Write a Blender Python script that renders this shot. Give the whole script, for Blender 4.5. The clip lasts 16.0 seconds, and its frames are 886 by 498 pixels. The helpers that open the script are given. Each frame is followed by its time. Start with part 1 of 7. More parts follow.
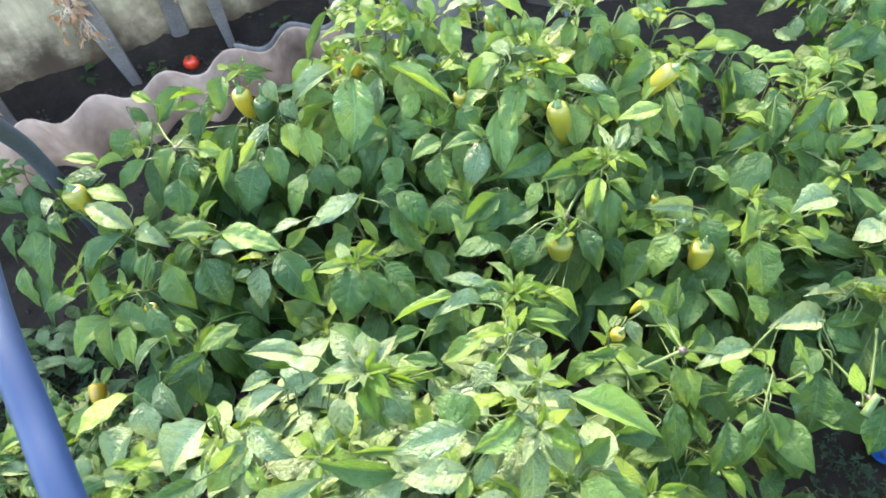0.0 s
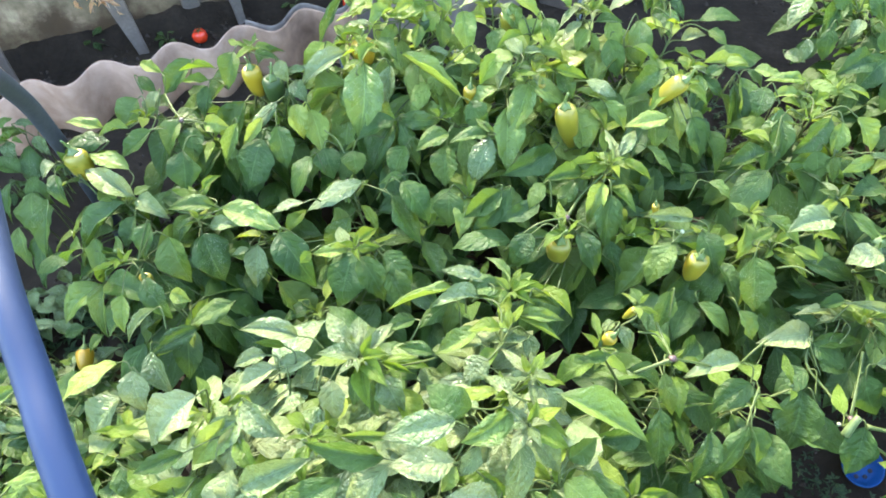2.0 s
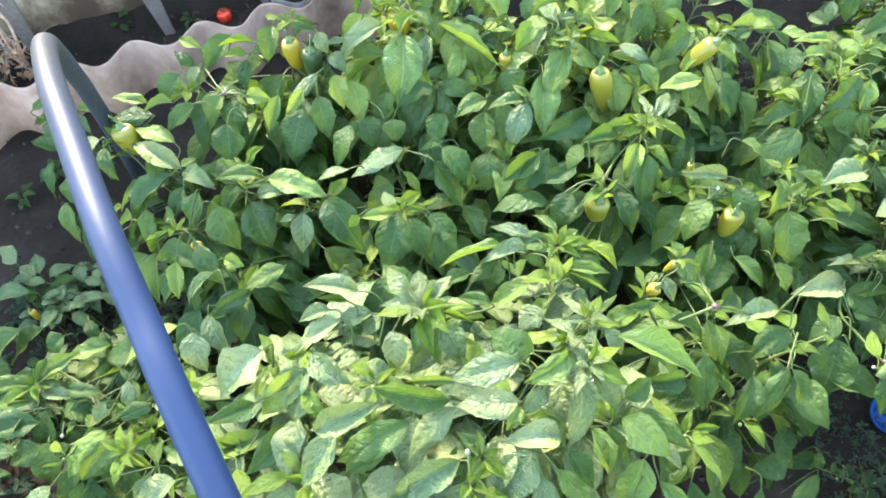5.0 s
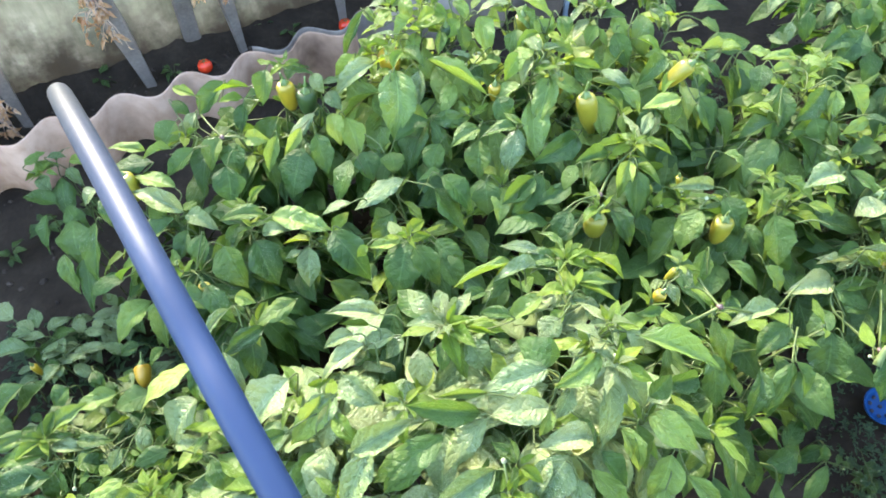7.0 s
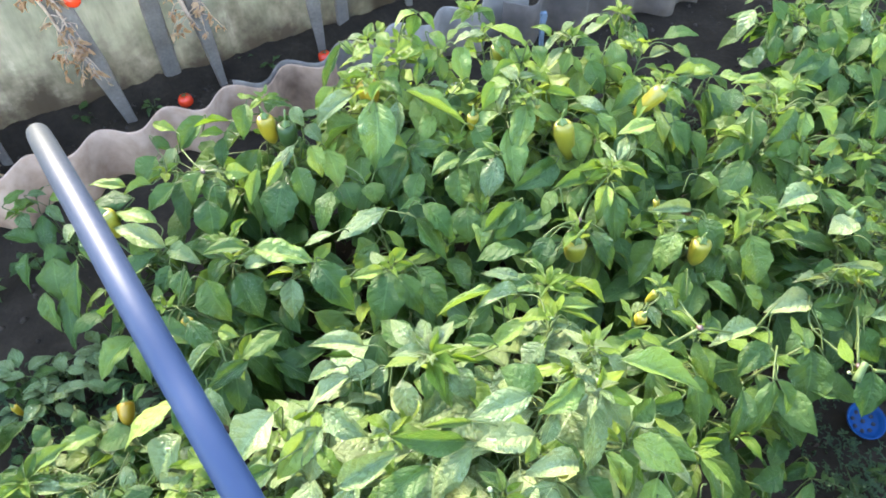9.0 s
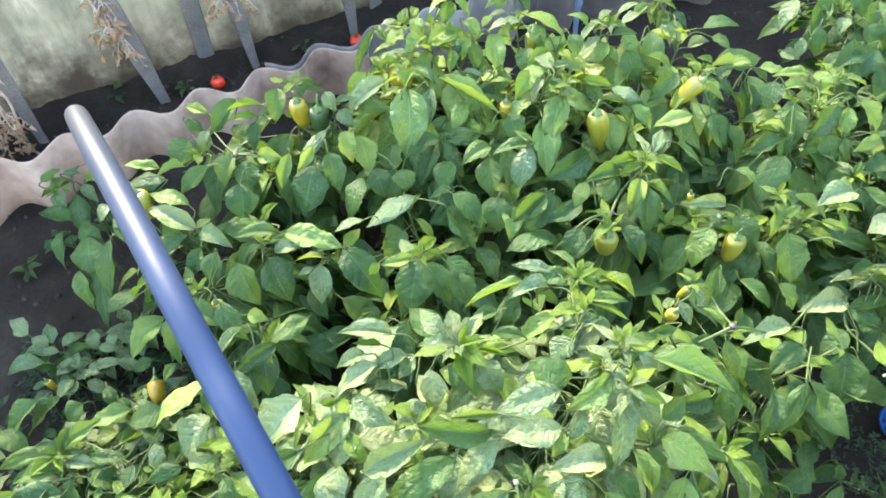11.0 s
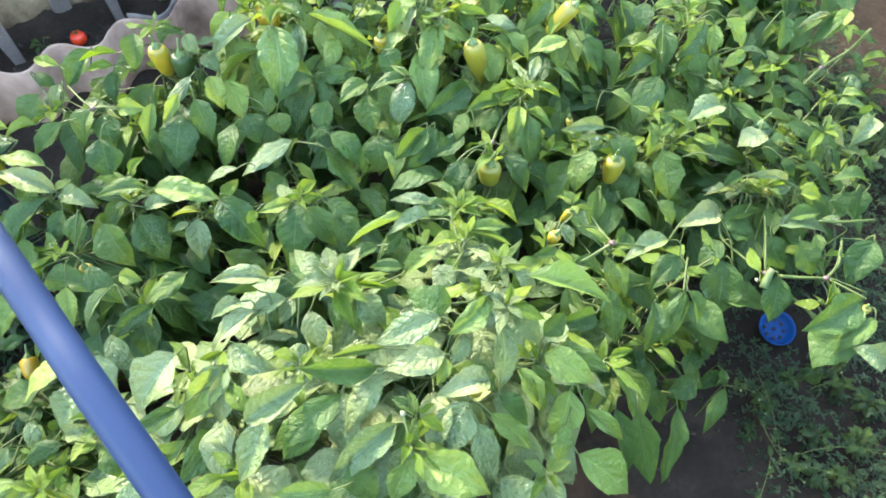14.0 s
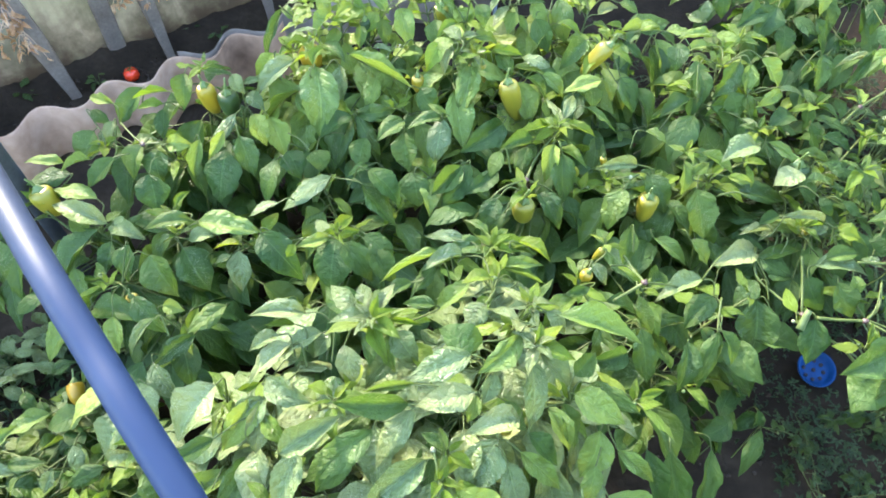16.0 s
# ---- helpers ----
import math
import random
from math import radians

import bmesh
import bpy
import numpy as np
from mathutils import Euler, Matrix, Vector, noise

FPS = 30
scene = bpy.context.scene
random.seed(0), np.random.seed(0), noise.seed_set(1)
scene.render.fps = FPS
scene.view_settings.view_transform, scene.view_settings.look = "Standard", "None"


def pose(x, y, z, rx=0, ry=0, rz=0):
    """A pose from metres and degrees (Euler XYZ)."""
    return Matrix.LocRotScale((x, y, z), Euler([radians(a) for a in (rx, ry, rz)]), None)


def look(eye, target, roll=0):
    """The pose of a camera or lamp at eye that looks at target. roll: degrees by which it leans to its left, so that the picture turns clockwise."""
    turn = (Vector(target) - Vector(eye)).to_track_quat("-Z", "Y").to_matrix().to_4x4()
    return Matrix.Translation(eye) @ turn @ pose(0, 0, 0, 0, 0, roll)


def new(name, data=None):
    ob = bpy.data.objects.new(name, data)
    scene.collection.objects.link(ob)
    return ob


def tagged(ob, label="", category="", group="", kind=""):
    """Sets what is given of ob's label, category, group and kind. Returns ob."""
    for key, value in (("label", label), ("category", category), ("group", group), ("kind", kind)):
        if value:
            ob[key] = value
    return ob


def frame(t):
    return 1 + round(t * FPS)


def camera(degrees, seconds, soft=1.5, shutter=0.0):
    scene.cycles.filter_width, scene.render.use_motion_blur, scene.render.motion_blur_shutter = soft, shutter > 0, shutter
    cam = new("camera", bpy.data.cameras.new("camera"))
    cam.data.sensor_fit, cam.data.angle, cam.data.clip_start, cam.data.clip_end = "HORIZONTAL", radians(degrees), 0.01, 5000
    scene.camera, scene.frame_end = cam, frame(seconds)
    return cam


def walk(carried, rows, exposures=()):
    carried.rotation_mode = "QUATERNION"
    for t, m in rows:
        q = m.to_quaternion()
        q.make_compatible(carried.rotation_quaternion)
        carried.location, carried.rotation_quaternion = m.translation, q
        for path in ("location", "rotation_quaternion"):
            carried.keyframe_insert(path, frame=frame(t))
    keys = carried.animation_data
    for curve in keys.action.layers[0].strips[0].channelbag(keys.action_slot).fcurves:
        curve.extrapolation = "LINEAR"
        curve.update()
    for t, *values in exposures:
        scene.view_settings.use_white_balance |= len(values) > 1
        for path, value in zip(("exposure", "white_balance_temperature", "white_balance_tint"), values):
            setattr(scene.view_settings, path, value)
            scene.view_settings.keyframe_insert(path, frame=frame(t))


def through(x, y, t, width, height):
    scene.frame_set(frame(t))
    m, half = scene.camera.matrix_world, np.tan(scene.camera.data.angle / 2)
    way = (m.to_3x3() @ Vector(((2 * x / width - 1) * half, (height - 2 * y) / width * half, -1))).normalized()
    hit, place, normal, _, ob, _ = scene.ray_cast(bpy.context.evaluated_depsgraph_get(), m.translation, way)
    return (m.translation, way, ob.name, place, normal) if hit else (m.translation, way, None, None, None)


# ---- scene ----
cam = camera(65.3, 16.0, soft=1.75)
PATH = [
    (0, (0.078, 0.05, 1.472), (0.014, 1.222, -0.147), -5.3),
    (0.5, (0.083, 0.045, 1.485), (0.036, 1.214, -0.137), -4.3),
    (1, (0.079, 0.045, 1.503), (0.028, 1.22, -0.114), -3.6),
    (1.5, (0.065, 0.035, 1.481), (0.026, 1.213, -0.135), -0.3),
    (2, (0.06, 0.043, 1.476), (0.027, 1.202, -0.154), 0.3),
    (2.5, (0.043, 0.039, 1.486), (-0.11, 1.17, -0.156), -3.6),
    (3, (0.047, 0.046, 1.487), (-0.153, 1.168, -0.157), -6.8),
    (3.5, (0.04, 0.06, 1.476), (-0.087, 1.187, -0.171), -4.6),
    (4, (0.031, 0.065, 1.466), (-0.052, 1.159, -0.206), -2.6),
    (4.2, (0.027, 0.05, 1.47), (-0.043, 1.135, -0.209), -1.7),
    (6.3, (-0.097, -0.071, 1.503), (-0.078, 1.141, -0.088), -2.1),
    (6.5, (-0.1, -0.072, 1.502), (-0.061, 1.144, -0.086), -1.5),
    (7, (-0.095, -0.071, 1.501), (-0.035, 1.149, -0.083), -1.0),
    (7.5, (-0.087, -0.077, 1.505), (-0.02, 1.14, -0.081), -2.0),
    (8, (-0.089, -0.07, 1.5), (-0.005, 1.146, -0.086), -1.3),
    (8.5, (-0.086, -0.074, 1.511), (0.017, 1.173, -0.049), -1.5),
    (9, (-0.088, -0.071, 1.513), (0.018, 1.2, -0.027), -1.0),
    (9.2, (-0.098, -0.064, 1.53), (0.003, 1.198, -0.018), -0.4),
    (11.5, (-0.098, -0.057, 1.513), (-0.086, 1.185, -0.054), -3.0),
    (12, (-0.099, -0.051, 1.514), (-0.095, 1.192, -0.052), -3.9),
    (12.5, (-0.097, -0.046, 1.497), (-0.064, 1.191, -0.074), -3.5),
    (13, (-0.086, -0.055, 1.488), (-0.02, 1.162, -0.098), -1.8),
    (13.5, (-0.052, -0.084, 1.468), (0.124, 1.079, -0.15), 0.1),
    (14, (-0.035, -0.083, 1.463), (0.221, 1.041, -0.171), 2.5),
    (14.5, (-0.038, -0.073, 1.466), (0.203, 1.04, -0.178), 2.1),
    (15, (-0.035, -0.072, 1.477), (0.188, 1.053, -0.161), 1.3),
    (15.5, (-0.034, -0.076, 1.49), (0.161, 1.093, -0.121), -0.2),
    (16, (-0.03, -0.083, 1.49), (0.133, 1.121, -0.099), -0.8),
]
walk(cam, [(t, look(eye, target, roll)) for t, eye, target, roll in PATH], [(0, 4.17), (4, 4.18), (9, 4.15), (13, 4.15), (15, 4.09), (16, 4.09)])

# ---- world, sun, exposure ----
SUN_AZ, SUN_EL = 122.0, 32.0   # degrees from +x, degrees above the horizon
world = bpy.data.worlds.new("World")
scene.world = world
world.use_nodes = True
wn, wl = world.node_tree.nodes, world.node_tree.links
sky = wn.new("ShaderNodeTexSky")
sky.sky_type, sky.sun_disc = "NISHITA", False
sky.sun_elevation, sky.sun_rotation = radians(SUN_EL), radians(90.0 - SUN_AZ)
wl.new(sky.outputs[0], wn["Background"].inputs[0])
wn["Background"].inputs[1].default_value = 0.15
sun = new("sun", bpy.data.lights.new("sun", "SUN"))
sun.data.energy, sun.data.angle, sun.data.color = 1.42, radians(6.0), (1.0, 0.915, 0.76)
sun_dir = Vector((math.cos(radians(SUN_AZ)) * math.cos(radians(SUN_EL)), math.sin(radians(SUN_AZ)) * math.cos(radians(SUN_EL)), math.sin(radians(SUN_EL))))
sun.matrix_world = look(sun_dir * 10, (0, 0, 0))

# ---- plan: the wall, the edging and the far bed run along U; V points to the wall ----
A = radians(25.0)
U, V = Vector((math.cos(A), math.sin(A), 0)), Vector((-math.sin(A), math.cos(A), 0))
WALL_V, EDGE_V = 2.23, 1.83


# ---- materials ----
def mat(name):
    m = bpy.data.materials.new(name)
    m.use_nodes = True
    return m, m.node_tree.nodes, m.node_tree.links, m.node_tree.nodes["Principled BSDF"]


def ramp(n, stops):
    r = n.new("ShaderNodeValToRGB")
    e = r.color_ramp.elements
    while len(e) < len(stops):
        e.new(0.5)
    for el, (p, c) in zip(e, stops):
        el.position, el.color = p, (*c, 1)
    return r


def tex(n, l, scale, detail=4.0, rough=0.55, coord="Object", kind="ShaderNodeTexNoise"):
    c = n.new("ShaderNodeTexCoord")
    t = n.new(kind)
    t.inputs["Scale"].default_value = scale
    if "Detail" in t.inputs:
        t.inputs["Detail"].default_value = detail
        t.inputs["Roughness"].default_value = rough
    l.new(c.outputs[coord], t.inputs["Vector"])
    return t


def math_node(n, l, op, a, b=None, c=None):
    m = n.new("ShaderNodeMath")
    m.operation = op
    for i, v in enumerate((a, b, c)):
        if v is None:
            continue
        if isinstance(v, (int, float)):
            m.inputs[i].default_value = v
        else:
            l.new(v, m.inputs[i])
    return m.outputs[0]


def mix_col(n, l, f, a, b, mode="MIX"):
    m = n.new("ShaderNodeMix")
    m.data_type, m.blend_type = "RGBA", mode
    for sock, v in ((m.inputs[0], f), (m.inputs[6], a), (m.inputs[7], b)):
        if isinstance(v, (int, float)):
            sock.default_value = v
        elif isinstance(v, tuple):
            sock.default_value = (*v, 1)
        else:
            l.new(v, sock)
    return m.outputs[2]


def bump(n, l, height, strength, dist, bsdf):
    b = n.new("ShaderNodeBump")
    b.inputs["Strength"].default_value, b.inputs["Distance"].default_value = strength, dist
    l.new(height, b.inputs["Height"])
    l.new(b.outputs[0], bsdf.inputs["Normal"])
    return b


def plain(name, stops, scale, rough=0.7, bump_s=0.3, bump_d=0.003, metal=0.0, fine=120.0):
    """A mottled surface with grain."""
    m, n, l, p = mat(name)
    a, b = tex(n, l, scale), tex(n, l, fine, 3.0)
    f = math_node(n, l, "ADD", math_node(n, l, "MULTIPLY", a.outputs[0], 0.7), math_node(n, l, "MULTIPLY", b.outputs[0], 0.3))
    r = ramp(n, stops)
    l.new(f, r.inputs[0])
    l.new(r.outputs[0], p.inputs["Base Color"])
    p.inputs["Roughness"].default_value, p.inputs["Metallic"].default_value = rough, metal
    bump(n, l, f, bump_s, bump_d, p)
    return m


def leaf_material(name, dark, mid, light, gloss=0.33, through=0.30, island=False, specks=0.35, sheen=0.40, relief=0.0042):
    """A leaf blade: midrib and side veins by its own coordinates, a crinkled surface with residue specks and painted
    glints, a colour of its own for each leaf.
    """
    m, n, l, p = mat(name)
    uv = n.new("ShaderNodeUVMap")
    sep = n.new("ShaderNodeSeparateXYZ")
    l.new(uv.outputs[0], sep.inputs[0])
    across = math_node(n, l, "ABSOLUTE", math_node(n, l, "SUBTRACT", sep.outputs[0], 0.5))
    along = sep.outputs[1]
    rib = math_node(n, l, "LESS_THAN", across, 0.020)
    drift = tex(n, l, 2.2, 2.0, coord="UV")
    w = math_node(n, l, "SUBTRACT", math_node(n, l, "MULTIPLY", along, 6.0), math_node(n, l, "MULTIPLY", across, 3.6))
    w = math_node(n, l, "ADD", w, math_node(n, l, "MULTIPLY", drift.outputs[0], 0.9))
    s = math_node(n, l, "ABSOLUTE", math_node(n, l, "SINE", math_node(n, l, "MULTIPLY", w, math.pi)))
    vein = math_node(n, l, "LESS_THAN", s, 0.11)
    veins = math_node(n, l, "MAXIMUM", rib, math_node(n, l, "MULTIPLY", vein, 0.5))
    info = n.new("ShaderNodeNewGeometry" if island else "ShaderNodeObjectInfo")
    own = info.outputs["Random Per Island" if island else "Random"]
    r = ramp(n, [(0.0, dark), (0.55, mid), (1.0, light)])
    shift = n.new("ShaderNodeMapping")
    squeeze = n.new("ShaderNodeCombineXYZ")
    l.new(math_node(n, l, "MULTIPLY", own, 37.0), squeeze.inputs[2])
    l.new(squeeze.outputs[0], shift.inputs["Location"])
    shift.inputs["Scale"].default_value = (0.52, 1.0, 1.0)
    l.new(uv.outputs[0], shift.inputs[0])

    def grain(scale, detail, kind="ShaderNodeTexNoise"):
        t = tex(n, l, scale, detail, coord="UV", kind=kind)
        l.new(shift.outputs[0], t.inputs["Vector"])
        return t

    mottle, wrinkle, fine, patch = grain(3.4, 3.0), grain(13.0, 3.0), grain(42.0, 2.0), grain(2.1, 2.0)
    f = math_node(n, l, "ADD", math_node(n, l, "MULTIPLY", own, 0.72), math_node(n, l, "MULTIPLY", mottle.outputs[0], 0.28))
    f = math_node(n, l, "ADD", f, math_node(n, l, "MULTIPLY", wrinkle.outputs[0], 0.22))
    l.new(math_node(n, l, "SUBTRACT", f, 0.12), r.inputs[0])
    col = mix_col(n, l, math_node(n, l, "MULTIPLY", veins, 0.30), r.outputs[0], tuple(min(1, c * 2.0 + 0.03) for c in mid))
    # White dots in the colour: residue specks and painted glints together.
    speck_cells = grain(46.0, 0.0, "ShaderNodeTexVoronoi")
    dot = math_node(n, l, "LESS_THAN", speck_cells.outputs["Distance"], 0.23)
    where = ramp(n, [(0.46, (0, 0, 0)), (0.62, (1, 1, 1))])
    l.new(patch.outputs[0], where.inputs[0])
    dot = math_node(n, l, "MULTIPLY", math_node(n, l, "MULTIPLY", dot, where.outputs[0]), specks)
    col = mix_col(n, l, dot, col, (0.62, 0.66, 0.48))
    l.new(col, p.inputs["Base Color"])
    gl = math_node(n, l, "ADD", math_node(n, l, "MULTIPLY", mottle.outputs[0], 0.22), gloss - 0.11)
    l.new(gl, p.inputs["Roughness"])
    p.inputs["Specular IOR Level"].default_value = sheen
    h = math_node(n, l, "ADD", math_node(n, l, "MULTIPLY", math_node(n, l, "POWER", s, 0.6), 0.20), math_node(n, l, "MULTIPLY", wrinkle.outputs[0], 1.0))
    h = math_node(n, l, "ADD", h, math_node(n, l, "MULTIPLY", fine.outputs[0], 0.34))
    h = math_node(n, l, "SUBTRACT", h, math_node(n, l, "MULTIPLY", rib, 0.35))
    bump(n, l, h, 1.0, relief, p)
    tr = n.new("ShaderNodeBsdfTranslucent")
    l.new(mix_col(n, l, 1.0, col, (1.22, 1.20, 0.80), "MULTIPLY"), tr.inputs[0])
    mx = n.new("ShaderNodeMixShader")
    mx.inputs[0].default_value = through
    l.new(p.outputs[0], mx.inputs[1])
    l.new(tr.outputs[0], mx.inputs[2])
    l.new(mx.outputs[0], n["Material Output"].inputs[0])
    return m


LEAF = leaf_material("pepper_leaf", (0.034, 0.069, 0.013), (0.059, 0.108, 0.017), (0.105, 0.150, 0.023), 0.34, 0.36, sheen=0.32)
# Brighter, yellower copy of the leaf: sunlight painted into the colour.
LEAF_SUN_TINT = leaf_material("sun_tinted_pepper_leaf", (0.090, 0.148, 0.029), (0.144, 0.213, 0.036), (0.228, 0.281, 0.049), 0.36, 0.36, relief=0.0054)
# Darker green copy: shade of low and inner leaves mixed into the colour.
LEAF_DEEP_SHADE = leaf_material("deep_green_shaded_pepper_leaf", (0.031, 0.068, 0.013), (0.048, 0.097, 0.017), (0.079, 0.130, 0.022), 0.40, 0.42, specks=0.2, sheen=0.30)
LEAF_YOUNG = leaf_material("young_pepper_leaf", (0.074, 0.131, 0.013), (0.120, 0.189, 0.016), (0.190, 0.233, 0.021), 0.36, 0.42, specks=0.1)
# Pale copy: sun glare on the blades put into the colour.
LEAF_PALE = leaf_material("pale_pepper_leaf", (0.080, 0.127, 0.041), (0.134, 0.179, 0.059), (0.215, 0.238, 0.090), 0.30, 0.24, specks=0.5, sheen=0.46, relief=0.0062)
LEAF_WEED = leaf_material("weed_leaf", (0.025, 0.051, 0.009), (0.043, 0.078, 0.011), (0.071, 0.108, 0.015), 0.45, 0.3, specks=0.1)
LEAF_CARPET = leaf_material("weed_carpet_leaf", (0.017, 0.040, 0.013), (0.031, 0.064, 0.019), (0.060, 0.102, 0.028), 0.6, 0.3, True, 0.0)
LITTER = leaf_material("leaf_litter", (0.05, 0.035, 0.022), (0.10, 0.075, 0.05), (0.20, 0.16, 0.11), 0.8, 0.15, True, 0.0)
LEAF_DRY = leaf_material("dry_leaf", (0.42, 0.20, 0.085), (0.60, 0.33, 0.16), (0.72, 0.49, 0.30), 0.7, 0.25, specks=0.0)
STEM = plain("green_stem", [(0.3, (0.040, 0.060, 0.014)), (0.7, (0.078, 0.098, 0.026))], 25.0, 0.45, 0.15, 0.001)
STEM_LIGHT = plain("pale_green_stem", [(0.3, (0.05, 0.085, 0.025)), (0.7, (0.10, 0.125, 0.045))], 25.0, 0.45, 0.15, 0.001)
CALYX = plain("green_calyx", [(0.3, (0.06, 0.10, 0.022)), (0.7, (0.11, 0.15, 0.035))], 40.0, 0.5, 0.3, 0.001)
STEM_DRY = plain("dry_vine", [(0.3, (0.32, 0.19, 0.12)), (0.7, (0.62, 0.44, 0.30))], 30.0, 0.8, 0.4, 0.002)
SOIL = plain("dark_soil", [(0.25, (0.010, 0.0066, 0.0040)), (0.5, (0.022, 0.0150, 0.0092)), (0.8, (0.048, 0.034, 0.022))], 7.0, 0.95, 0.9, 0.012, fine=60.0)
n, l = SOIL.node_tree.nodes, SOIL.node_tree.links
broad = tex(n, l, 0.9, 5.0, 0.6)
soil_ramp = next(q for q in n if q.type == "VALTORGB")
l.new(math_node(n, l, "ADD", soil_ramp.inputs[0].links[0].from_socket, math_node(n, l, "MULTIPLY", math_node(n, l, "SUBTRACT", broad.outputs[0], 0.54), 0.26)), soil_ramp.inputs[0])
CLOD = plain("soil_crumb", [(0.3, (0.015, 0.0105, 0.0075)), (0.7, (0.06, 0.044, 0.032))], 30.0, 0.95, 0.6, 0.004)
SLATE = plain("corrugated_cement", [(0.28, (0.15, 0.082, 0.047)), (0.45, (0.31, 0.182, 0.113)), (0.56, (0.42, 0.264, 0.176)), (0.76, (0.545, 0.372, 0.268))], 2.4, 0.85, 0.2, 0.002, fine=26.0)
SLATE_GREY = plain("grey_corrugated_cement", [(0.28, (0.075, 0.056, 0.044)), (0.45, (0.150, 0.118, 0.094)), (0.56, (0.205, 0.166, 0.136)), (0.76, (0.29, 0.242, 0.205))], 2.4, 0.85, 0.2, 0.002, fine=26.0)
# Darker brown-grey tone for the sheet at the path.
SLATE_DARK = plain("dark_corrugated_cement", [(0.28, (0.040, 0.028, 0.021)), (0.45, (0.078, 0.056, 0.043)), (0.56, (0.112, 0.082, 0.064)), (0.76, (0.16, 0.120, 0.096))], 2.4, 0.85, 0.2, 0.002, fine=26.0)
WOOD = plain("weathered_wood", [(0.25, (0.075, 0.056, 0.041)), (0.5, (0.150, 0.115, 0.087)), (0.75, (0.27, 0.215, 0.170))], 9.0, 0.8, 0.5, 0.003)
WOOD_BLUE = plain("blue_painted_wood", [(0.3, (0.09, 0.115, 0.15)), (0.7, (0.18, 0.22, 0.27))], 14.0, 0.7, 0.4, 0.002)
BLUE = plain("blue_plastic", [(0.3, (0.003, 0.026, 0.090)), (0.7, (0.005, 0.042, 0.135))], 20.0, 0.45, 0.05, 0.001)
TOMATO = plain("red_tomato_skin", [(0.3, (0.55, 0.025, 0.01)), (0.7, (0.78, 0.06, 0.015))], 15.0, 0.25, 0.03, 0.001)
JOINT = plain("purple_stem_joint", [(0.3, (0.045, 0.024, 0.018)), (0.7, (0.080, 0.044, 0.034))], 60.0, 0.5, 0.2, 0.001)
FLOWER = plain("white_petal", [(0.3, (0.18, 0.20, 0.10)), (0.7, (0.28, 0.29, 0.17))], 60.0, 0.6, 0.1, 0.001)


for m in (STEM, STEM_LIGHT):
    m.node_tree.nodes["Principled BSDF"].inputs["Specular IOR Level"].default_value = 0.2
for m in (SOIL, CLOD, BLUE):
    m.node_tree.nodes["Principled BSDF"].inputs["Specular IOR Level"].default_value = 0.12


def fruit_material(name, green, mid, ripe):
    m, n, l, p = mat(name)
    info = n.new("ShaderNodeObjectInfo")
    a = tex(n, l, 22.0, 3.0)
    f = math_node(n, l, "ADD", math_node(n, l, "MULTIPLY", info.outputs["Random"], 0.6), math_node(n, l, "MULTIPLY", a.outputs[0], 0.5))
    r = ramp(n, [(0.15, green), (0.5, mid), (0.9, ripe)])
    l.new(f, r.inputs[0])
    l.new(r.outputs[0], p.inputs["Base Color"])
    p.inputs["Roughness"].default_value = 0.4
    p.inputs["Subsurface Weight"].default_value = 0.15
    p.inputs["Subsurface Radius"].default_value = (0.01, 0.008, 0.002)
    bump(n, l, a.outputs[0], 0.08, 0.002, p)
    return m


def pipe_material():
    """Plastic with painted sky reflections: blue near, grey towards the bed's far side."""
    m, n, l, p = mat("grey_blue_plastic_pipe")
    a, b = tex(n, l, 6.0), tex(n, l, 90.0, 3.0)
    blue = ramp(n, [(0.3, (0.008, 0.018, 0.047)), (0.7, (0.011, 0.023, 0.057))])
    l.new(a.outputs[0], blue.inputs[0])
    # Pale horizon mirrored in the far part, mixed in as grey.
    greying = ramp(n, [(0.3, (0.020, 0.023, 0.027)), (0.7, (0.034, 0.037, 0.041))])
    l.new(b.outputs[0], greying.inputs[0])
    sep = n.new("ShaderNodeSeparateXYZ")
    l.new(a.inputs["Vector"].links[0].from_socket, sep.inputs[0])
    far = ramp(n, [(0.0, (0, 0, 0)), (1.0, (1, 1, 1))])
    reach = math_node(n, l, "ADD", math_node(n, l, "MULTIPLY", math_node(n, l, "SUBTRACT", sep.outputs[1], 0.30), 2.4), math_node(n, l, "MULTIPLY", math_node(n, l, "SUBTRACT", a.outputs[0], 0.5), 0.4))
    l.new(reach, far.inputs[0])
    l.new(mix_col(n, l, far.outputs[0], blue.outputs[0], greying.outputs[0]), p.inputs["Base Color"])
    p.inputs["Roughness"].default_value, p.inputs["Specular IOR Level"].default_value = 0.52, 0.24
    bump(n, l, b.outputs[0], 0.06, 0.001, p)
    return m


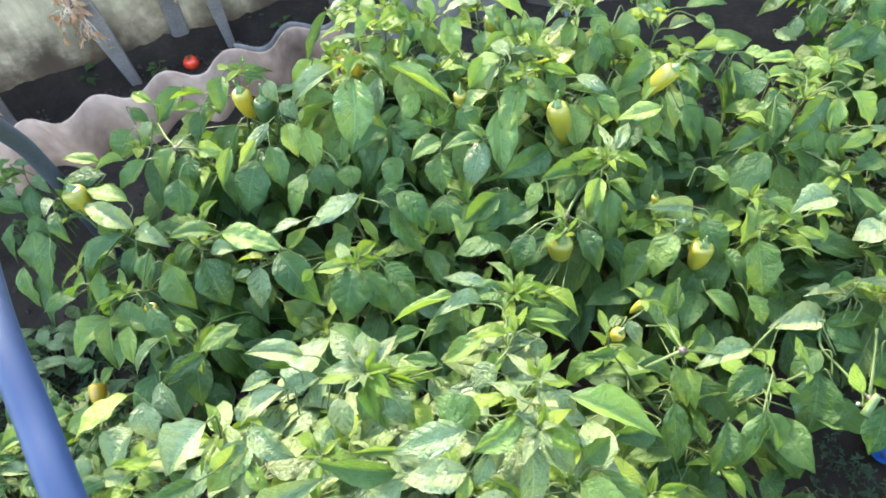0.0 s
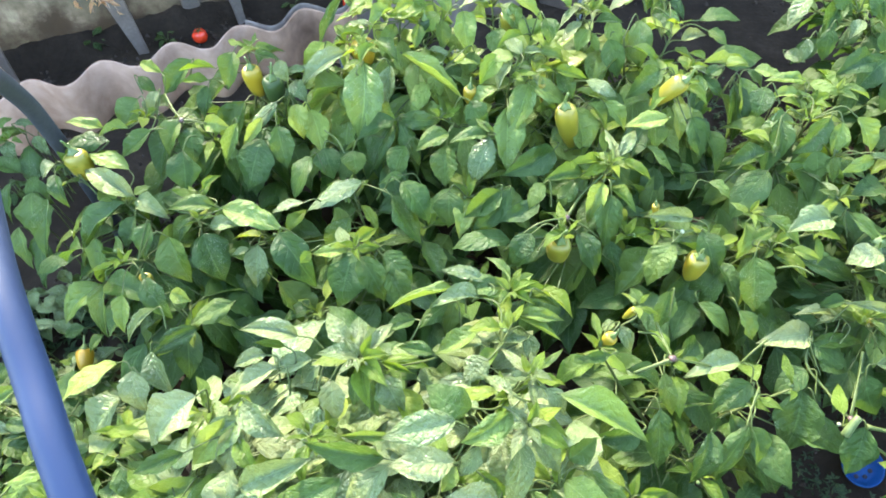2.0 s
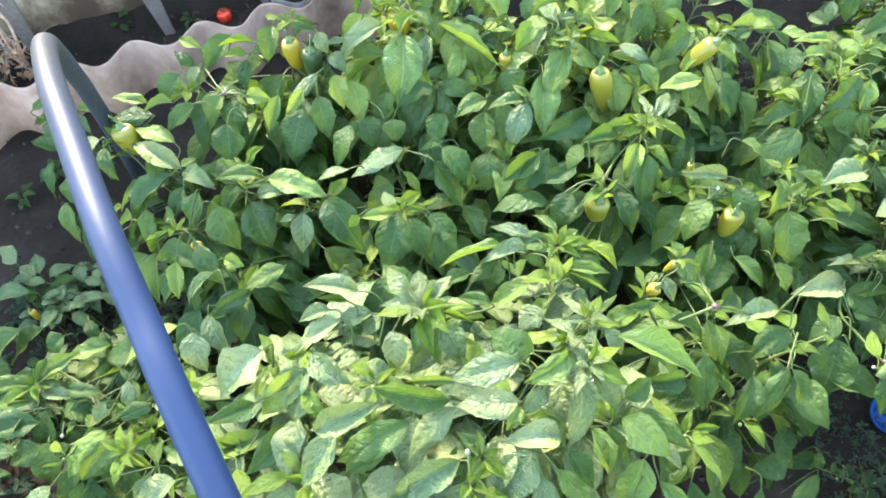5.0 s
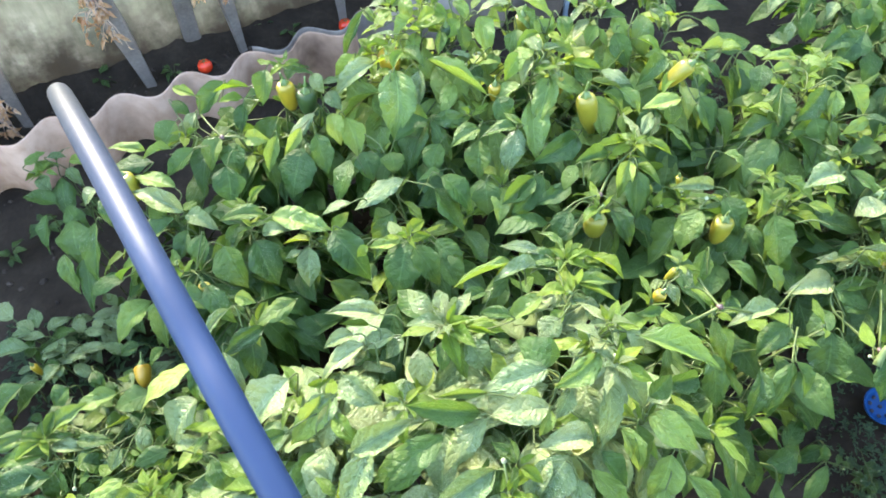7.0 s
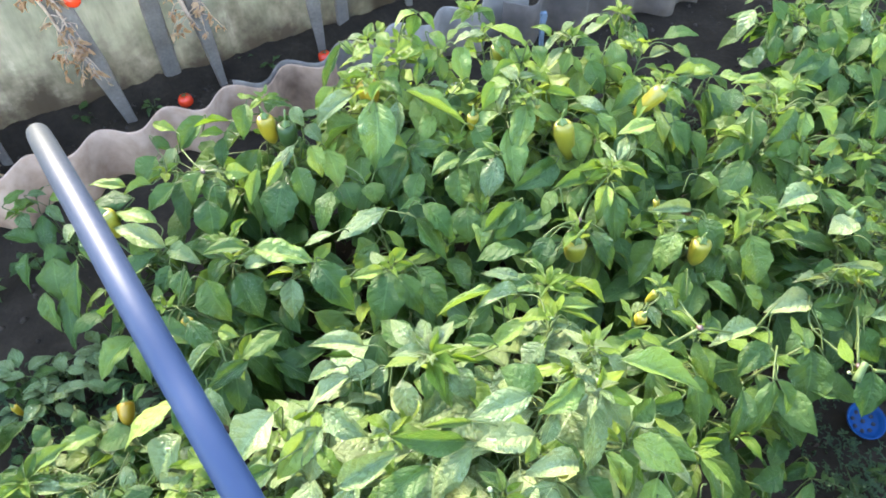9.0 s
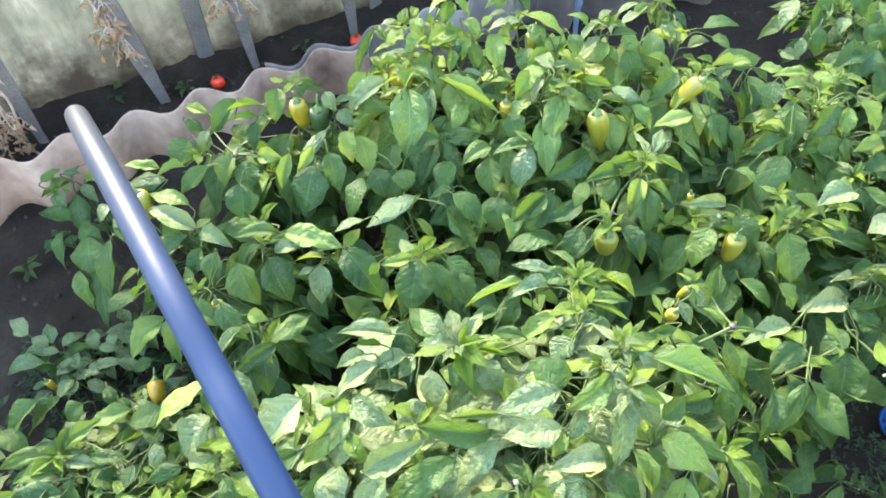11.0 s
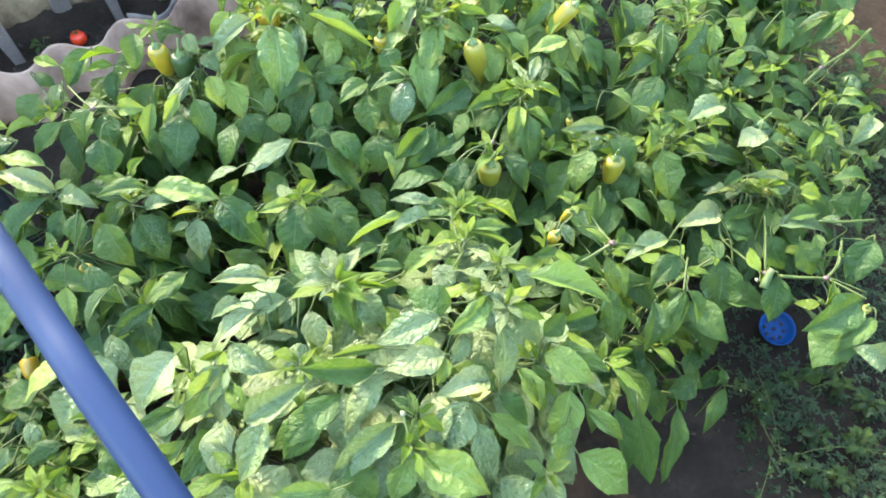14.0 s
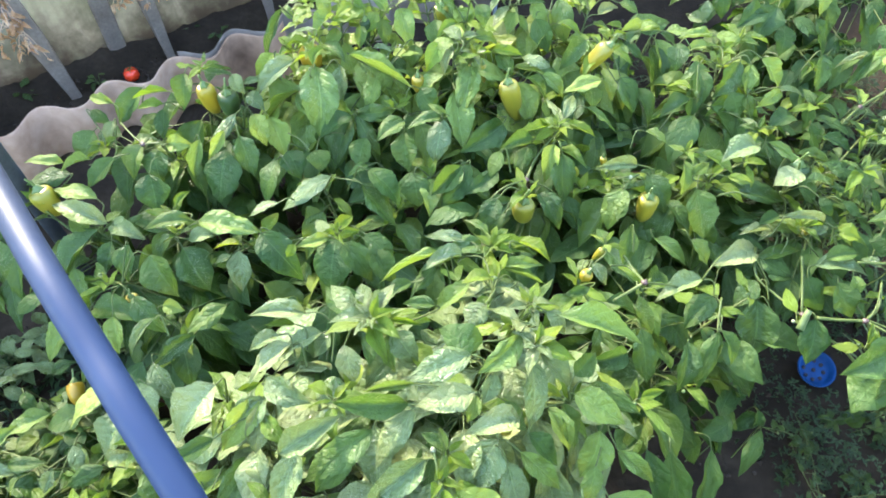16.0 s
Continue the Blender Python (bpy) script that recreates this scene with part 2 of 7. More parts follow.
def film_material():
    """Old greenhouse film with algae and dust, light passing through it."""
    m, n, l, p = mat("greenhouse_film")
    a, b, c = tex(n, l, 3.4, 4.0), tex(n, l, 13.0, 6.0, 0.7), tex(n, l, 1.6, 2.0)
    squash = n.new("ShaderNodeMapping")
    squash.inputs["Scale"].default_value = (1.0, 1.0, 0.22)
    l.new(b.inputs["Vector"].links[0].from_socket, squash.inputs[0])
    l.new(squash.outputs[0], b.inputs["Vector"])
    f = math_node(n, l, "ADD", math_node(n, l, "MULTIPLY", a.outputs[0], 0.6), math_node(n, l, "MULTIPLY", b.outputs[0], 0.4))
    r = ramp(n, [(0.36, (0.040, 0.058, 0.041)), (0.46, (0.098, 0.118, 0.092)), (0.55, (0.185, 0.203, 0.170)), (0.66, (0.48, 0.52, 0.47))])
    l.new(f, r.inputs[0])
    warm = mix_col(n, l, math_node(n, l, "MULTIPLY", c.outputs[0], 0.5), r.outputs[0], (0.13, 0.115, 0.095))
    # mud splashed up by rain, in uneven tongues
    splash, spot = tex(n, l, 5.0, 6.0, 0.65), tex(n, l, 45.0, 3.0)
    sep = n.new("ShaderNodeSeparateXYZ")
    l.new(splash.inputs["Vector"].links[0].from_socket, sep.inputs[0])
    reach = math_node(n, l, "ADD", math_node(n, l, "MULTIPLY", splash.outputs[0], 0.62), math_node(n, l, "MULTIPLY", spot.outputs[0], 0.10))
    mud = ramp(n, [(0.0, (0, 0, 0)), (0.24, (1, 1, 1))])
    l.new(math_node(n, l, "SUBTRACT", math_node(n, l, "SUBTRACT", reach, 0.09), sep.outputs[2]), mud.inputs[0])
    warm = mix_col(n, l, math_node(n, l, "MULTIPLY", mud.outputs[0], 0.92), warm, (0.012, 0.009, 0.0072))
    l.new(warm, p.inputs["Base Color"])
    p.inputs["Roughness"].default_value = 0.5
    bump(n, l, f, 0.3, 0.01, p)
    tr = n.new("ShaderNodeBsdfTranslucent")
    l.new(warm, tr.inputs[0])
    mx = n.new("ShaderNodeMixShader")
    mx.inputs[0].default_value = 0.30
    l.new(p.outputs[0], mx.inputs[1])
    l.new(tr.outputs[0], mx.inputs[2])
    l.new(mx.outputs[0], n["Material Output"].inputs[0])
    return m


FRUIT = fruit_material("yellow_green_pepper_skin", (0.105, 0.118, 0.012), (0.195, 0.160, 0.012), (0.29, 0.185, 0.010))
FRUIT_GREEN = fruit_material("green_pepper_skin", (0.013, 0.026, 0.008), (0.020, 0.038, 0.011), (0.035, 0.058, 0.015))
FRUIT_RIPE = fruit_material("orange_yellow_pepper_skin", (0.25, 0.155, 0.010), (0.31, 0.180, 0.010), (0.36, 0.20, 0.010))
FRUIT_GREEN.node_tree.nodes["Principled BSDF"].inputs["Specular IOR Level"].default_value = 0.2
FILM, PIPE = film_material(), pipe_material()


# ---- mesh helpers ----
def to_mesh(bm, name, material, smooth=True):
    me = bpy.data.meshes.new(name)
    bm.normal_update()
    bm.to_mesh(me)
    bm.free()
    me.materials.append(material)
    if smooth:
        me.polygons.foreach_set("use_smooth", [True] * len(me.polygons))
    return me


def part(name, bm, material, parent=None, label="", smooth=True):
    ob = new(name, to_mesh(bm, name, material, smooth) if isinstance(bm, bmesh.types.BMesh) else bm)
    ob.parent = parent
    return tagged(ob, label)


def tube(bm, pts, r0, r1=None, sides=6, cap=True):
    """A tapered tube along points."""
    r1 = r0 if r1 is None else r1
    pts = [Vector(p) for p in pts]
    rings, side = [], None
    for i, p in enumerate(pts):
        d = (pts[min(i + 1, len(pts) - 1)] - pts[max(i - 1, 0)]).normalized()
        if side is None:
            side = d.orthogonal().normalized()
        side = (side - d * side.dot(d)).normalized()
        up = d.cross(side)
        r = r0 + (r1 - r0) * i / max(1, len(pts) - 1)
        rings.append([bm.verts.new(p + (side * math.cos(a) + up * math.sin(a)) * r) for a in (2 * math.pi * k / sides for k in range(sides))])
    for a, b in zip(rings, rings[1:]):
        for k in range(sides):
            bm.faces.new((a[k], a[(k + 1) % sides], b[(k + 1) % sides], b[k]))
    if cap:
        bm.faces.new(rings[0][::-1])
        bm.faces.new(rings[-1])
    return bm


def curve(points, steps=6):
    """Points along a smooth line through those given."""
    p = [Vector(q) for q in points]
    p = [p[0] * 2 - p[1], *p, p[-1] * 2 - p[-2]]
    out = []
    for a, b, c, d in zip(p, p[1:], p[2:], p[3:]):
        for k in range(steps):
            t = k / steps
            out.append(0.5 * (2 * b + (c - a) * t + (2 * a - 5 * b + 4 * c - d) * t * t + (3 * b - a - 3 * c + d) * t ** 3))
    return out + [p[-2]]


def lathe(bm, profile, sides=16, lobes=0, depth=0.0, bend=0.0):
    """A body of revolution about z from (radius, z), with soft lobes and a sideways bend."""
    rings = []
    for r, z in profile:
        ring = []
        for k in range(sides):
            a = 2 * math.pi * k / sides
            q = r * (1 + depth * math.cos(lobes * a))
            ring.append(bm.verts.new((q * math.cos(a) + bend * z * z, q * math.sin(a), z)))
        rings.append(ring)
    for a, b in zip(rings, rings[1:]):
        for k in range(sides):
            bm.faces.new((a[k], b[k], b[(k + 1) % sides], a[(k + 1) % sides]))
    bm.faces.new(rings[0])
    bm.faces.new(rings[-1][::-1])
    return bm


def leaf_mesh(name, material, seed, droop=0.5, fold=0.25, wave=0.05, wide=0.5, fine=True):
    """A pepper leaf of unit length along y, face up: ovate, drawn out to a point, folded along the midrib, quilted between its veins."""
    rng = random.Random(seed)
    bm = bmesh.new()
    uvl = bm.loops.layers.uv.new("UVMap")
    ph = [rng.uniform(0, 6.28) for _ in range(6)]
    rows = 20 if fine else 11
    cols = (-1.0, -0.72, -0.36, 0.0, 0.36, 0.72, 1.0) if fine else (-1.0, -0.55, 0.0, 0.55, 1.0)
    twist, lip, sway = rng.uniform(-0.6, 0.6), rng.uniform(-0.25, 0.45), rng.uniform(-0.07, 0.07)
    grid, uvs = [], {}
    ragged = {(i, c): rng.uniform(-1, 1) for i in range(rows + 1) for c in (-1.0, 1.0)}
    peak = 0.405 ** 0.85 * 0.595 ** 1.25
    for i in range(rows + 1):
        t = i / rows
        half = wide * 0.5 * (t ** 0.85 * (1 - t) ** 1.25 / peak if 0 < t < 1 else 0.0)
        half = max(half, 0.012 * (1 - t))
        y = math.sin(droop * t) / droop
        z = -(1 - math.cos(droop * t)) / droop
        mid = math.sin(math.pi * t)
        row = []
        for c in cols:
            side = ph[1] if c < 0 else ph[2]
            edge = wave * c * c * (math.sin(9 * t + ph[0] + side) + 0.6 * math.sin(19 * t + ph[3] + side)) * mid
            pillow = 0.009 * abs(math.sin(math.pi * (6 * t - 1.8 * abs(c)))) * mid * (1 - 0.5 * abs(c)) if fine and c else 0.0
            curl = half * lip * mid * max(0.0, abs(c) - 0.6) / 0.4
            rag = ragged.get((i, c), 0.0)
            zz = z + abs(c) ** 0.85 * half * fold * 2 + edge + twist * c * half * t - curl + pillow + 0.010 * rag * mid
            x = c * half * (1 + 0.05 * math.sin(14 * t + ph[4] + 2 * c) + 0.05 * rag) + sway * mid
            v = bm.verts.new((x, y, zz))
            uvs[v] = (0.5 + 0.5 * c, t)
            row.append(v)
        grid.append(row)
    end = grid[-1][len(cols) // 2].co.copy()
    turn = Matrix.Rotation(-math.atan2(end.z, end.y), 4, "X") @ Matrix.Scale(1 / math.hypot(end.y, end.z), 4)
    bmesh.ops.transform(bm, matrix=turn, verts=bm.verts[:])
    for a, b in zip(grid, grid[1:]):
        for k in range(len(cols) - 1):
            f = bm.faces.new((a[k], a[k + 1], b[k + 1], b[k]))
            for lp in f.loops:
                lp[uvl].uv = uvs[lp.vert]
    return to_mesh(bm, name, material)


def leaf_set(name, material, n, seed, wide=(0.48, 0.56), droop=(0.2, 1.15), fold=(0.06, 0.48), wave=(0.016, 0.045), fine=False):
    r = random.Random(seed)
    return [leaf_mesh(name, material, seed * 100 + k, r.uniform(*droop), r.uniform(*fold), r.uniform(*wave), r.uniform(*wide), fine) for k in range(n)]


LEAVES = leaf_set("leaf", LEAF, 14, 1)
YOUNG = leaf_set("leaf", LEAF_YOUNG, 10, 2, wide=(0.34, 0.48))
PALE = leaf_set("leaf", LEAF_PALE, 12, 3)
SUN_TINT = leaf_set("leaf", LEAF_SUN_TINT, 12, 6)
DEEP_SHADE = leaf_set("leaf", LEAF_DEEP_SHADE, 12, 7)
# finer blades for the leaves set one by one: mid green, young, pale with glare, sun-tinted, deep green with shade
BLADES = [leaf_set("leaf", m, 16, 40 + i, fine=True) for i, m in enumerate((LEAF, LEAF_YOUNG, LEAF_PALE, LEAF_SUN_TINT, LEAF_DEEP_SHADE))]
WEEDS = leaf_set("leaf", LEAF_WEED, 6, 4)
DRY = leaf_set("leaf", LEAF_DRY, 6, 5, wave=(0.05, 0.1), fold=(0.3, 0.7), droop=(0.8, 1.8))


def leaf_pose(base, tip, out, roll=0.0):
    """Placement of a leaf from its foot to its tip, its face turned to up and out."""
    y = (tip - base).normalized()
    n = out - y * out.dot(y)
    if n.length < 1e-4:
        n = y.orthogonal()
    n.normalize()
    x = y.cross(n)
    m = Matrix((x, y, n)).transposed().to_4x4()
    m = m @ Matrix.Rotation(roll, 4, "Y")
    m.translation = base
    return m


def place_leaf(plant, meshes, rng, base, tip, out, width=1.0, roll=0.0):
    """One leaf under its plant, base and tip in world metres."""
    o = plant.location
    ob = new("leaf", rng.choice(meshes))
    ob.parent = plant
    size = (tip - base).length
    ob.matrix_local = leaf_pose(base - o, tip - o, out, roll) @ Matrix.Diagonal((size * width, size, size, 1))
    return ob


# ---- pepper plants ----
def pepper_fruit(plant, rng, top, length, width, lean=(0, 0), blunt=0.6, label=""):
    """A hanging pepper with calyx and stalk; top is where the stalk joins it."""
    bm = bmesh.new()
    prof = [(0.05, -0.035), (0.2, -0.012), (0.34, -0.012), (0.45, -0.06), (0.50, -0.16), (0.49, -0.32), (0.46 - 0.05 * (1 - blunt), -0.55), (0.40 - 0.14 * (1 - blunt), -0.75), (0.27 - 0.13 * (1 - blunt), -0.9), (0.12 - 0.05 * (1 - blunt), -0.985), (0.02, -1.0)]
    lathe(bm, [(r * width, z * length) for r, z in prof], 18, 3, 0.05, rng.uniform(-1.5, 1.5))
    ob = part("pepper_fruit", bm, FRUIT, plant, label)
    down = Vector((lean[0], lean[1], -1)).normalized()
    q = Vector((0, 0, -1)).rotation_difference(down)
    ob.matrix_local = Matrix.Translation(Vector(top) - plant.location) @ q.to_matrix().to_4x4() @ Matrix.Rotation(rng.uniform(0, 6.28), 4, "Z")
    k = min(1.0, width / 0.045)
    bm = bmesh.new()
    lathe(bm, [(0.22 * width, -0.004), (0.24 * width, 0.001), (0.15 * width, 0.005), (0.07 * width, 0.012)], 15, 5, 0.25)
    tube(bm, curve([(0, 0, 0.008 * k), (0.002 * k, 0, 0.02 * k), (0.008 * k, 0.003 * k, 0.036 * k)], 3), 0.0032 * k, 0.0024 * k, 6)
    part("calyx", bm, CALYX, ob, "green calyx and stalk")
    return ob


def bud(plant, rng, at, size=0.0065):
    bm = bmesh.new()
    lathe(bm, [(0.2, 0), (0.5, 0.25), (0.55, 0.6), (0.35, 0.95), (0.05, 1.1)], 8)
    for v in bm.verts:
        v.co *= size
    ob = part("flower_bud", bm, FLOWER if rng.random() < 0.015 else STEM_LIGHT, plant, "small pale flower bud")
    ob.matrix_local = Matrix.Translation(Vector(at) - plant.location) @ Euler((rng.uniform(-1, 1), rng.uniform(-1, 1), 0)).to_matrix().to_4x4()


KNOTS, SET_LEAVES, GROWTH = {}, [], []
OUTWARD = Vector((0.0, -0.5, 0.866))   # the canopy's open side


def pepper_plant(foot, shoots, label, seed=1, lush=9, size=0.10, meshes=None, young=None, fork=0.45, low=26, under=None, group="pepper plants in the bed"):
    """A pepper plant: a stem and a branch to each shoot (x, y, z, leaves); its crown is filled in by grow()."""
    rng = random.Random(seed)
    plant = tagged(new("pepper_plant"), label, "pepper plant", group)
    plant.location = (foot[0], foot[1], 0)
    o = Vector((foot[0], foot[1], 0))
    top = sum((Vector(s[:3]) for s in shoots), Vector()) / len(shoots)
    forkp = Vector((foot[0] * 0.6 + top.x * 0.4, foot[1] * 0.6 + top.y * 0.4, top.z * fork))
    bm = tube(bmesh.new(), [p - o for p in curve([o + Vector((0, 0, -0.02)), o + Vector((0.006, -0.004, forkp.z * 0.5)), forkp], 4)], 0.0075, 0.006, 7)
    part("stem", bm, STEM, plant)
    KNOTS[plant.name] = []
    for s in shoots:
        tip = Vector(s[:3]) - Vector((0.015, 0.015, 0.035))
        midp = forkp.lerp(tip, 0.55) + Vector((rng.uniform(-0.015, 0.015), rng.uniform(-0.015, 0.015), 0.02))
        line = curve([forkp, midp, tip], 5)
        KNOTS[plant.name] += line[3:]
        GROWTH.append((plant, line, s[3] if len(s) > 3 else lush, low, size, meshes or LEAVES, young or YOUNG, under or DEEP_SHADE, rng.random()))
    return plant


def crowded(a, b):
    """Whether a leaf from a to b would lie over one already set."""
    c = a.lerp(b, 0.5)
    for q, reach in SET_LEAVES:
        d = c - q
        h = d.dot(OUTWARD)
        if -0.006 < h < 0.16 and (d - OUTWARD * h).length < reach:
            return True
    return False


def grow(plant, line, n, low, size, meshes, young, under, seed):
    """One branch with a whorl of leaves at its shoot and hanging leaves lower down, where the crown has room."""
    rng = random.Random(seed)
    o, tip = plant.location, line[-1]
    bm = tube(bmesh.new(), [p - o for p in line], 0.004, 0.0018, 6)
    out0 = Vector((tip.x - o.x, tip.y - o.y, 0))
    az = rng.uniform(0, 6.28)
    todo = []
    for k in range(n):
        f = k / max(8, n)
        az += 2.4 + rng.uniform(-0.3, 0.3)
        node = line[-1 - min(len(line) - 1, int(f * 6))]
        d = (Vector((math.cos(az), math.sin(az), 0)) + out0 * 0.8).normalized()
        ln = size * (0.42 + 0.75 * min(1, f * 1.5)) * rng.uniform(0.8, 1.2)
        rise = 0.35 - 1.5 * f + rng.uniform(-0.3, 0.2)
        pet = node + d * ln * 0.28 + Vector((0, 0, ln * 0.18 * (1 - f)))
        todo.append((node, pet, pet + (d + Vector((0, 0, rise - 0.25))).normalized() * ln, d, young if f < 0.3 else meshes))
    # Lower leaves mostly take the under set, by default the shade-darkened copy.
    for k in range(low):
        node = line[rng.randrange(0, max(1, len(line) - 4))]
        az = rng.uniform(0, 6.28)
        d = Vector((math.cos(az), math.sin(az), 0))
        ln = size * rng.uniform(0.8, 1.3)
        pet = node + d * rng.uniform(0.02, 0.15) + Vector((0, 0, rng.uniform(-0.09, 0.02)))
        pet.z = max(pet.z, 0.05)
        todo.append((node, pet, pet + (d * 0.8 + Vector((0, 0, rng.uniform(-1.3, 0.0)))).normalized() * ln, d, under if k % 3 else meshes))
    for node, pet, tip_l, d, ms in todo:
        width, roll = rng.uniform(0.85, 1.1), rng.uniform(-0.35, 0.35)
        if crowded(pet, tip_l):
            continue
        tube(bm, [p - o for p in (node, node.lerp(pet, 0.5) + Vector((0, 0, 0.004)), pet)], 0.0016, 0.0013, 4, False)
        place_leaf(plant, ms, rng, pet, tip_l, Vector((0, 0, 1)) + d * 0.35, width, roll)
    part("branch", bm, STEM, plant)
    for k in range(4):
        az += 1.65
        d = Vector((math.cos(az), math.sin(az), 0))
        ln = rng.uniform(0.022, 0.042)
        end = tip + d * 0.004 + (d + Vector((0, 0, rng.uniform(0.1, 1.1)))).normalized() * ln
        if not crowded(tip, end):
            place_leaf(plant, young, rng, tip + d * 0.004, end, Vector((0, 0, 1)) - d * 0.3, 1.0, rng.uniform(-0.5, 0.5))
    bud(plant, rng, tip + Vector((rng.uniform(-0.015, 0.015), rng.uniform(-0.015, 0.015), rng.uniform(0.0, 0.012))))


def leaf_at(plant, foot, tip, width, kind=0, face=None):
    """One leaf of a plant at its own place, with a stalk from the nearest branch."""
    b, t, o = Vector(foot), Vector(tip), plant.location
    rng = random.Random(int(b.x * 7919 + b.y * 104729 + b.z * 1299709))
    out = Vector((b.x - o.x, b.y - o.y, 0))
    out = Vector((0, -0.25, 1)) + (out.normalized() * 0.25 if out.length > 1e-3 else out)
    if face is not None:
        out = Vector(face)
    leaf = place_leaf(plant, BLADES[kind], rng, b, t, out, 0.92 * width / ((t - b).length * 0.52), rng.uniform(-0.28, 0.28))
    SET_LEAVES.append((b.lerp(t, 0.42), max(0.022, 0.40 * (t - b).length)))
    near = min(KNOTS[plant.name], key=lambda q: (q - b).length + 1.5 * max(0, q.z - b.z))
    if b.z < 0.25 and (near - b).length > 0.05:
        near = Vector((b.x + rng.uniform(-0.02, 0.02), b.y + rng.uniform(0.0, 0.03), 0.0))
    elif (near - b).length > 0.09:
        near = b.lerp(near, 0.04 / (near - b).length)
        near.z = min(near.z, b.z) - 0.012
    back = (b - t).normalized() * min(0.03, 0.4 * (near - b).length)
    part("petiole", tube(bmesh.new(), [q - o for q in curve([near, near.lerp(b + back, 0.7) + Vector((0, 0, 0.006)), b], 4)], 0.0017, 0.0012, 5, False), STEM, plant)
    return leaf


def whorl(plant, at, n, size, kind=1):
    """Young leaves standing out all round a shoot's end."""
    at = Vector(at)
    rng = random.Random(int(at.x * 6100) + int(at.y * 770) + n)
    az = rng.uniform(0, 6.28)
    for k in range(n):
        az += 2.4 + rng.uniform(-0.25, 0.25)
        d = Vector((math.cos(az), math.sin(az), 0))
        inner = k / n
        ln = size * (1.1 - 0.6 * inner) * rng.uniform(0.85, 1.15)
        foot = at + d * 0.004 + Vector((0, 0, 0.010 * inner))
        place_leaf(plant, BLADES[kind if k % 3 else 1], rng, foot, foot + (d + Vector((0, 0, -0.25 + 1.3 * inner))).normalized() * ln, Vector((0, 0, 1)) - d * 0.3 * inner, rng.uniform(0.62, 0.85), rng.uniform(-0.3, 0.3))


def open_flower(plant, at, size=0.011, label="open white pepper flower"):
    """A nodding flower: six pointed petals round a yellow centre."""
    at = Vector(at)
    rng = random.Random(int(at.x * 9000) + 3)
    bm = bmesh.new()
    for k in range(6):
        a = k * math.pi / 3
        d, n = Vector((math.cos(a), math.sin(a), 0)), Vector((-math.sin(a), math.cos(a), 0))
        up = Vector((0, 0, 1))
        rows = [(d * size * r + n * size * w * e + up * size * z, e) for r, w, z in ((0.12, 0.10, 0.0), (0.55, 0.30, 0.16), (1.0, 0.02, 0.02)) for e in (-1, 1)]
        v = [bm.verts.new(p) for p, e in rows]
        bm.faces.new((v[0], v[1], v[3], v[2]))
        bm.faces.new((v[2], v[3], v[5], v[4]))
    bmesh.ops.solidify(bm, geom=bm.faces[:], thickness=0.0006)
    ob = part("flower", bm, FLOWER, plant, label)
    ob.matrix_local = Matrix.Translation(at - plant.location) @ Euler((rng.uniform(0.2, 0.8), rng.uniform(-0.5, 0.5), rng.uniform(0, 6))).to_matrix().to_4x4()
    bm = bmesh.new()
    lathe(bm, [(0.02, -0.1), (0.22, 0.0), (0.24, 0.2), (0.12, 0.42), (0.02, 0.46)], 10)
    for v in bm.verts:
        v.co *= size
    part("flower_centre", bm, FRUIT, ob, "yellow flower centre")


def white_bud(plant, at, size=0.011):
    """A swollen white bud on its own short stalk."""
    at, o = Vector(at), plant.location
    rng = random.Random(int(at.x * 7000) + int(at.y * 900))
    bm = bmesh.new()
    lathe(bm, [(0.12, -0.45), (0.36, -0.3), (0.5, 0.05), (0.42, 0.4), (0.2, 0.62), (0.03, 0.7)], 12, 5, 0.06)
    for v in bm.verts:
        v.co *= size
    ob = part("flower_bud", bm, FLOWER, plant, "white pepper flower bud")
    ob.matrix_local = Matrix.Translation(at - o) @ Euler((rng.uniform(-0.9, 0.3), rng.uniform(-0.7, 0.7), 0)).to_matrix().to_4x4()
    near = min(KNOTS[plant.name], key=lambda q: (q - at).length)
    if (near - at).length > 0.03:
        near = at.lerp(near, 0.03 / (near - at).length)
    part("bud_stalk", tube(bmesh.new(), [q - o for q in (near, near.lerp(at, 0.6) + Vector((0, 0, 0.003)), at)], 0.0016, 0.0022, 6, False), STEM_LIGHT, plant)


def stem_at(plant, points, radius):
    """A bare forked length of branch."""
    o = plant.location
    part("branch", tube(bmesh.new(), [q - o for q in curve(points, 4)], radius * 0.85, radius * 0.7, 7), STEM, plant)


def joint_at(plant, at, radius=0.0062):
    """The swollen purple-brown knot where a branch forks."""
    at, bm = Vector(at), bmesh.new()
    bmesh.ops.create_icosphere(bm, subdivisions=2, radius=radius)
    for v in bm.verts:
        v.co *= 1 + 0.35 * noise.noise(v.co * 260 + at * 9)
        v.co.z *= 0.8
    part("stem_joint", bm, JOINT, plant, "swollen purple-brown stem joint").matrix_local = Matrix.Translation(at - plant.location)


def stub_at(plant, at):
    """A short cut-off branch end."""
    o, p = plant.location, Vector(at)
    bm = tube(bmesh.new(), [q - o for q in (p + Vector((0.004, 0.004, 0.006)), p, p + Vector((-0.008, -0.010, -0.012)), p + Vector((-0.014, -0.018, -0.020)))], 0.0055, 0.0075, 8)
    part("branch_stub", bm, STEM_LIGHT, plant, "pale cut-off branch stub")


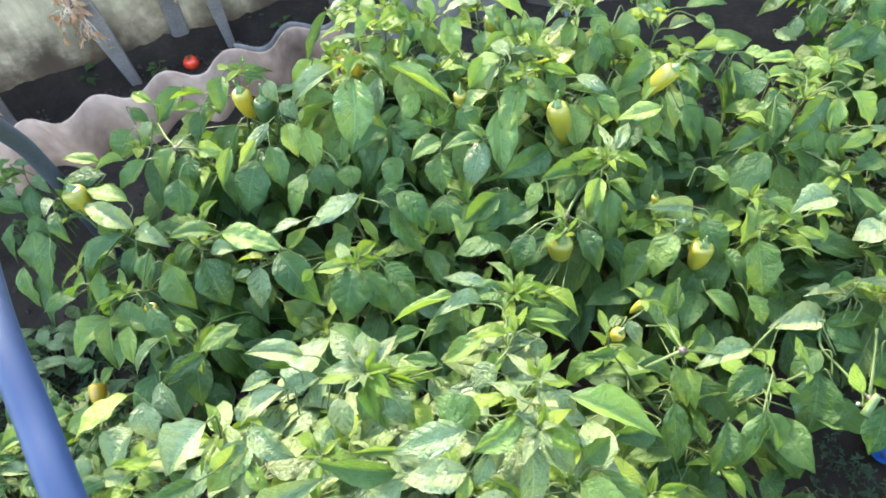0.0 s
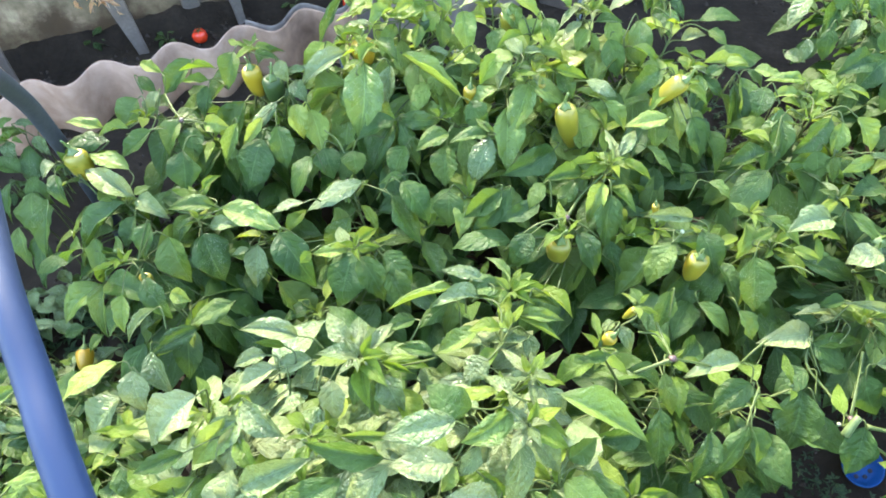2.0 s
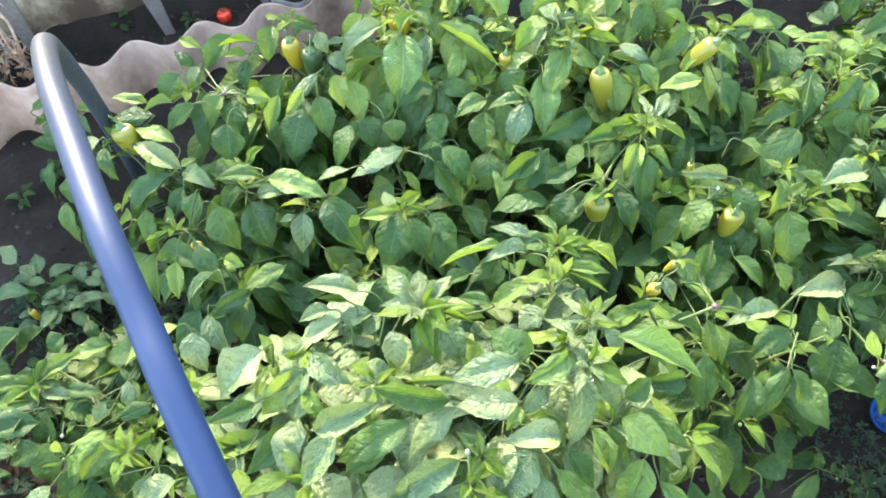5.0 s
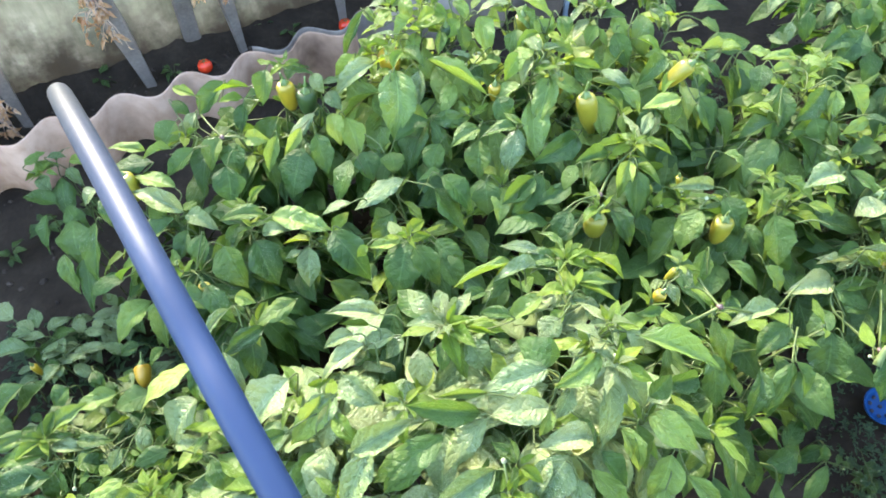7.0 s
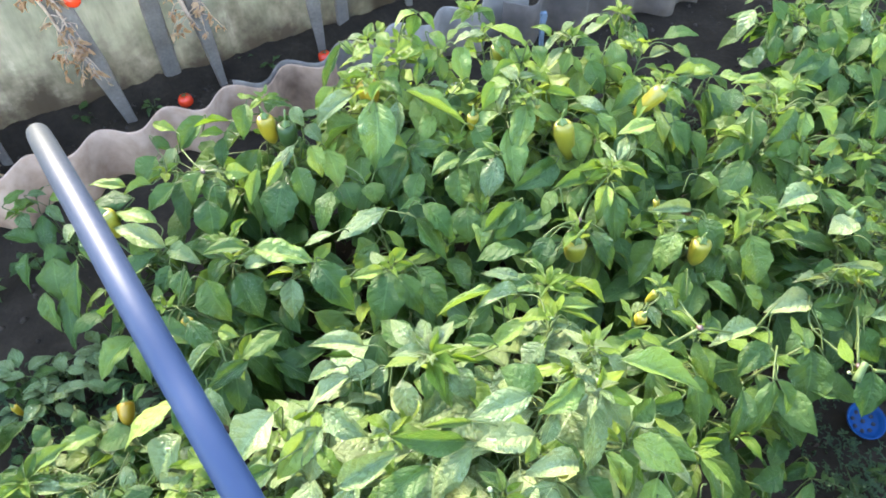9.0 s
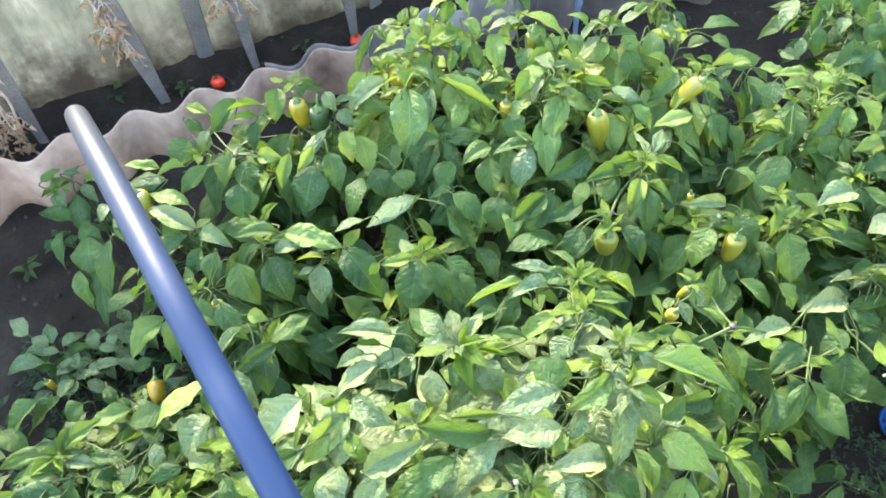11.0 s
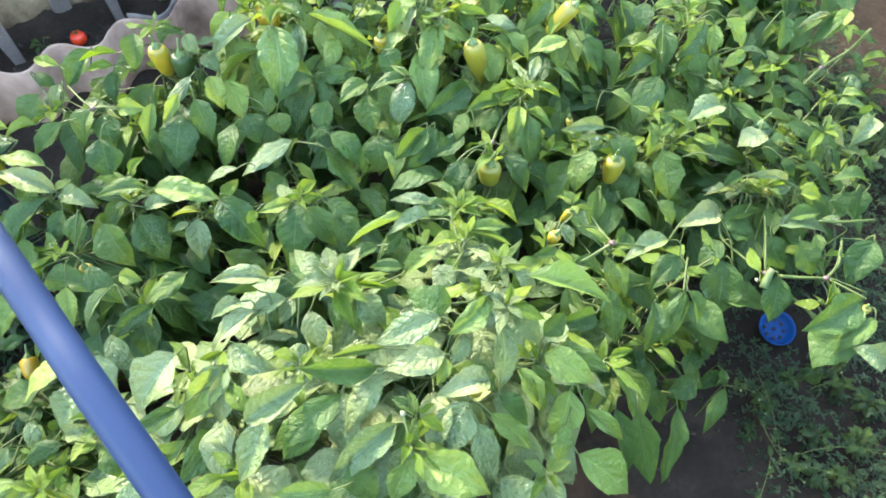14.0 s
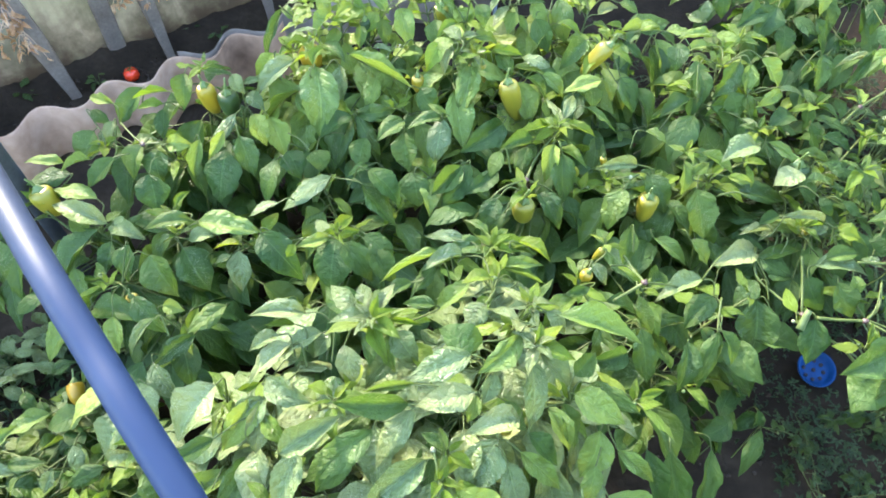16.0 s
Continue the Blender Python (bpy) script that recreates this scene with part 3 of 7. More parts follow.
def fruit_at(plant, top, length, width, lean=(0, 0), blunt=0.6, green=0):
    """A pepper hanging from the nearest branch."""
    rng = random.Random(int(top[0] * 5000) + int(top[1] * 900))
    ob = pepper_fruit(plant, rng, top, length, width, lean, blunt, ("", "unripe green pepper", "ripe orange-yellow pepper")[green])
    if green:
        ob.data.materials[0] = FRUIT_GREEN if green == 1 else FRUIT_RIPE
    k, o = min(1.0, width / 0.045), plant.location
    t = o + ob.matrix_local @ Vector((0.008 * k, 0.003 * k, 0.036 * k))
    near = min(KNOTS[plant.name], key=lambda q: (q - t).length)
    if (near - t).length > 0.06:
        near = t.lerp(near, 0.06 / (near - t).length)
    part("fruit_stalk", tube(bmesh.new(), [q - o for q in curve([near, near.lerp(t, 0.6) + Vector((0, 0, 0.012)), t], 3)], 0.0024 * k, 0.0024 * k, 6, False), STEM, plant)
    for az in (rng.uniform(0.1, 0.9), rng.uniform(2.2, 3.0)):
        d = Vector((math.cos(az), math.sin(az), 0))
        b = t + d * 0.012 + Vector((0, 0, 0.010))
        # Leaves high on the plant get the copy with sunlight in its colour.
        place_leaf(plant, SUN_TINT if t.z > 0.45 else LEAVES, rng, b, b + (d + Vector((0, -0.35, rng.uniform(-1.3, -0.5)))).normalized() * rng.uniform(0.07, 0.095) * (0.5 + 0.5 * k), Vector((0, -0.3, 1)) + d * 0.4, 1.0, rng.uniform(-0.4, 0.4))
    return ob


# ---- structure ----
def height(x, y):
    """The soil's unevenness."""
    a = noise.noise(Vector((x * 1.7, y * 1.7, 0.3))) * 0.022 + noise.noise(Vector((x * 7, y * 7, 1.7))) * 0.010 + noise.noise(Vector((x * 23, y * 23, 4.1))) * 0.004
    return a - 0.012


def make_ground():
    bm = bmesh.new()
    near = [-2.2 + 0.035 * k for k in range(127)]
    xs = [-400, -60, -12, -5, -3, *near, 3, 5, 12, 60, 400]
    ys = [-400, -60, -12, -5, -2.5, *[-1.2 + 0.035 * k for k in range(126)], 4, 6, 12, 60, 400]
    vs = [[bm.verts.new((x, y, height(x, y) if abs(x) < 3 and -2 < y < 3.5 else -0.01)) for x in xs] for y in ys]
    for a, b in zip(vs, vs[1:]):
        for k in range(len(xs) - 1):
            bm.faces.new((a[k], a[k + 1], b[k + 1], b[k]))
    return tagged(part("ground", bm, SOIL), "dark damp garden soil, bare and uneven", "soil", kind="structure")


make_ground()


def at_uv(u, v, z=0.0):
    return U * u + V * v + Vector((0, 0, z))


def make_crumbs():
    rng = random.Random(5)
    bm = bmesh.new()
    for k in range(2600):
        if k % 3:
            x, y = rng.uniform(-1.7, 1.6), rng.uniform(0.0, 2.6)
        else:
            p = at_uv(rng.uniform(-1.2, 2.2), rng.uniform(EDGE_V + 0.05, WALL_V))
            x, y = p.x, p.y
        r = rng.uniform(0.003, 0.011) * (1 if rng.random() < 0.9 else 1.7)
        geo = bmesh.ops.create_icosphere(bm, subdivisions=1, radius=r, matrix=Matrix.Translation((x, y, height(x, y) + r * 0.3)) @ Euler((rng.random() * 6, rng.random() * 6, 0)).to_matrix().to_4x4() @ Matrix.Diagonal((1, rng.uniform(0.6, 1.3), rng.uniform(0.5, 0.9), 1))) if k < 900 else None
        if geo is None:
            q = [bm.verts.new((x + r * math.cos(a + k) * rng.uniform(0.6, 1.2), y + r * math.sin(a + k) * rng.uniform(0.6, 1.2), height(x, y) - 0.002)) for a in (0, 1.6, 3.1, 4.7)]
            t = bm.verts.new((x, y, height(x, y) + r * 0.9))
            for i in range(4):
                bm.faces.new((q[i], q[(i + 1) % 4], t))
    tagged(part("soil_crumbs", bm, CLOD, smooth=False), "small dark soil crumbs and clods on the ground", "soil", kind="stuff")


make_crumbs()


def film_sheet(name, z0, z1, offset, label):
    """A length of slack film along the wall."""
    bm = bmesh.new()
    nu, nz = 110, 14
    grid = [[bm.verts.new(at_uv(-3.2 + 7.2 * i / nu, WALL_V + offset + 0.014 * noise.noise(Vector((i * 0.35, j * 0.4, z0 + 2.2))) + 0.007 * noise.noise(Vector((i * 0.9, j * 0.3, 7.0))), z0 + (z1 - z0) * j / nz)) for i in range(nu + 1)] for j in range(nz + 1)]
    for a, b in zip(grid, grid[1:]):
        for i in range(nu):
            bm.faces.new((a[i], a[i + 1], b[i + 1], b[i]))
    bmesh.ops.solidify(bm, geom=bm.faces[:], thickness=0.003)
    return tagged(part(name, bm, FILM), label, "wall", kind="structure")


film_sheet("wall_north", -0.05, 0.85, 0.0, "old cloudy greenhouse film stained with algae and dust")
# Upper film is out of view; its shadow is off so sun gets in.
upper = film_sheet("wall_north_upper", 0.84, 1.95, 0.018, "upper film of the greenhouse wall, out of view and casting no shadow")
upper.visible_shadow = False


def unseen_wall(name, a, b, tall=0.9):
    """An unseen film wall, added to close the place and dim low sky light."""
    bm = bmesh.new()
    p, q = at_uv(*a), at_uv(*b)
    across = (q - p).normalized().cross(Vector((0, 0, 1)))
    grid = [[bm.verts.new(p.lerp(q, i / 40) + across * 0.02 * noise.noise(Vector((i * 0.4, j * 0.5, a[0]))) + Vector((0, 0, -0.05 + tall * j / 8))) for i in range(41)] for j in range(9)]
    for m, n in zip(grid, grid[1:]):
        for i in range(40):
            bm.faces.new((m[i], m[i + 1], n[i + 1], n[i]))
    bmesh.ops.solidify(bm, geom=bm.faces[:], thickness=0.003)
    ob = tagged(part(name, bm, FILM), "unseen film wall added to close the place and dim sky light", "wall", kind="structure")
    ob.visible_shadow = False


unseen_wall("wall_west", (-3.2, WALL_V), (-3.2, -2.6))
# East and south are raised to cut sky light from those sides.
unseen_wall("wall_east", (4.0, WALL_V), (4.0, -2.6), 2.2)
unseen_wall("wall_south", (-3.2, -2.6), (4.0, -2.6), 2.4)


def make_soil_bank():
    """Soil heaped along the foot of the wall."""
    bm = bmesh.new()
    rows = []
    for i in range(400):
        u = -3.0 + 6.8 * i / 399
        row = []
        for j, (v, z) in enumerate(((-0.18, -0.035), (-0.11, -0.004), (-0.05, 0.012), (-0.012, 0.030), (0.03, 0.034))):
            row.append(bm.verts.new(at_uv(u, WALL_V + v, z + 0.028 * noise.noise(Vector((u * 5, j * 0.5, 3))) + 0.016 * noise.noise(Vector((u * 17, j, 5))) + 0.008 * noise.noise(Vector((u * 45, j * 2, 8))))))
        rows.append(row)
    for a, b in zip(rows, rows[1:]):
        for j in range(4):
            bm.faces.new((a[j], b[j], b[j + 1], a[j + 1]))
    tagged(part("soil_bank", bm, SOIL), "dark soil heaped along the foot of the film wall", "soil", kind="structure")


make_soil_bank()


def cement_sheet(u0, u1, v0, v1, top, label, material=None):
    """A corrugated cement sheet sunk on edge as bed edging."""
    n = int((u1 - u0) / 0.0125)
    bm = bmesh.new()
    sections = []
    rng = random.Random(int(u0 * 100) + 7)
    for i in range(n + 1):
        u = u0 + (u1 - u0) * i / n
        w = 0.035 * math.cos(2 * math.pi * (u + 0.203) / 0.2)
        v = v0 + (v1 - v0) * i / n + w
        chip = 0.004 * noise.noise(Vector((u * 14, top, 0.5))) + 0.002 * noise.noise(Vector((u * 60, top, 2.5)))
        col = []
        for z, d in ((-0.06, -0.0045), (0.02, -0.0045), (0.09, -0.0045), (top - 0.004, -0.0045), (top, -0.002), (top, 0.002), (top - 0.004, 0.0045), (0.05, 0.0045), (-0.06, 0.0045)):
            zz = z + (chip if z > 0.1 else 0) + 0.004 * math.sin(u * 2.1)
            col.append(bm.verts.new(at_uv(u, v + d + 0.012 * (z - 0.1), zz)))
        sections.append(col)
    for a, b in zip(sections, sections[1:]):
        for k in range(len(a)):
            q = (k + 1) % len(a)
            bm.faces.new((a[k], b[k], b[q], a[q]))
    bm.faces.new(sections[0])
    bm.faces.new(sections[-1][::-1])
    bmesh.ops.recalc_face_normals(bm, faces=bm.faces[:])
    return tagged(part("corrugated_sheet", bm, material or SLATE), label, "bed edging", "corrugated sheets edging the bed")


cement_sheet(-1.3, 0.56, 1.815, 1.828, 0.172, "grey-brown corrugated cement sheet sunk on edge in the soil")
cement_sheet(0.22, 1.34, 1.842, 1.845, 0.180, "grey corrugated cement sheet on edge, overlapping its neighbour", SLATE_GREY)
cement_sheet(1.22, 2.05, 1.80, 1.66, 0.16, "dark brown corrugated cement sheet on edge at the path", SLATE_DARK)


def stake(x, y, h, w, d, turn, material, label, lean=(0, 0), name="wooden_stake", point=0.35):
    """A sawn stake with a pointed foot and a split top."""
    bm = bmesh.new()
    rows = []
    rng = random.Random(int(x * 1000))
    for k in range(13):
        t = k / 12
        z = -0.06 + (h + 0.06) * t
        f = min(1.0, point + max(0.0, z) / 0.24 * (1 - point)) if z < 0.24 else 1.0
        cx, cy = lean[0] * z + 0.003 * math.sin(5 * t + x), lean[1] * z
        rows.append([bm.verts.new((cx + sx * w / 2 * f + rng.uniform(-1, 1) * 0.0012, cy + sy * d / 2 * f + rng.uniform(-1, 1) * 0.0012, z + (rng.uniform(-0.01, 0.01) if k == 12 else 0))) for sx, sy in ((-1, -0.8), (-0.85, -1), (0.85, -1), (1, -0.8), (1, 0.8), (0.85, 1), (-0.85, 1), (-1, 0.8))])
    for a, b in zip(rows, rows[1:]):
        for q in range(8):
            bm.faces.new((a[q], a[(q + 1) % 8], b[(q + 1) % 8], b[q]))
    bm.faces.new(rows[0][::-1])
    bm.faces.new(rows[-1])
    ob = tagged(part(name, bm, material, smooth=False), label, "stake", "stakes along the film wall")
    ob.matrix_world = Matrix.Translation((x, y, 0)) @ Matrix.Rotation(radians(turn), 4, "Z")
    return ob


STAKES = ((-0.968, 1.842, 1.15, 0.062, 0.026, 18, (-0.13, 0.0), "grey weathered wooden stake with a dried tomato vine"),
          (-0.685, 2.02, 1.2, 0.05, 0.03, 40, (-0.06, 0.03), "blue-grey weathered stake carrying a dried vine"),
          (-0.337, 2.165, 1.2, 0.055, 0.028, 10, (-0.03, 0), "grey weathered plank stake pushed into the soil"),
          (-1.345, 1.70, 1.1, 0.055, 0.03, 30, (-0.03, 0), "grey weathered stake wrapped in withered tomato stems"),
          (-0.862, 2.065, 1.6, 0.060, 0.032, 25, (0.01, 0), "grey wooden post against the film wall"),
          (-0.262, 2.345, 1.6, 0.05, 0.03, 25, (0, 0), "grey wooden post against the film wall"),
          (0.0, 2.43, 1.3, 0.05, 0.028, 15, (0, 0), "blue-grey plank stake by the wall"))
for x, y, h, w, d, turn, lean, label in STAKES:
    stake(x, y, h, w, d, turn, WOOD, label, lean, point=0.95 if "post" in label else 0.45)
for x, y, h in ((-0.29, 1.70, 0.135), (0.452, 2.03, 0.195)):
    stake(x, y, h, 0.026, 0.018, 20, WOOD_BLUE, "short light blue painted peg holding the edging", (0, 0), "edging_peg")


def make_hoop():
    """A bent plastic pipe over the bed, both ends in the soil."""
    a = radians(121.68)
    o, d = Vector((-0.2542, 0.1809, 0)), Vector((math.cos(a), math.sin(a), 0))
    prof = ((-0.62, -0.05), (-0.56, 0.25), (-0.44, 0.52), (-0.25, 0.72), (0.037, 0.836), (0.153, 0.864), (0.268, 0.890), (0.431, 0.896), (0.552, 0.882), (0.696, 0.834), (0.795, 0.777), (0.878, 0.691), (0.978, 0.562), (1.018, 0.481), (1.08, 0.28), (1.11, 0.05), (1.115, -0.05))
    bm = tube(bmesh.new(), curve([o + d * s + Vector((-0.007 * min(1.0, max(0.0, (0.45 - s) / 0.5)), 0, z - (0.010 if 0.35 < s < 1.05 else 0.0))) for s, z in prof], 8), 0.0178, None, 20)
    tagged(part("pipe_hoop", bm, PIPE), "smooth grey-blue plastic pipe bent into a hoop over the bed", "hoop")


make_hoop()


def make_blue_dish():
    bm = bmesh.new()
    prof = [(0.002, 0.004), (0.02, 0.004), (0.034, 0.006), (0.043, 0.016), (0.048, 0.026), (0.052, 0.027), (0.051, 0.023), (0.046, 0.012), (0.036, 0.001), (0.002, 0.0)]
    lathe(bm, prof, 32)
    dish = tagged(part("plastic_dish", bm, BLUE), "blue plastic dish with round holes lying on the soil", "dish")
    dish.matrix_world = pose(0.931, 0.548, 0.012, 14, -8, 20) @ Matrix.Scale(0.85, 4)
    hole = plain("dark_hole", [(0.3, (0.010, 0.010, 0.016)), (0.7, (0.02, 0.02, 0.03))], 20.0, 0.9)
    for k in range(9):
        r, q = (0.027, 8) if k < 8 else (0.0, 1)
        b = bmesh.new()
        lathe(b, [(0.0050, -0.003), (0.0056, 0.0035), (0.001, 0.0036)], 10)
        h = part("hole", b, hole, dish)
        h.location = (r * math.cos(k * 2 * math.pi / q), r * math.sin(k * 2 * math.pi / q), 0.0035)


make_blue_dish()


def tomato_fruit(parent, at, r, label=""):
    bm = bmesh.new()
    lathe(bm, [(0.05, -0.88), (0.45, -0.82), (0.8, -0.55), (1.0, -0.05), (0.95, 0.4), (0.7, 0.72), (0.35, 0.84), (0.08, 0.78)], 18, 5, 0.03)
    for v in bm.verts:
        v.co *= r
    ob = part("tomato", bm, TOMATO, parent, label)
    b = bmesh.new()
    for k in range(5):
        a = k * 1.2566
        tube(b, [(0, 0, r * 0.78), (math.cos(a) * r * 0.4, math.sin(a) * r * 0.4, r * 0.9), (math.cos(a) * r * 0.75, math.sin(a) * r * 0.75, r * 0.82)], r * 0.09, r * 0.02, 5)
    tube(b, [(0, 0, r * 0.78), (r * 0.1, 0, r * 1.2)], r * 0.08, r * 0.07, 5)
    part("calyx", b, STEM, ob, "green star-shaped calyx")
    if parent is None:
        ob.location = at
    else:
        ob.location = Vector(at) - parent.location
    return ob


tagged(tomato_fruit(None, (-0.798, 1.908, 0.024), 0.025), "ripe red tomato fallen on the dark soil", "tomato", "fallen tomatoes")
tagged(tomato_fruit(None, (-0.325, 2.11, 0.02), 0.026), "orange-red tomato lying behind the edging", "tomato", "fallen tomatoes")


def dried_tomato(x, y, z0, z1, fruits, seed, label, lean=0.0):
    """A withered tomato vine on its stake: brown stems, curled leaves and the last fruit."""
    rng = random.Random(seed)
    plant = tagged(new("tomato_plant"), label, "tomato plant", "withered tomato plants")
    plant.location = (x, y, 0)
    for k in range(4):
        pts, q = [], Vector((rng.uniform(-0.02, 0.02), -0.022 + rng.uniform(-0.01, 0.01), z0 - 0.02))
        while q.z < z1:
            pts.append(q + Vector((lean * q.z, 0, 0)))
            q = q + Vector((rng.uniform(-0.028, 0.024), rng.uniform(-0.014, 0.014), 0.09))
        part("stem", tube(bmesh.new(), curve(pts, 3), 0.0045, 0.003, 6), STEM_DRY, plant)
    for k in range(38):
        z = z0 + (z1 - z0) * rng.random() ** 2.0
        s = Vector((rng.uniform(-0.03, 0.03) + lean * z, -0.03, z))
        e = s + Vector((rng.uniform(-0.07, 0.07), rng.uniform(-0.05, 0.01), rng.uniform(-0.10, 0.03)))
        part("twig", tube(bmesh.new(), curve([s, s.lerp(e, 0.5) + Vector((0, 0, 0.018)), e], 3), 0.0018, 0.0009, 4), STEM_DRY, plant)
        for i in range(4):
            b = s.lerp(e, rng.uniform(0.4, 1.0))
            t = b + Vector((rng.uniform(-1, 1), rng.uniform(-0.8, 0.3), rng.uniform(-1.3, 0.1))).normalized() * rng.uniform(0.012, 0.034)
            place_leaf(plant, DRY, rng, plant.location + b, plant.location + t, Vector((rng.uniform(-1, 1), -1, 0.4)), rng.uniform(0.5, 0.9), rng.uniform(-1, 1))
    for fx, fy, fz, r in fruits:
        tomato_fruit(plant, (fx, fy, fz), r, "ripe red tomato on the withered vine")
    return plant


dried_tomato(-0.975, 1.825, 0.30, 0.85, ((-0.965, 1.80, 0.475, 0.023), (-1.05, 1.80, 0.49, 0.013)), 3, "withered brown tomato vine with a last red fruit", -0.13)
dried_tomato(-0.685, 2.005, 0.30, 0.85, (), 4, "dried brown tomato vine tied to a stake", -0.06)
dried_tomato(-0.36, 2.15, 0.36, 0.85, ((-0.40, 2.12, 0.40, 0.012),), 6, "dried tomato stems on a plank stake")
dried_tomato(-1.375, 1.68, 0.05, 0.7, (), 7, "dry curled tomato leaves round a stake")


def weed(x, y, n, size, seed, label, meshes=WEEDS, tall=0.04, group="small weeds"):
    rng = random.Random(seed)
    w = tagged(new("weed"), label, "weed", group)
    w.location = (x, y, height(x, y))
    for k in range(n):
        a = k * 2.4 + rng.uniform(-0.4, 0.4)
        d = Vector((math.cos(a), math.sin(a), 0))
        b = d * size * 0.3 + Vector((0, 0, tall * rng.uniform(0.4, 1)))
        part("stem", tube(bmesh.new(), [(0, 0, -0.01), b * 0.5 + Vector((0, 0, 0.004)), b], 0.0016, 0.001, 4), STEM, w)
        place_leaf(w, meshes, rng, w.location + b, w.location + b + (d + Vector((0, 0, rng.uniform(-0.5, 0.3)))).normalized() * size * rng.uniform(0.7, 1.2), Vector((0, 0, 1)), 1.0)
    return w


for i, (x, y, n, s) in enumerate(((-1.15, 1.88, 7, 0.05), (-0.90, 1.885, 5, 0.035), (-0.52, 2.10, 6, 0.045), (-0.62, 2.15, 5, 0.03), (-1.15, 1.24, 8, 0.045), (-1.05, 1.3, 6, 0.04), (-1.22, 1.15, 6, 0.04))):
    weed(x, y, n, s, 30 + i, "small green weed seedling in the bare soil")


def make_carpet(name, label, category, material, count, where, seed, size, tall, lobes=3):
    """Many small leaves over the ground as one mesh; where(rng) gives x, y."""
    rng = random.Random(seed)
    bm = bmesh.new()
    uvl = bm.loops.layers.uv.new("UVMap")
    for _ in range(count):
        x, y = where(rng)
        z = height(x, y) + rng.uniform(0.004, 1.0) ** 1.5 * tall
        a0 = rng.uniform(0, 6.28)
        tilt = rng.uniform(-0.5, 0.5)
        s = size * rng.uniform(0.6, 1.3)
        c = Vector((x, y, z))
        for k in range(lobes):
            a = a0 + (k - (lobes - 1) / 2) * 1.25
            d = Vector((math.cos(a), math.sin(a), tilt))
            n = Vector((-math.sin(a), math.cos(a), 0))
            q = [(c, 0.5, 0), (c + d * s * 0.5 + n * s * 0.26 + Vector((0, 0, 0.1 * s)), 1, 0.5), (c + d * s * 1.15 + Vector((0, 0, -0.2 * s)), 0.5, 1), (c + d * s * 0.5 - n * s * 0.26 + Vector((0, 0, 0.1 * s)), 0, 0.5)]
            vs = [bm.verts.new(p[0]) for p in q]
            mid = bm.verts.new(c + d * s * 0.5)
            uvs = {v: (p[1], p[2]) for v, p in zip(vs, q)}
            uvs[mid] = (0.5, 0.5)
            for i in range(4):
                f = bm.faces.new((vs[i], vs[(i + 1) % 4], mid))
                for lp in f.loops:
                    lp[uvl].uv = uvs[lp.vert]
    return tagged(part(name, bm, material), label, category, kind="stuff")


def right_weeds(rng):
    while True:
        x, y = rng.uniform(0.70, 2.1), rng.uniform(-0.5, 1.8)
        edge = 0.93 - 0.18 * math.sin(3.2 * y + 0.4) if y < 0.75 else 0.72
        far = math.hypot((x - 1.15) / 0.75, (y - 0.62) / 1.0) + 0.35 * noise.noise(Vector((x * 3.1, y * 3.1, 7.0)))
        thin = noise.noise(Vector((x * 9, y * 9, 2.0))) < rng.uniform(-0.75, 0.5)
        if x > edge + rng.uniform(-0.08, 0.08) and (x - 0.945) ** 2 + (y - 0.545) ** 2 > 0.009 and far < rng.uniform(0.85, 1.1) and not thin:
            return x, y


def under_plants(rng):
    return rng.uniform(-0.7, 0.4), rng.uniform(0.45, 1.3)


make_carpet("weed_carpet", "low tangled green weeds covering the soil", "weeds", LEAF_CARPET, 11000, right_weeds, 61, 0.011, 0.13)
make_carpet("leaf_litter", "fallen brown leaves on the soil under the plants", "leaf litter", LITTER, 260, under_plants, 62, 0.035, 0.015, 1)


def left_edge_weeds(rng):
    return rng.uniform(-1.15, -0.62), rng.uniform(0.28, 0.92)


make_carpet("edge_weeds", "low pale green weeds along the bed's edge", "weeds", LEAF_CARPET, 420, left_edge_weeds, 63, 0.022, 0.06)


def grass_tuft(x, y, seed, n=9, tall=0.16):
    rng = random.Random(seed)
    tuft = tagged(new("grass_tuft"), "thin green grass tuft among the weeds", "grass", "grass tufts")
    tuft.location = (x, y, height(x, y))
    for k in range(n):
        a = rng.uniform(0, 6.28)
        d = Vector((math.cos(a), math.sin(a), 0))
        h = tall * rng.uniform(0.6, 1.2)
        line = curve([Vector((0, 0, -0.01)), d * h * 0.25 + Vector((0, 0, h * 0.7)), d * h * 0.8 + Vector((0, 0, h * 0.75))], 4)
        side = Vector((-d.y, d.x, 0))
        bm = bmesh.new()
        rows = []
        for i, p in enumerate(line):
            w = 0.0035 * (1 - (i / (len(line) - 1)) ** 2) + 0.0004
            rows.append((bm.verts.new(p - side * w), bm.verts.new(p + Vector((0, 0, -0.001))), bm.verts.new(p + side * w)))
        for p, q in zip(rows, rows[1:]):
            bm.faces.new((p[0], p[1], q[1], q[0]))
            bm.faces.new((p[1], p[2], q[2], q[1]))
        part("blade", bm, STEM, tuft)
    return tuft


for i, (x, y) in enumerate(((1.0, 1.15), (1.12, 1.05), (0.95, 1.28), (1.22, 1.2), (1.05, 0.95), (1.18, 0.85), (1.3, 1.0), (0.9, 1.18), (1.1, 0.65), (1.02, 0.5))):
    grass_tuft(x, y, 70 + i)


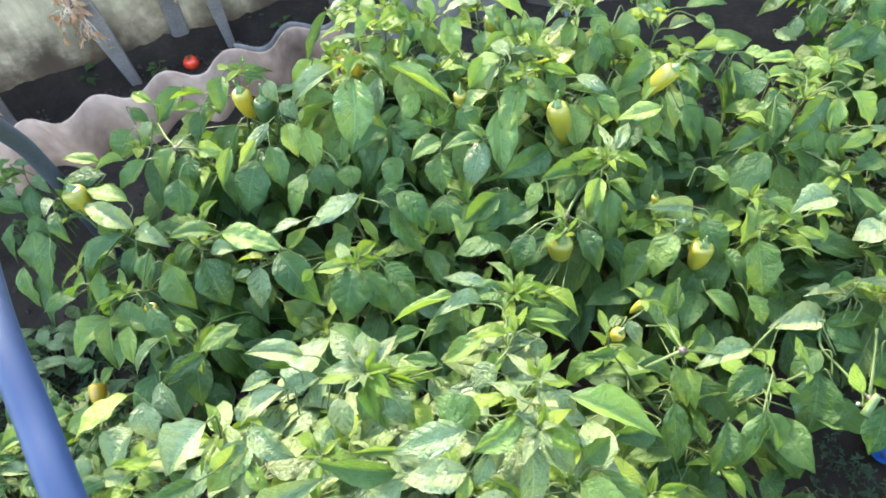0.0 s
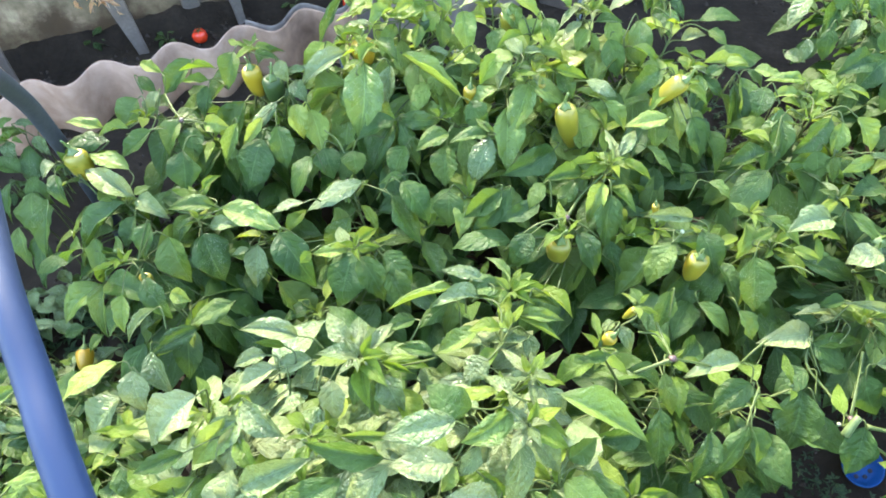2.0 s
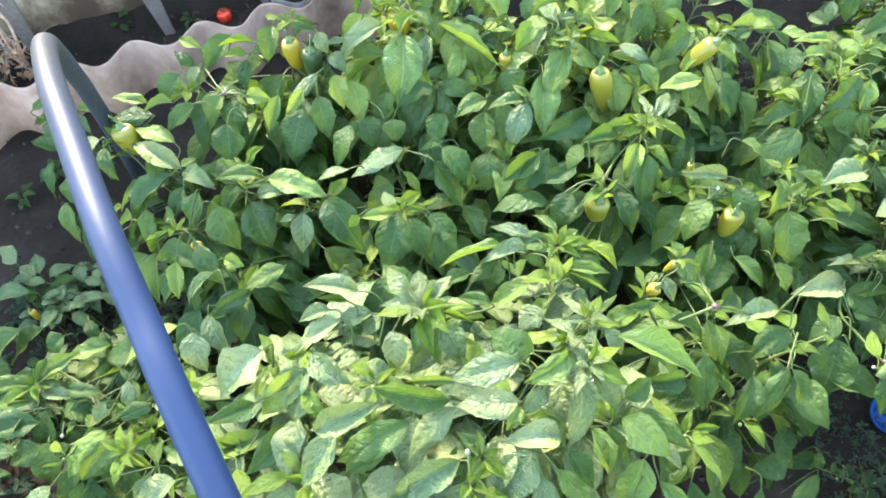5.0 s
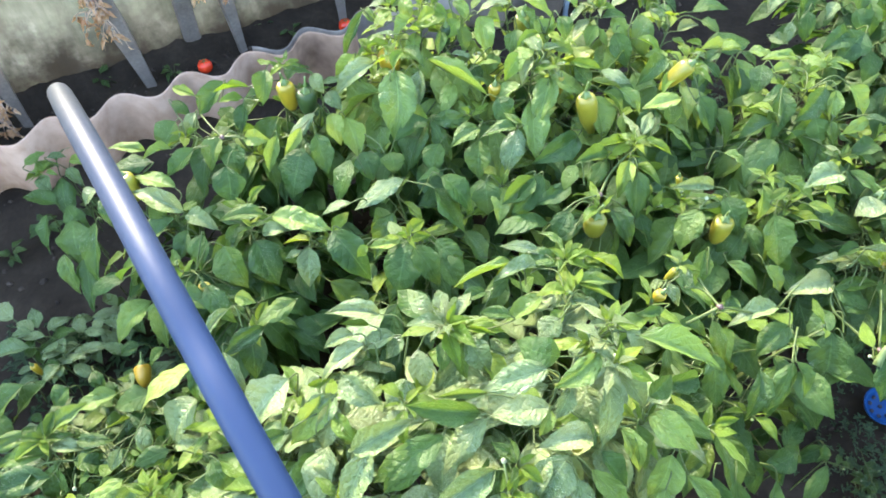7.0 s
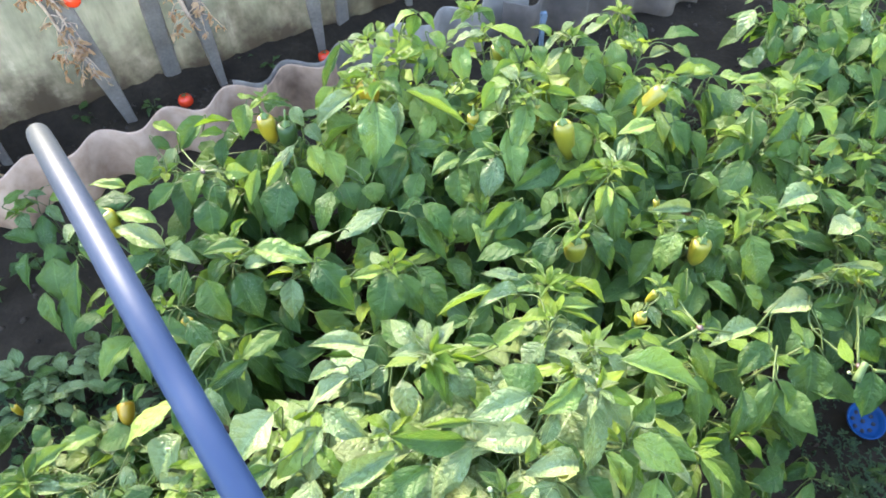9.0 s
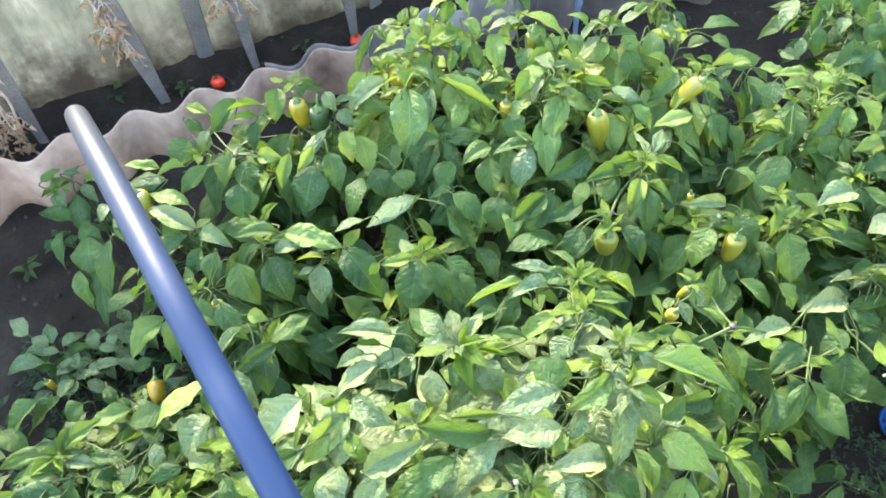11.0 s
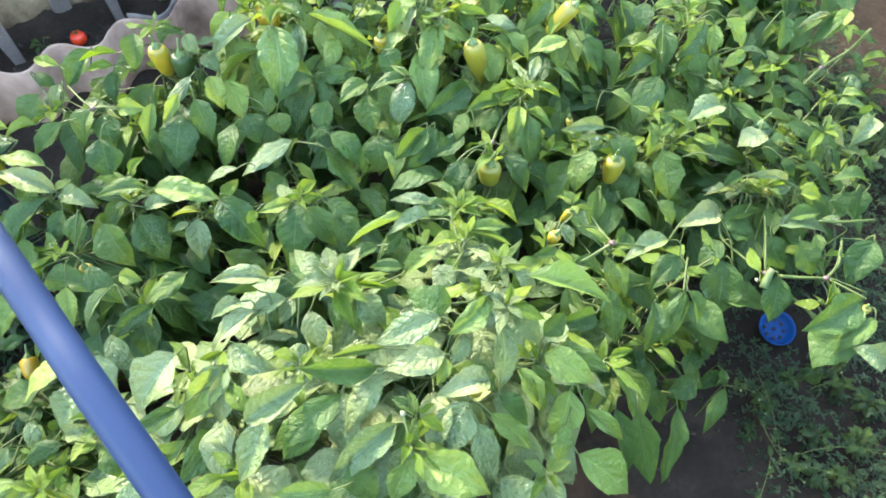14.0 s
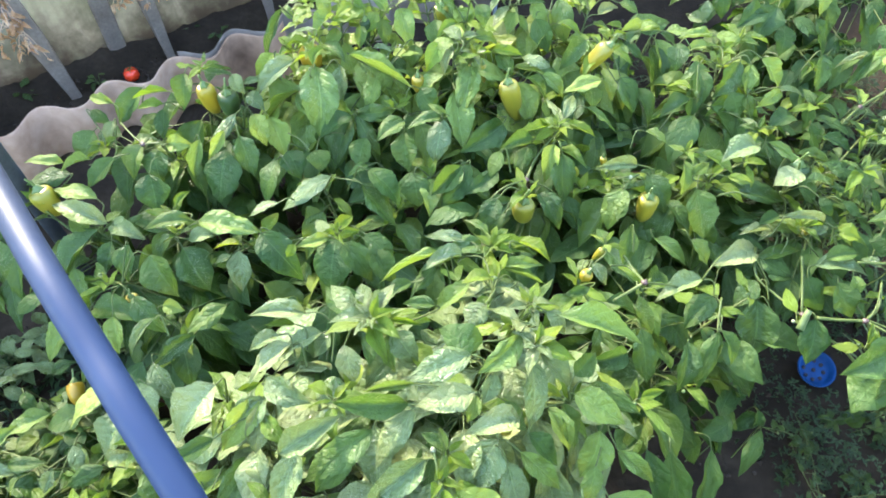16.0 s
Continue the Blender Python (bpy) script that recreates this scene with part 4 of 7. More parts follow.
def seed_stalk(points, seed):
    """A thin weed stalk with small leaves and seed heads."""
    rng = random.Random(seed)
    w = tagged(new("weed"), "thin straggling weed stalk with small seed heads", "weed", "straggling weed stalks")
    w.location = points[0]
    o = w.location
    line = curve(points, 5)
    part("stem", tube(bmesh.new(), [p - o for p in line], 0.0012, 0.0007, 5), STEM, w)
    for p in line[2::3]:
        e = p + Vector((rng.uniform(-0.03, 0.03), rng.uniform(-0.03, 0.03), rng.uniform(0.005, 0.025)))
        part("twig", tube(bmesh.new(), [p - o, e - o], 0.0007, 0.0005, 4), STEM, w)
        bud(w, rng, e, 0.0045)
        place_leaf(w, WEEDS, rng, p, p + Vector((rng.uniform(-1, 1), rng.uniform(-1, 1), 0.2)).normalized() * 0.022, Vector((0, 0, 1)))


seed_stalk([(0.80, 0.25, 0.02), (0.80, 0.34, 0.07), (0.79, 0.42, 0.10)], 81)
seed_stalk([(0.80, 0.25, 0.02), (0.88, 0.24, 0.08), (0.98, 0.21, 0.09)], 82)
seed_stalk([(0.70, 0.16, 0.01), (0.74, 0.22, 0.05), (0.77, 0.27, 0.06)], 83)


seed_stalk([(0.797, 0.383, 0.020), (0.771, 0.309, 0.060), (0.770, 0.251, 0.070), (0.799, 0.204, 0.050)], 84)
seed_stalk([(0.786, 0.246, 0.030), (0.815, 0.216, 0.070), (0.905, 0.165, 0.080)], 85)
seed_stalk([(0.670, 0.395, 0.140), (0.718, 0.387, 0.120), (0.787, 0.390, 0.060)], 86)
seed_stalk([(0.922, 0.378, 0.050), (0.951, 0.369, 0.090), (1.008, 0.343, 0.080)], 87)

# leafy weeds on the bare soil towards the path
for i, (x, y, n, leaf, tall) in enumerate((
    (0.832, 0.382, 16, 0.026, 0.05),
    (0.905, 0.417, 14, 0.024, 0.06),
    (0.903, 0.285, 16, 0.026, 0.06),
    (0.969, 0.248, 18, 0.028, 0.07),
    (0.999, 0.373, 16, 0.026, 0.07),
    (1.034, 0.327, 16, 0.026, 0.08),
    (0.832, 0.235, 12, 0.022, 0.04),
    (0.908, 0.186, 16, 0.026, 0.06),
    (0.705, 0.509, 8, 0.030, 0.04),
    (0.770, 0.321, 8, 0.018, 0.03),
    (0.867, 0.205, 14, 0.030, 0.05),
)):
    weed(x, y, n, leaf, 300 + i, "leafy green weed on the bare soil", WEEDS, tall, "leafy weeds on bare soil")

# pale seedlings crowding the bed's open edge
rng = random.Random(91)
for i in range(22):
    x = rng.uniform(-1.12, -0.60)
    y = 0.80 + 0.22 * (x + 0.85) + rng.uniform(-0.34, 0.10)
    weed(x, y, 9, 0.056, 200 + i, "low seedling with pale shiny leaves at the bed's edge", (LEAVES + PALE) if i % 2 else PALE, 0.11, "pale seedlings at the bed's edge")
# straggling weeds in the gap towards the path
for i in range(26):
    x, y = rng.uniform(0.86, 1.5), rng.uniform(0.86, 1.45)
    weed(x, y, 10, 0.058, 240 + i, "straggling green weed with narrow leaves", YOUNG if i % 3 == 0 else WEEDS, rng.uniform(0.16, 0.30), "straggling weeds beside the bed")

# ---- the pepper bed ----
GREEN = "green pepper plant with drooping glossy leaves"
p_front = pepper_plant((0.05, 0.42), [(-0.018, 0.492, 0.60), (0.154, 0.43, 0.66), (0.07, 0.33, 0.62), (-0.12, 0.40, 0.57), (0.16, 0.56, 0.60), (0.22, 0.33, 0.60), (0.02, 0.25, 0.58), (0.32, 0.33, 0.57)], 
    "lush pepper plant with sun glare tinted into its pale upper leaves", seed=11, meshes=PALE, size=0.095, lush=14, low=40, under=LEAVES + PALE)
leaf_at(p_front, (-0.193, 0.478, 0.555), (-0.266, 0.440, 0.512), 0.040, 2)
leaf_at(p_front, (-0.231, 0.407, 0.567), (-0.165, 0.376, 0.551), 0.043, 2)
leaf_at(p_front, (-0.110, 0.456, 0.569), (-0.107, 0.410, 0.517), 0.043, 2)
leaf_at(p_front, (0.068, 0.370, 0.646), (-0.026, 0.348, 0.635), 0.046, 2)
leaf_at(p_front, (-0.013, 0.370, 0.581), (-0.089, 0.369, 0.580), 0.015, 3)
leaf_at(p_front, (-0.025, 0.344, 0.573), (-0.135, 0.360, 0.581), 0.042, 0)
leaf_at(p_front, (0.069, 0.329, 0.613), (-0.017, 0.322, 0.609), 0.047, 2)
leaf_at(p_front, (-0.209, 0.302, 0.564), (-0.120, 0.342, 0.572), 0.041, 2)
leaf_at(p_front, (-0.018, 0.336, 0.569), (-0.084, 0.281, 0.507), 0.045, 2)
leaf_at(p_front, (-0.080, 0.318, 0.561), (-0.185, 0.275, 0.512), 0.049, 0)
leaf_at(p_front, (-0.182, 0.307, 0.562), (-0.233, 0.244, 0.490), 0.049, 2)
leaf_at(p_front, (-0.011, 0.268, 0.552), (-0.114, 0.221, 0.498), 0.048, 2)
leaf_at(p_front, (-0.112, 0.291, 0.550), (-0.170, 0.258, 0.512), 0.041, 0)
leaf_at(p_front, (0.025, 0.277, 0.555), (-0.015, 0.305, 0.561), 0.024, 0)
leaf_at(p_front, (-0.107, 0.202, 0.526), (-0.188, 0.210, 0.530), 0.041, 3)
leaf_at(p_front, (-0.080, 0.231, 0.534), (-0.050, 0.189, 0.486), 0.049, 0)
leaf_at(p_front, (-0.001, 0.221, 0.535), (-0.031, 0.184, 0.493), 0.040, 3)
leaf_at(p_front, (0.146, 0.352, 0.648), (0.135, 0.281, 0.568), 0.043, 2)
leaf_at(p_front, (0.163, 0.358, 0.648), (0.200, 0.321, 0.606), 0.027, 2)
leaf_at(p_front, (0.136, 0.377, 0.672), (0.072, 0.345, 0.636), 0.037, 3)
leaf_at(p_front, (0.097, 0.340, 0.640), (0.075, 0.312, 0.609), 0.027, 2)
leaf_at(p_front, (0.069, 0.325, 0.612), (0.052, 0.299, 0.583), 0.022, 3)
leaf_at(p_front, (0.123, 0.290, 0.594), (0.043, 0.280, 0.589), 0.038, 2)
leaf_at(p_front, (0.106, 0.311, 0.611), (0.132, 0.279, 0.574), 0.027, 0)
leaf_at(p_front, (0.091, 0.274, 0.572), (0.041, 0.225, 0.517), 0.065, 2)
leaf_at(p_front, (0.099, 0.243, 0.563), (0.115, 0.183, 0.495), 0.046, 2)
leaf_at(p_front, (0.119, 0.254, 0.566), (0.170, 0.211, 0.517), 0.032, 3)
leaf_at(p_front, (0.166, 0.307, 0.581), (0.194, 0.259, 0.526), 0.031, 3)
leaf_at(p_front, (0.210, 0.319, 0.583), (0.276, 0.273, 0.560), 0.045, 3)
leaf_at(p_front, (0.135, 0.275, 0.576), (0.171, 0.238, 0.534), 0.036, 4)
leaf_at(p_front, (0.192, 0.309, 0.579), (0.203, 0.262, 0.526), 0.037, 4)
leaf_at(p_front, (0.244, 0.278, 0.537), (0.207, 0.233, 0.486), 0.053, 3)
leaf_at(p_front, (0.227, 0.234, 0.522), (0.209, 0.197, 0.481), 0.034, 3)
leaf_at(p_front, (0.236, 0.334, 0.580), (0.304, 0.286, 0.556), 0.032, 0)
leaf_at(p_front, (0.266, 0.254, 0.518), (0.317, 0.214, 0.473), 0.028, 3)
leaf_at(p_front, (0.018, 0.217, 0.535), (0.103, 0.163, 0.508), 0.065, 3)
leaf_at(p_front, (0.240, 0.198, 0.495), (0.311, 0.146, 0.436), 0.062, 3)
leaf_at(p_front, (0.215, 0.343, 0.593), (0.254, 0.373, 0.599), 0.033, 4)
leaf_at(p_front, (-0.087, 0.501, 0.595), (-0.122, 0.545, 0.604), 0.034, 2)
leaf_at(p_front, (-0.070, 0.499, 0.610), (-0.074, 0.533, 0.616), 0.029, 2)
leaf_at(p_front, (-0.054, 0.486, 0.610), (-0.023, 0.523, 0.618), 0.025, 2)
leaf_at(p_front, (-0.082, 0.473, 0.598), (-0.137, 0.464, 0.593), 0.021, 3)
leaf_at(p_front, (-0.168, 0.524, 0.567), (-0.257, 0.530, 0.569), 0.036, 2)
leaf_at(p_front, (-0.185, 0.509, 0.562), (-0.233, 0.513, 0.564), 0.014, 1)
leaf_at(p_front, (-0.211, 0.494, 0.561), (-0.258, 0.476, 0.552), 0.027, 2)
leaf_at(p_front, (-0.146, 0.496, 0.548), (-0.215, 0.467, 0.534), 0.036, 2)
leaf_at(p_front, (-0.063, 0.456, 0.596), (-0.076, 0.421, 0.556), 0.030, 0)
leaf_at(p_front, (-0.043, 0.447, 0.598), (-0.038, 0.407, 0.553), 0.025, 3)
leaf_at(p_front, (-0.034, 0.451, 0.600), (-0.003, 0.413, 0.557), 0.042, 2)
leaf_at(p_front, (-0.036, 0.470, 0.606), (0.017, 0.474, 0.608), 0.013, 1)
leaf_at(p_front, (-0.036, 0.466, 0.605), (0.012, 0.453, 0.599), 0.010, 1)
leaf_at(p_front, (-0.133, 0.490, 0.552), (-0.162, 0.466, 0.525), 0.031, 2)
leaf_at(p_front, (0.061, 0.637, 0.525), (-0.048, 0.604, 0.508), 0.033, 3)
leaf_at(p_front, (0.102, 0.617, 0.539), (0.021, 0.598, 0.529), 0.034, 2)
leaf_at(p_front, (0.053, 0.618, 0.519), (0.003, 0.587, 0.483), 0.034, 0)
leaf_at(p_front, (0.100, 0.557, 0.544), (0.034, 0.528, 0.512), 0.037, 3)
leaf_at(p_front, (0.034, 0.481, 0.609), (-0.016, 0.488, 0.612), 0.022, 0)
leaf_at(p_front, (0.004, 0.562, 0.560), (-0.045, 0.543, 0.551), 0.027, 0)
leaf_at(p_front, (0.112, 0.647, 0.541), (0.038, 0.662, 0.548), 0.027, 2)
leaf_at(p_front, (0.136, 0.644, 0.531), (0.065, 0.633, 0.525), 0.041, 0)
leaf_at(p_front, (0.133, 0.640, 0.529), (0.089, 0.619, 0.518), 0.024, 2)
leaf_at(p_front, (0.151, 0.655, 0.538), (0.110, 0.691, 0.545), 0.018, 3)
leaf_at(p_front, (0.162, 0.647, 0.530), (0.218, 0.638, 0.525), 0.022, 1)
leaf_at(p_front, (0.162, 0.636, 0.517), (0.236, 0.618, 0.508), 0.020, 1)
leaf_at(p_front, (0.200, 0.636, 0.535), (0.252, 0.597, 0.515), 0.025, 1)
leaf_at(p_front, (0.184, 0.632, 0.523), (0.238, 0.644, 0.526), 0.022, 1)
leaf_at(p_front, (0.167, 0.599, 0.519), (0.239, 0.592, 0.516), 0.025, 3)
leaf_at(p_front, (0.165, 0.590, 0.524), (0.234, 0.559, 0.508), 0.024, 3)
leaf_at(p_front, (0.160, 0.649, 0.532), (0.171, 0.676, 0.538), 0.014, 1)
leaf_at(p_front, (0.175, 0.558, 0.524), (0.109, 0.548, 0.519), 0.025, 2)
leaf_at(p_front, (0.176, 0.562, 0.527), (0.186, 0.530, 0.490), 0.032, 2)
leaf_at(p_front, (0.113, 0.487, 0.583), (0.078, 0.464, 0.556), 0.042, 2)
leaf_at(p_front, (0.087, 0.387, 0.647), (0.028, 0.411, 0.659), 0.047, 0)
leaf_at(p_front, (0.167, 0.442, 0.649), (0.208, 0.471, 0.655), 0.011, 3)
leaf_at(p_front, (0.167, 0.442, 0.649), (0.164, 0.465, 0.654), 0.011, 2)
leaf_at(p_front, (0.197, 0.399, 0.670), (0.306, 0.350, 0.646), 0.039, 3)
leaf_at(p_front, (0.180, 0.405, 0.674), (0.204, 0.381, 0.647), 0.027, 2)
leaf_at(p_front, (0.155, 0.367, 0.654), (0.169, 0.385, 0.657), 0.010, 1)
leaf_at(p_front, (-0.225, 0.415, 0.576), (-0.176, 0.382, 0.539), 0.038, 2)
leaf_at(p_front, (-0.090, 0.491, 0.590), (-0.057, 0.534, 0.585), 0.018, 1)
leaf_at(p_front, (0.167, 0.402, 0.660), (0.155, 0.433, 0.656), 0.016, 1)
leaf_at(p_front, (0.136, 0.387, 0.690), (0.095, 0.416, 0.683), 0.020, 2)
p_fork = pepper_plant((0.45, 0.5), [(0.439, 0.58, 0.474), (0.309, 0.575, 0.524), (0.55, 0.52, 0.46), (0.64, 0.55, 0.45), (0.47, 0.42, 0.40)], 
    "open pepper plant with thin forked branches", seed=12, low=14, lush=6)
leaf_at(p_fork, (0.349, 0.433, 0.460), (0.274, 0.426, 0.457), 0.041, 4)
leaf_at(p_fork, (0.381, 0.466, 0.475), (0.387, 0.399, 0.399), 0.048, 0)
leaf_at(p_fork, (0.430, 0.679, 0.479), (0.411, 0.632, 0.425), 0.039, 0)
leaf_at(p_fork, (0.363, 0.634, 0.500), (0.354, 0.666, 0.507), 0.027, 0)
leaf_at(p_fork, (0.322, 0.600, 0.502), (0.298, 0.590, 0.490), 0.022, 2)
leaf_at(p_fork, (0.329, 0.596, 0.499), (0.351, 0.567, 0.466), 0.030, 2)
leaf_at(p_fork, (0.389, 0.518, 0.496), (0.409, 0.470, 0.442), 0.030, 0)
leaf_at(p_fork, (0.302, 0.530, 0.525), (0.252, 0.524, 0.521), 0.021, 4)
leaf_at(p_fork, (0.526, 0.556, 0.464), (0.430, 0.529, 0.450), 0.039, 2)
leaf_at(p_fork, (0.541, 0.527, 0.448), (0.483, 0.490, 0.406), 0.052, 0)
leaf_at(p_fork, (0.520, 0.452, 0.454), (0.476, 0.395, 0.388), 0.038, 0)
leaf_at(p_fork, (0.524, 0.451, 0.455), (0.536, 0.407, 0.405), 0.038, 4)
leaf_at(p_fork, (0.463, 0.445, 0.445), (0.440, 0.388, 0.380), 0.041, 0)
leaf_at(p_fork, (0.485, 0.442, 0.403), (0.490, 0.397, 0.352), 0.037, 4)
leaf_at(p_fork, (0.443, 0.399, 0.260), (0.509, 0.347, 0.200), 0.052, 4)
leaf_at(p_fork, (0.583, 0.375, 0.240), (0.513, 0.357, 0.231), 0.055, 4)
leaf_at(p_fork, (0.563, 0.384, 0.240), (0.614, 0.438, 0.251), 0.043, 4)
leaf_at(p_fork, (0.650, 0.360, 0.200), (0.601, 0.299, 0.130), 0.040, 4)
leaf_at(p_fork, (0.496, 0.306, 0.300), (0.459, 0.207, 0.187), 0.042, 4)
leaf_at(p_fork, (0.400, 0.293, 0.360), (0.418, 0.196, 0.250), 0.056, 4)
leaf_at(p_fork, (0.348, 0.287, 0.400), (0.365, 0.207, 0.310), 0.045, 4)
leaf_at(p_fork, (0.673, 0.409, 0.180), (0.660, 0.383, 0.151), 0.025, 4)
leaf_at(p_fork, (0.406, 0.416, 0.300), (0.445, 0.383, 0.283), 0.051, 4)
leaf_at(p_fork, (0.740, 0.688, 0.448), (0.698, 0.683, 0.428), 0.026, 4)
leaf_at(p_fork, (0.643, 0.439, 0.160), (0.670, 0.502, 0.153), 0.039, 4)
leaf_at(p_fork, (0.679, 0.407, 0.160), (0.621, 0.392, 0.130), 0.037, 4)
leaf_at(p_fork, (0.585, 0.449, 0.160), (0.527, 0.444, 0.138), 0.035, 4)
p_low = pepper_plant((-0.3, 0.4), [(-0.3, 0.465, 0.485), (-0.24, 0.417, 0.528), (-0.36, 0.33, 0.42), (-0.22, 0.28, 0.50)], 
    "low pepper plant with pale speckled leaves", seed=13, meshes=PALE, lush=12, low=32, under=LEAVES + PALE)
leaf_at(p_low, (-0.241, 0.416, 0.514), (-0.290, 0.372, 0.464), 0.052, 2)
leaf_at(p_low, (-0.530, 0.567, 0.363), (-0.623, 0.499, 0.328), 0.054, 3)
leaf_at(p_low, (-0.531, 0.524, 0.313), (-0.585, 0.470, 0.252), 0.075, 2)
leaf_at(p_low, (-0.316, 0.446, 0.517), (-0.388, 0.390, 0.454), 0.069, 2)
leaf_at(p_low, (-0.496, 0.550, 0.370), (-0.474, 0.499, 0.312), 0.061, 2)
leaf_at(p_low, (-0.450, 0.445, 0.374), (-0.510, 0.436, 0.369), 0.023, 1)
leaf_at(p_low, (-0.319, 0.366, 0.500), (-0.390, 0.338, 0.486), 0.032, 0)
leaf_at(p_low, (-0.252, 0.417, 0.514), (-0.318, 0.364, 0.454), 0.044, 3)
leaf_at(p_low, (-0.247, 0.406, 0.510), (-0.268, 0.354, 0.451), 0.041, 2)
leaf_at(p_low, (-0.418, 0.342, 0.335), (-0.296, 0.375, 0.352), 0.044, 3)
leaf_at(p_low, (-0.551, 0.433, 0.323), (-0.506, 0.441, 0.327), 0.031, 2)
leaf_at(p_low, (-0.489, 0.440, 0.332), (-0.449, 0.427, 0.325), 0.031, 3)
leaf_at(p_low, (-0.474, 0.387, 0.358), (-0.443, 0.346, 0.311), 0.044, 0)
leaf_at(p_low, (-0.449, 0.629, 0.451), (-0.500, 0.586, 0.402), 0.027, 2)
leaf_at(p_low, (-0.508, 0.425, 0.301), (-0.559, 0.404, 0.272), 0.033, 3)
leaf_at(p_low, (-0.490, 0.414, 0.335), (-0.461, 0.430, 0.330), 0.019, 1)
leaf_at(p_low, (-0.505, 0.417, 0.308), (-0.531, 0.408, 0.295), 0.017, 1)
p_left = pepper_plant((-0.5, 0.85), [(-0.561, 0.784, 0.419), (-0.45, 0.95, 0.42), (-0.62, 0.95, 0.40), (-0.284, 0.898, 0.355), (-0.74, 1.02, 0.42), (-0.42, 0.68, 0.34)], 
    GREEN, seed=14)
leaf_at(p_left, (-0.684, 1.060, 0.409), (-0.779, 1.047, 0.402), 0.044, 0)
leaf_at(p_left, (-0.708, 1.100, 0.406), (-0.792, 1.109, 0.411), 0.039, 3)
leaf_at(p_left, (-0.630, 1.001, 0.385), (-0.726, 1.028, 0.399), 0.048, 3)
leaf_at(p_left, (-0.606, 0.940, 0.371), (-0.725, 0.999, 0.383), 0.047, 2)
leaf_at(p_left, (-0.623, 0.928, 0.365), (-0.723, 0.849, 0.275), 0.071, 0)
leaf_at(p_left, (-0.641, 0.932, 0.369), (-0.684, 0.958, 0.375), 0.040, 3)
leaf_at(p_left, (-0.598, 0.937, 0.368), (-0.527, 0.900, 0.349), 0.042, 2)
leaf_at(p_left, (-0.424, 0.902, 0.395), (-0.519, 0.892, 0.390), 0.044, 0)
leaf_at(p_left, (-0.408, 0.900, 0.388), (-0.280, 0.864, 0.370), 0.057, 3)
leaf_at(p_left, (-0.504, 0.835, 0.376), (-0.462, 0.774, 0.306), 0.079, 0)
leaf_at(p_left, (-0.444, 0.854, 0.365), (-0.403, 0.789, 0.290), 0.091, 0)
leaf_at(p_left, (-0.431, 0.870, 0.371), (-0.364, 0.872, 0.372), 0.037, 2)
leaf_at(p_left, (-0.333, 0.838, 0.352), (-0.338, 0.780, 0.286), 0.056, 2)
leaf_at(p_left, (-0.349, 0.829, 0.353), (-0.382, 0.816, 0.347), 0.022, 2)
leaf_at(p_left, (-0.588, 0.887, 0.372), (-0.614, 0.844, 0.323), 0.046, 0)
leaf_at(p_left, (-0.544, 0.859, 0.389), (-0.558, 0.808, 0.331), 0.057, 0)
leaf_at(p_left, (-0.606, 0.943, 0.373), (-0.576, 0.963, 0.377), 0.029, 3)
leaf_at(p_left, (-0.410, 0.651, 0.348), (-0.493, 0.603, 0.324), 0.042, 0)
leaf_at(p_left, (-1.075, 1.215, 0.270), (-1.032, 1.253, 0.277), 0.040, 3)
leaf_at(p_left, (-1.035, 1.250, 0.261), (-0.985, 1.247, 0.260), 0.027, 2)
leaf_at(p_left, (-1.051, 1.205, 0.240), (-1.024, 1.179, 0.211), 0.043, 2)
leaf_at(p_left, (-0.990, 1.258, 0.238), (-0.928, 1.243, 0.231), 0.033, 3)
leaf_at(p_left, (-1.019, 1.157, 0.185), (-1.106, 1.177, 0.196), 0.059, 0)
leaf_at(p_left, (-0.974, 1.121, 0.210), (-0.916, 1.079, 0.162), 0.058, 0)
leaf_at(p_left, (-0.848, 1.076, 0.312), (-0.879, 1.052, 0.284), 0.047, 2)
leaf_at(p_left, (-0.929, 1.055, 0.235), (-0.920, 0.978, 0.148), 0.098, 0)
leaf_at(p_left, (-0.934, 0.965, 0.217), (-0.909, 0.900, 0.142), 0.045, 3)
leaf_at(p_left, (-0.879, 0.958, 0.217), (-0.882, 0.865, 0.112), 0.059, 0)
leaf_at(p_left, (-1.035, 1.125, 0.182), (-1.041, 1.056, 0.103), 0.053, 0)
leaf_at(p_left, (-0.624, 0.762, 0.322), (-0.524, 0.726, 0.304), 0.055, 0)
leaf_at(p_left, (-0.642, 0.771, 0.300), (-0.643, 0.693, 0.211), 0.056, 0)
leaf_at(p_left, (-0.573, 0.719, 0.344), (-0.575, 0.667, 0.285), 0.048, 3)
leaf_at(p_left, (-0.347, 0.692, 0.373), (-0.427, 0.651, 0.352), 0.046, 0)
leaf_at(p_left, (-0.465, 0.705, 0.380), (-0.424, 0.691, 0.373), 0.032, 3)
leaf_at(p_left, (-1.012, 1.244, 0.239), (-1.114, 1.230, 0.198), 0.030, 3)
leaf_at(p_left, (-1.021, 1.256, 0.242), (-1.002, 1.309, 0.236), 0.032, 0)
leaf_at(p_left, (-0.994, 1.233, 0.232), (-0.956, 1.205, 0.196), 0.033, 2)
leaf_at(p_left, (-1.005, 1.215, 0.221), (-1.001, 1.143, 0.137), 0.056, 0)
leaf_at(p_left, (-0.824, 0.972, 0.315), (-0.832, 0.866, 0.200), 0.056, 0)
leaf_at(p_left, (-0.775, 0.976, 0.392), (-0.748, 0.929, 0.341), 0.042, 0)
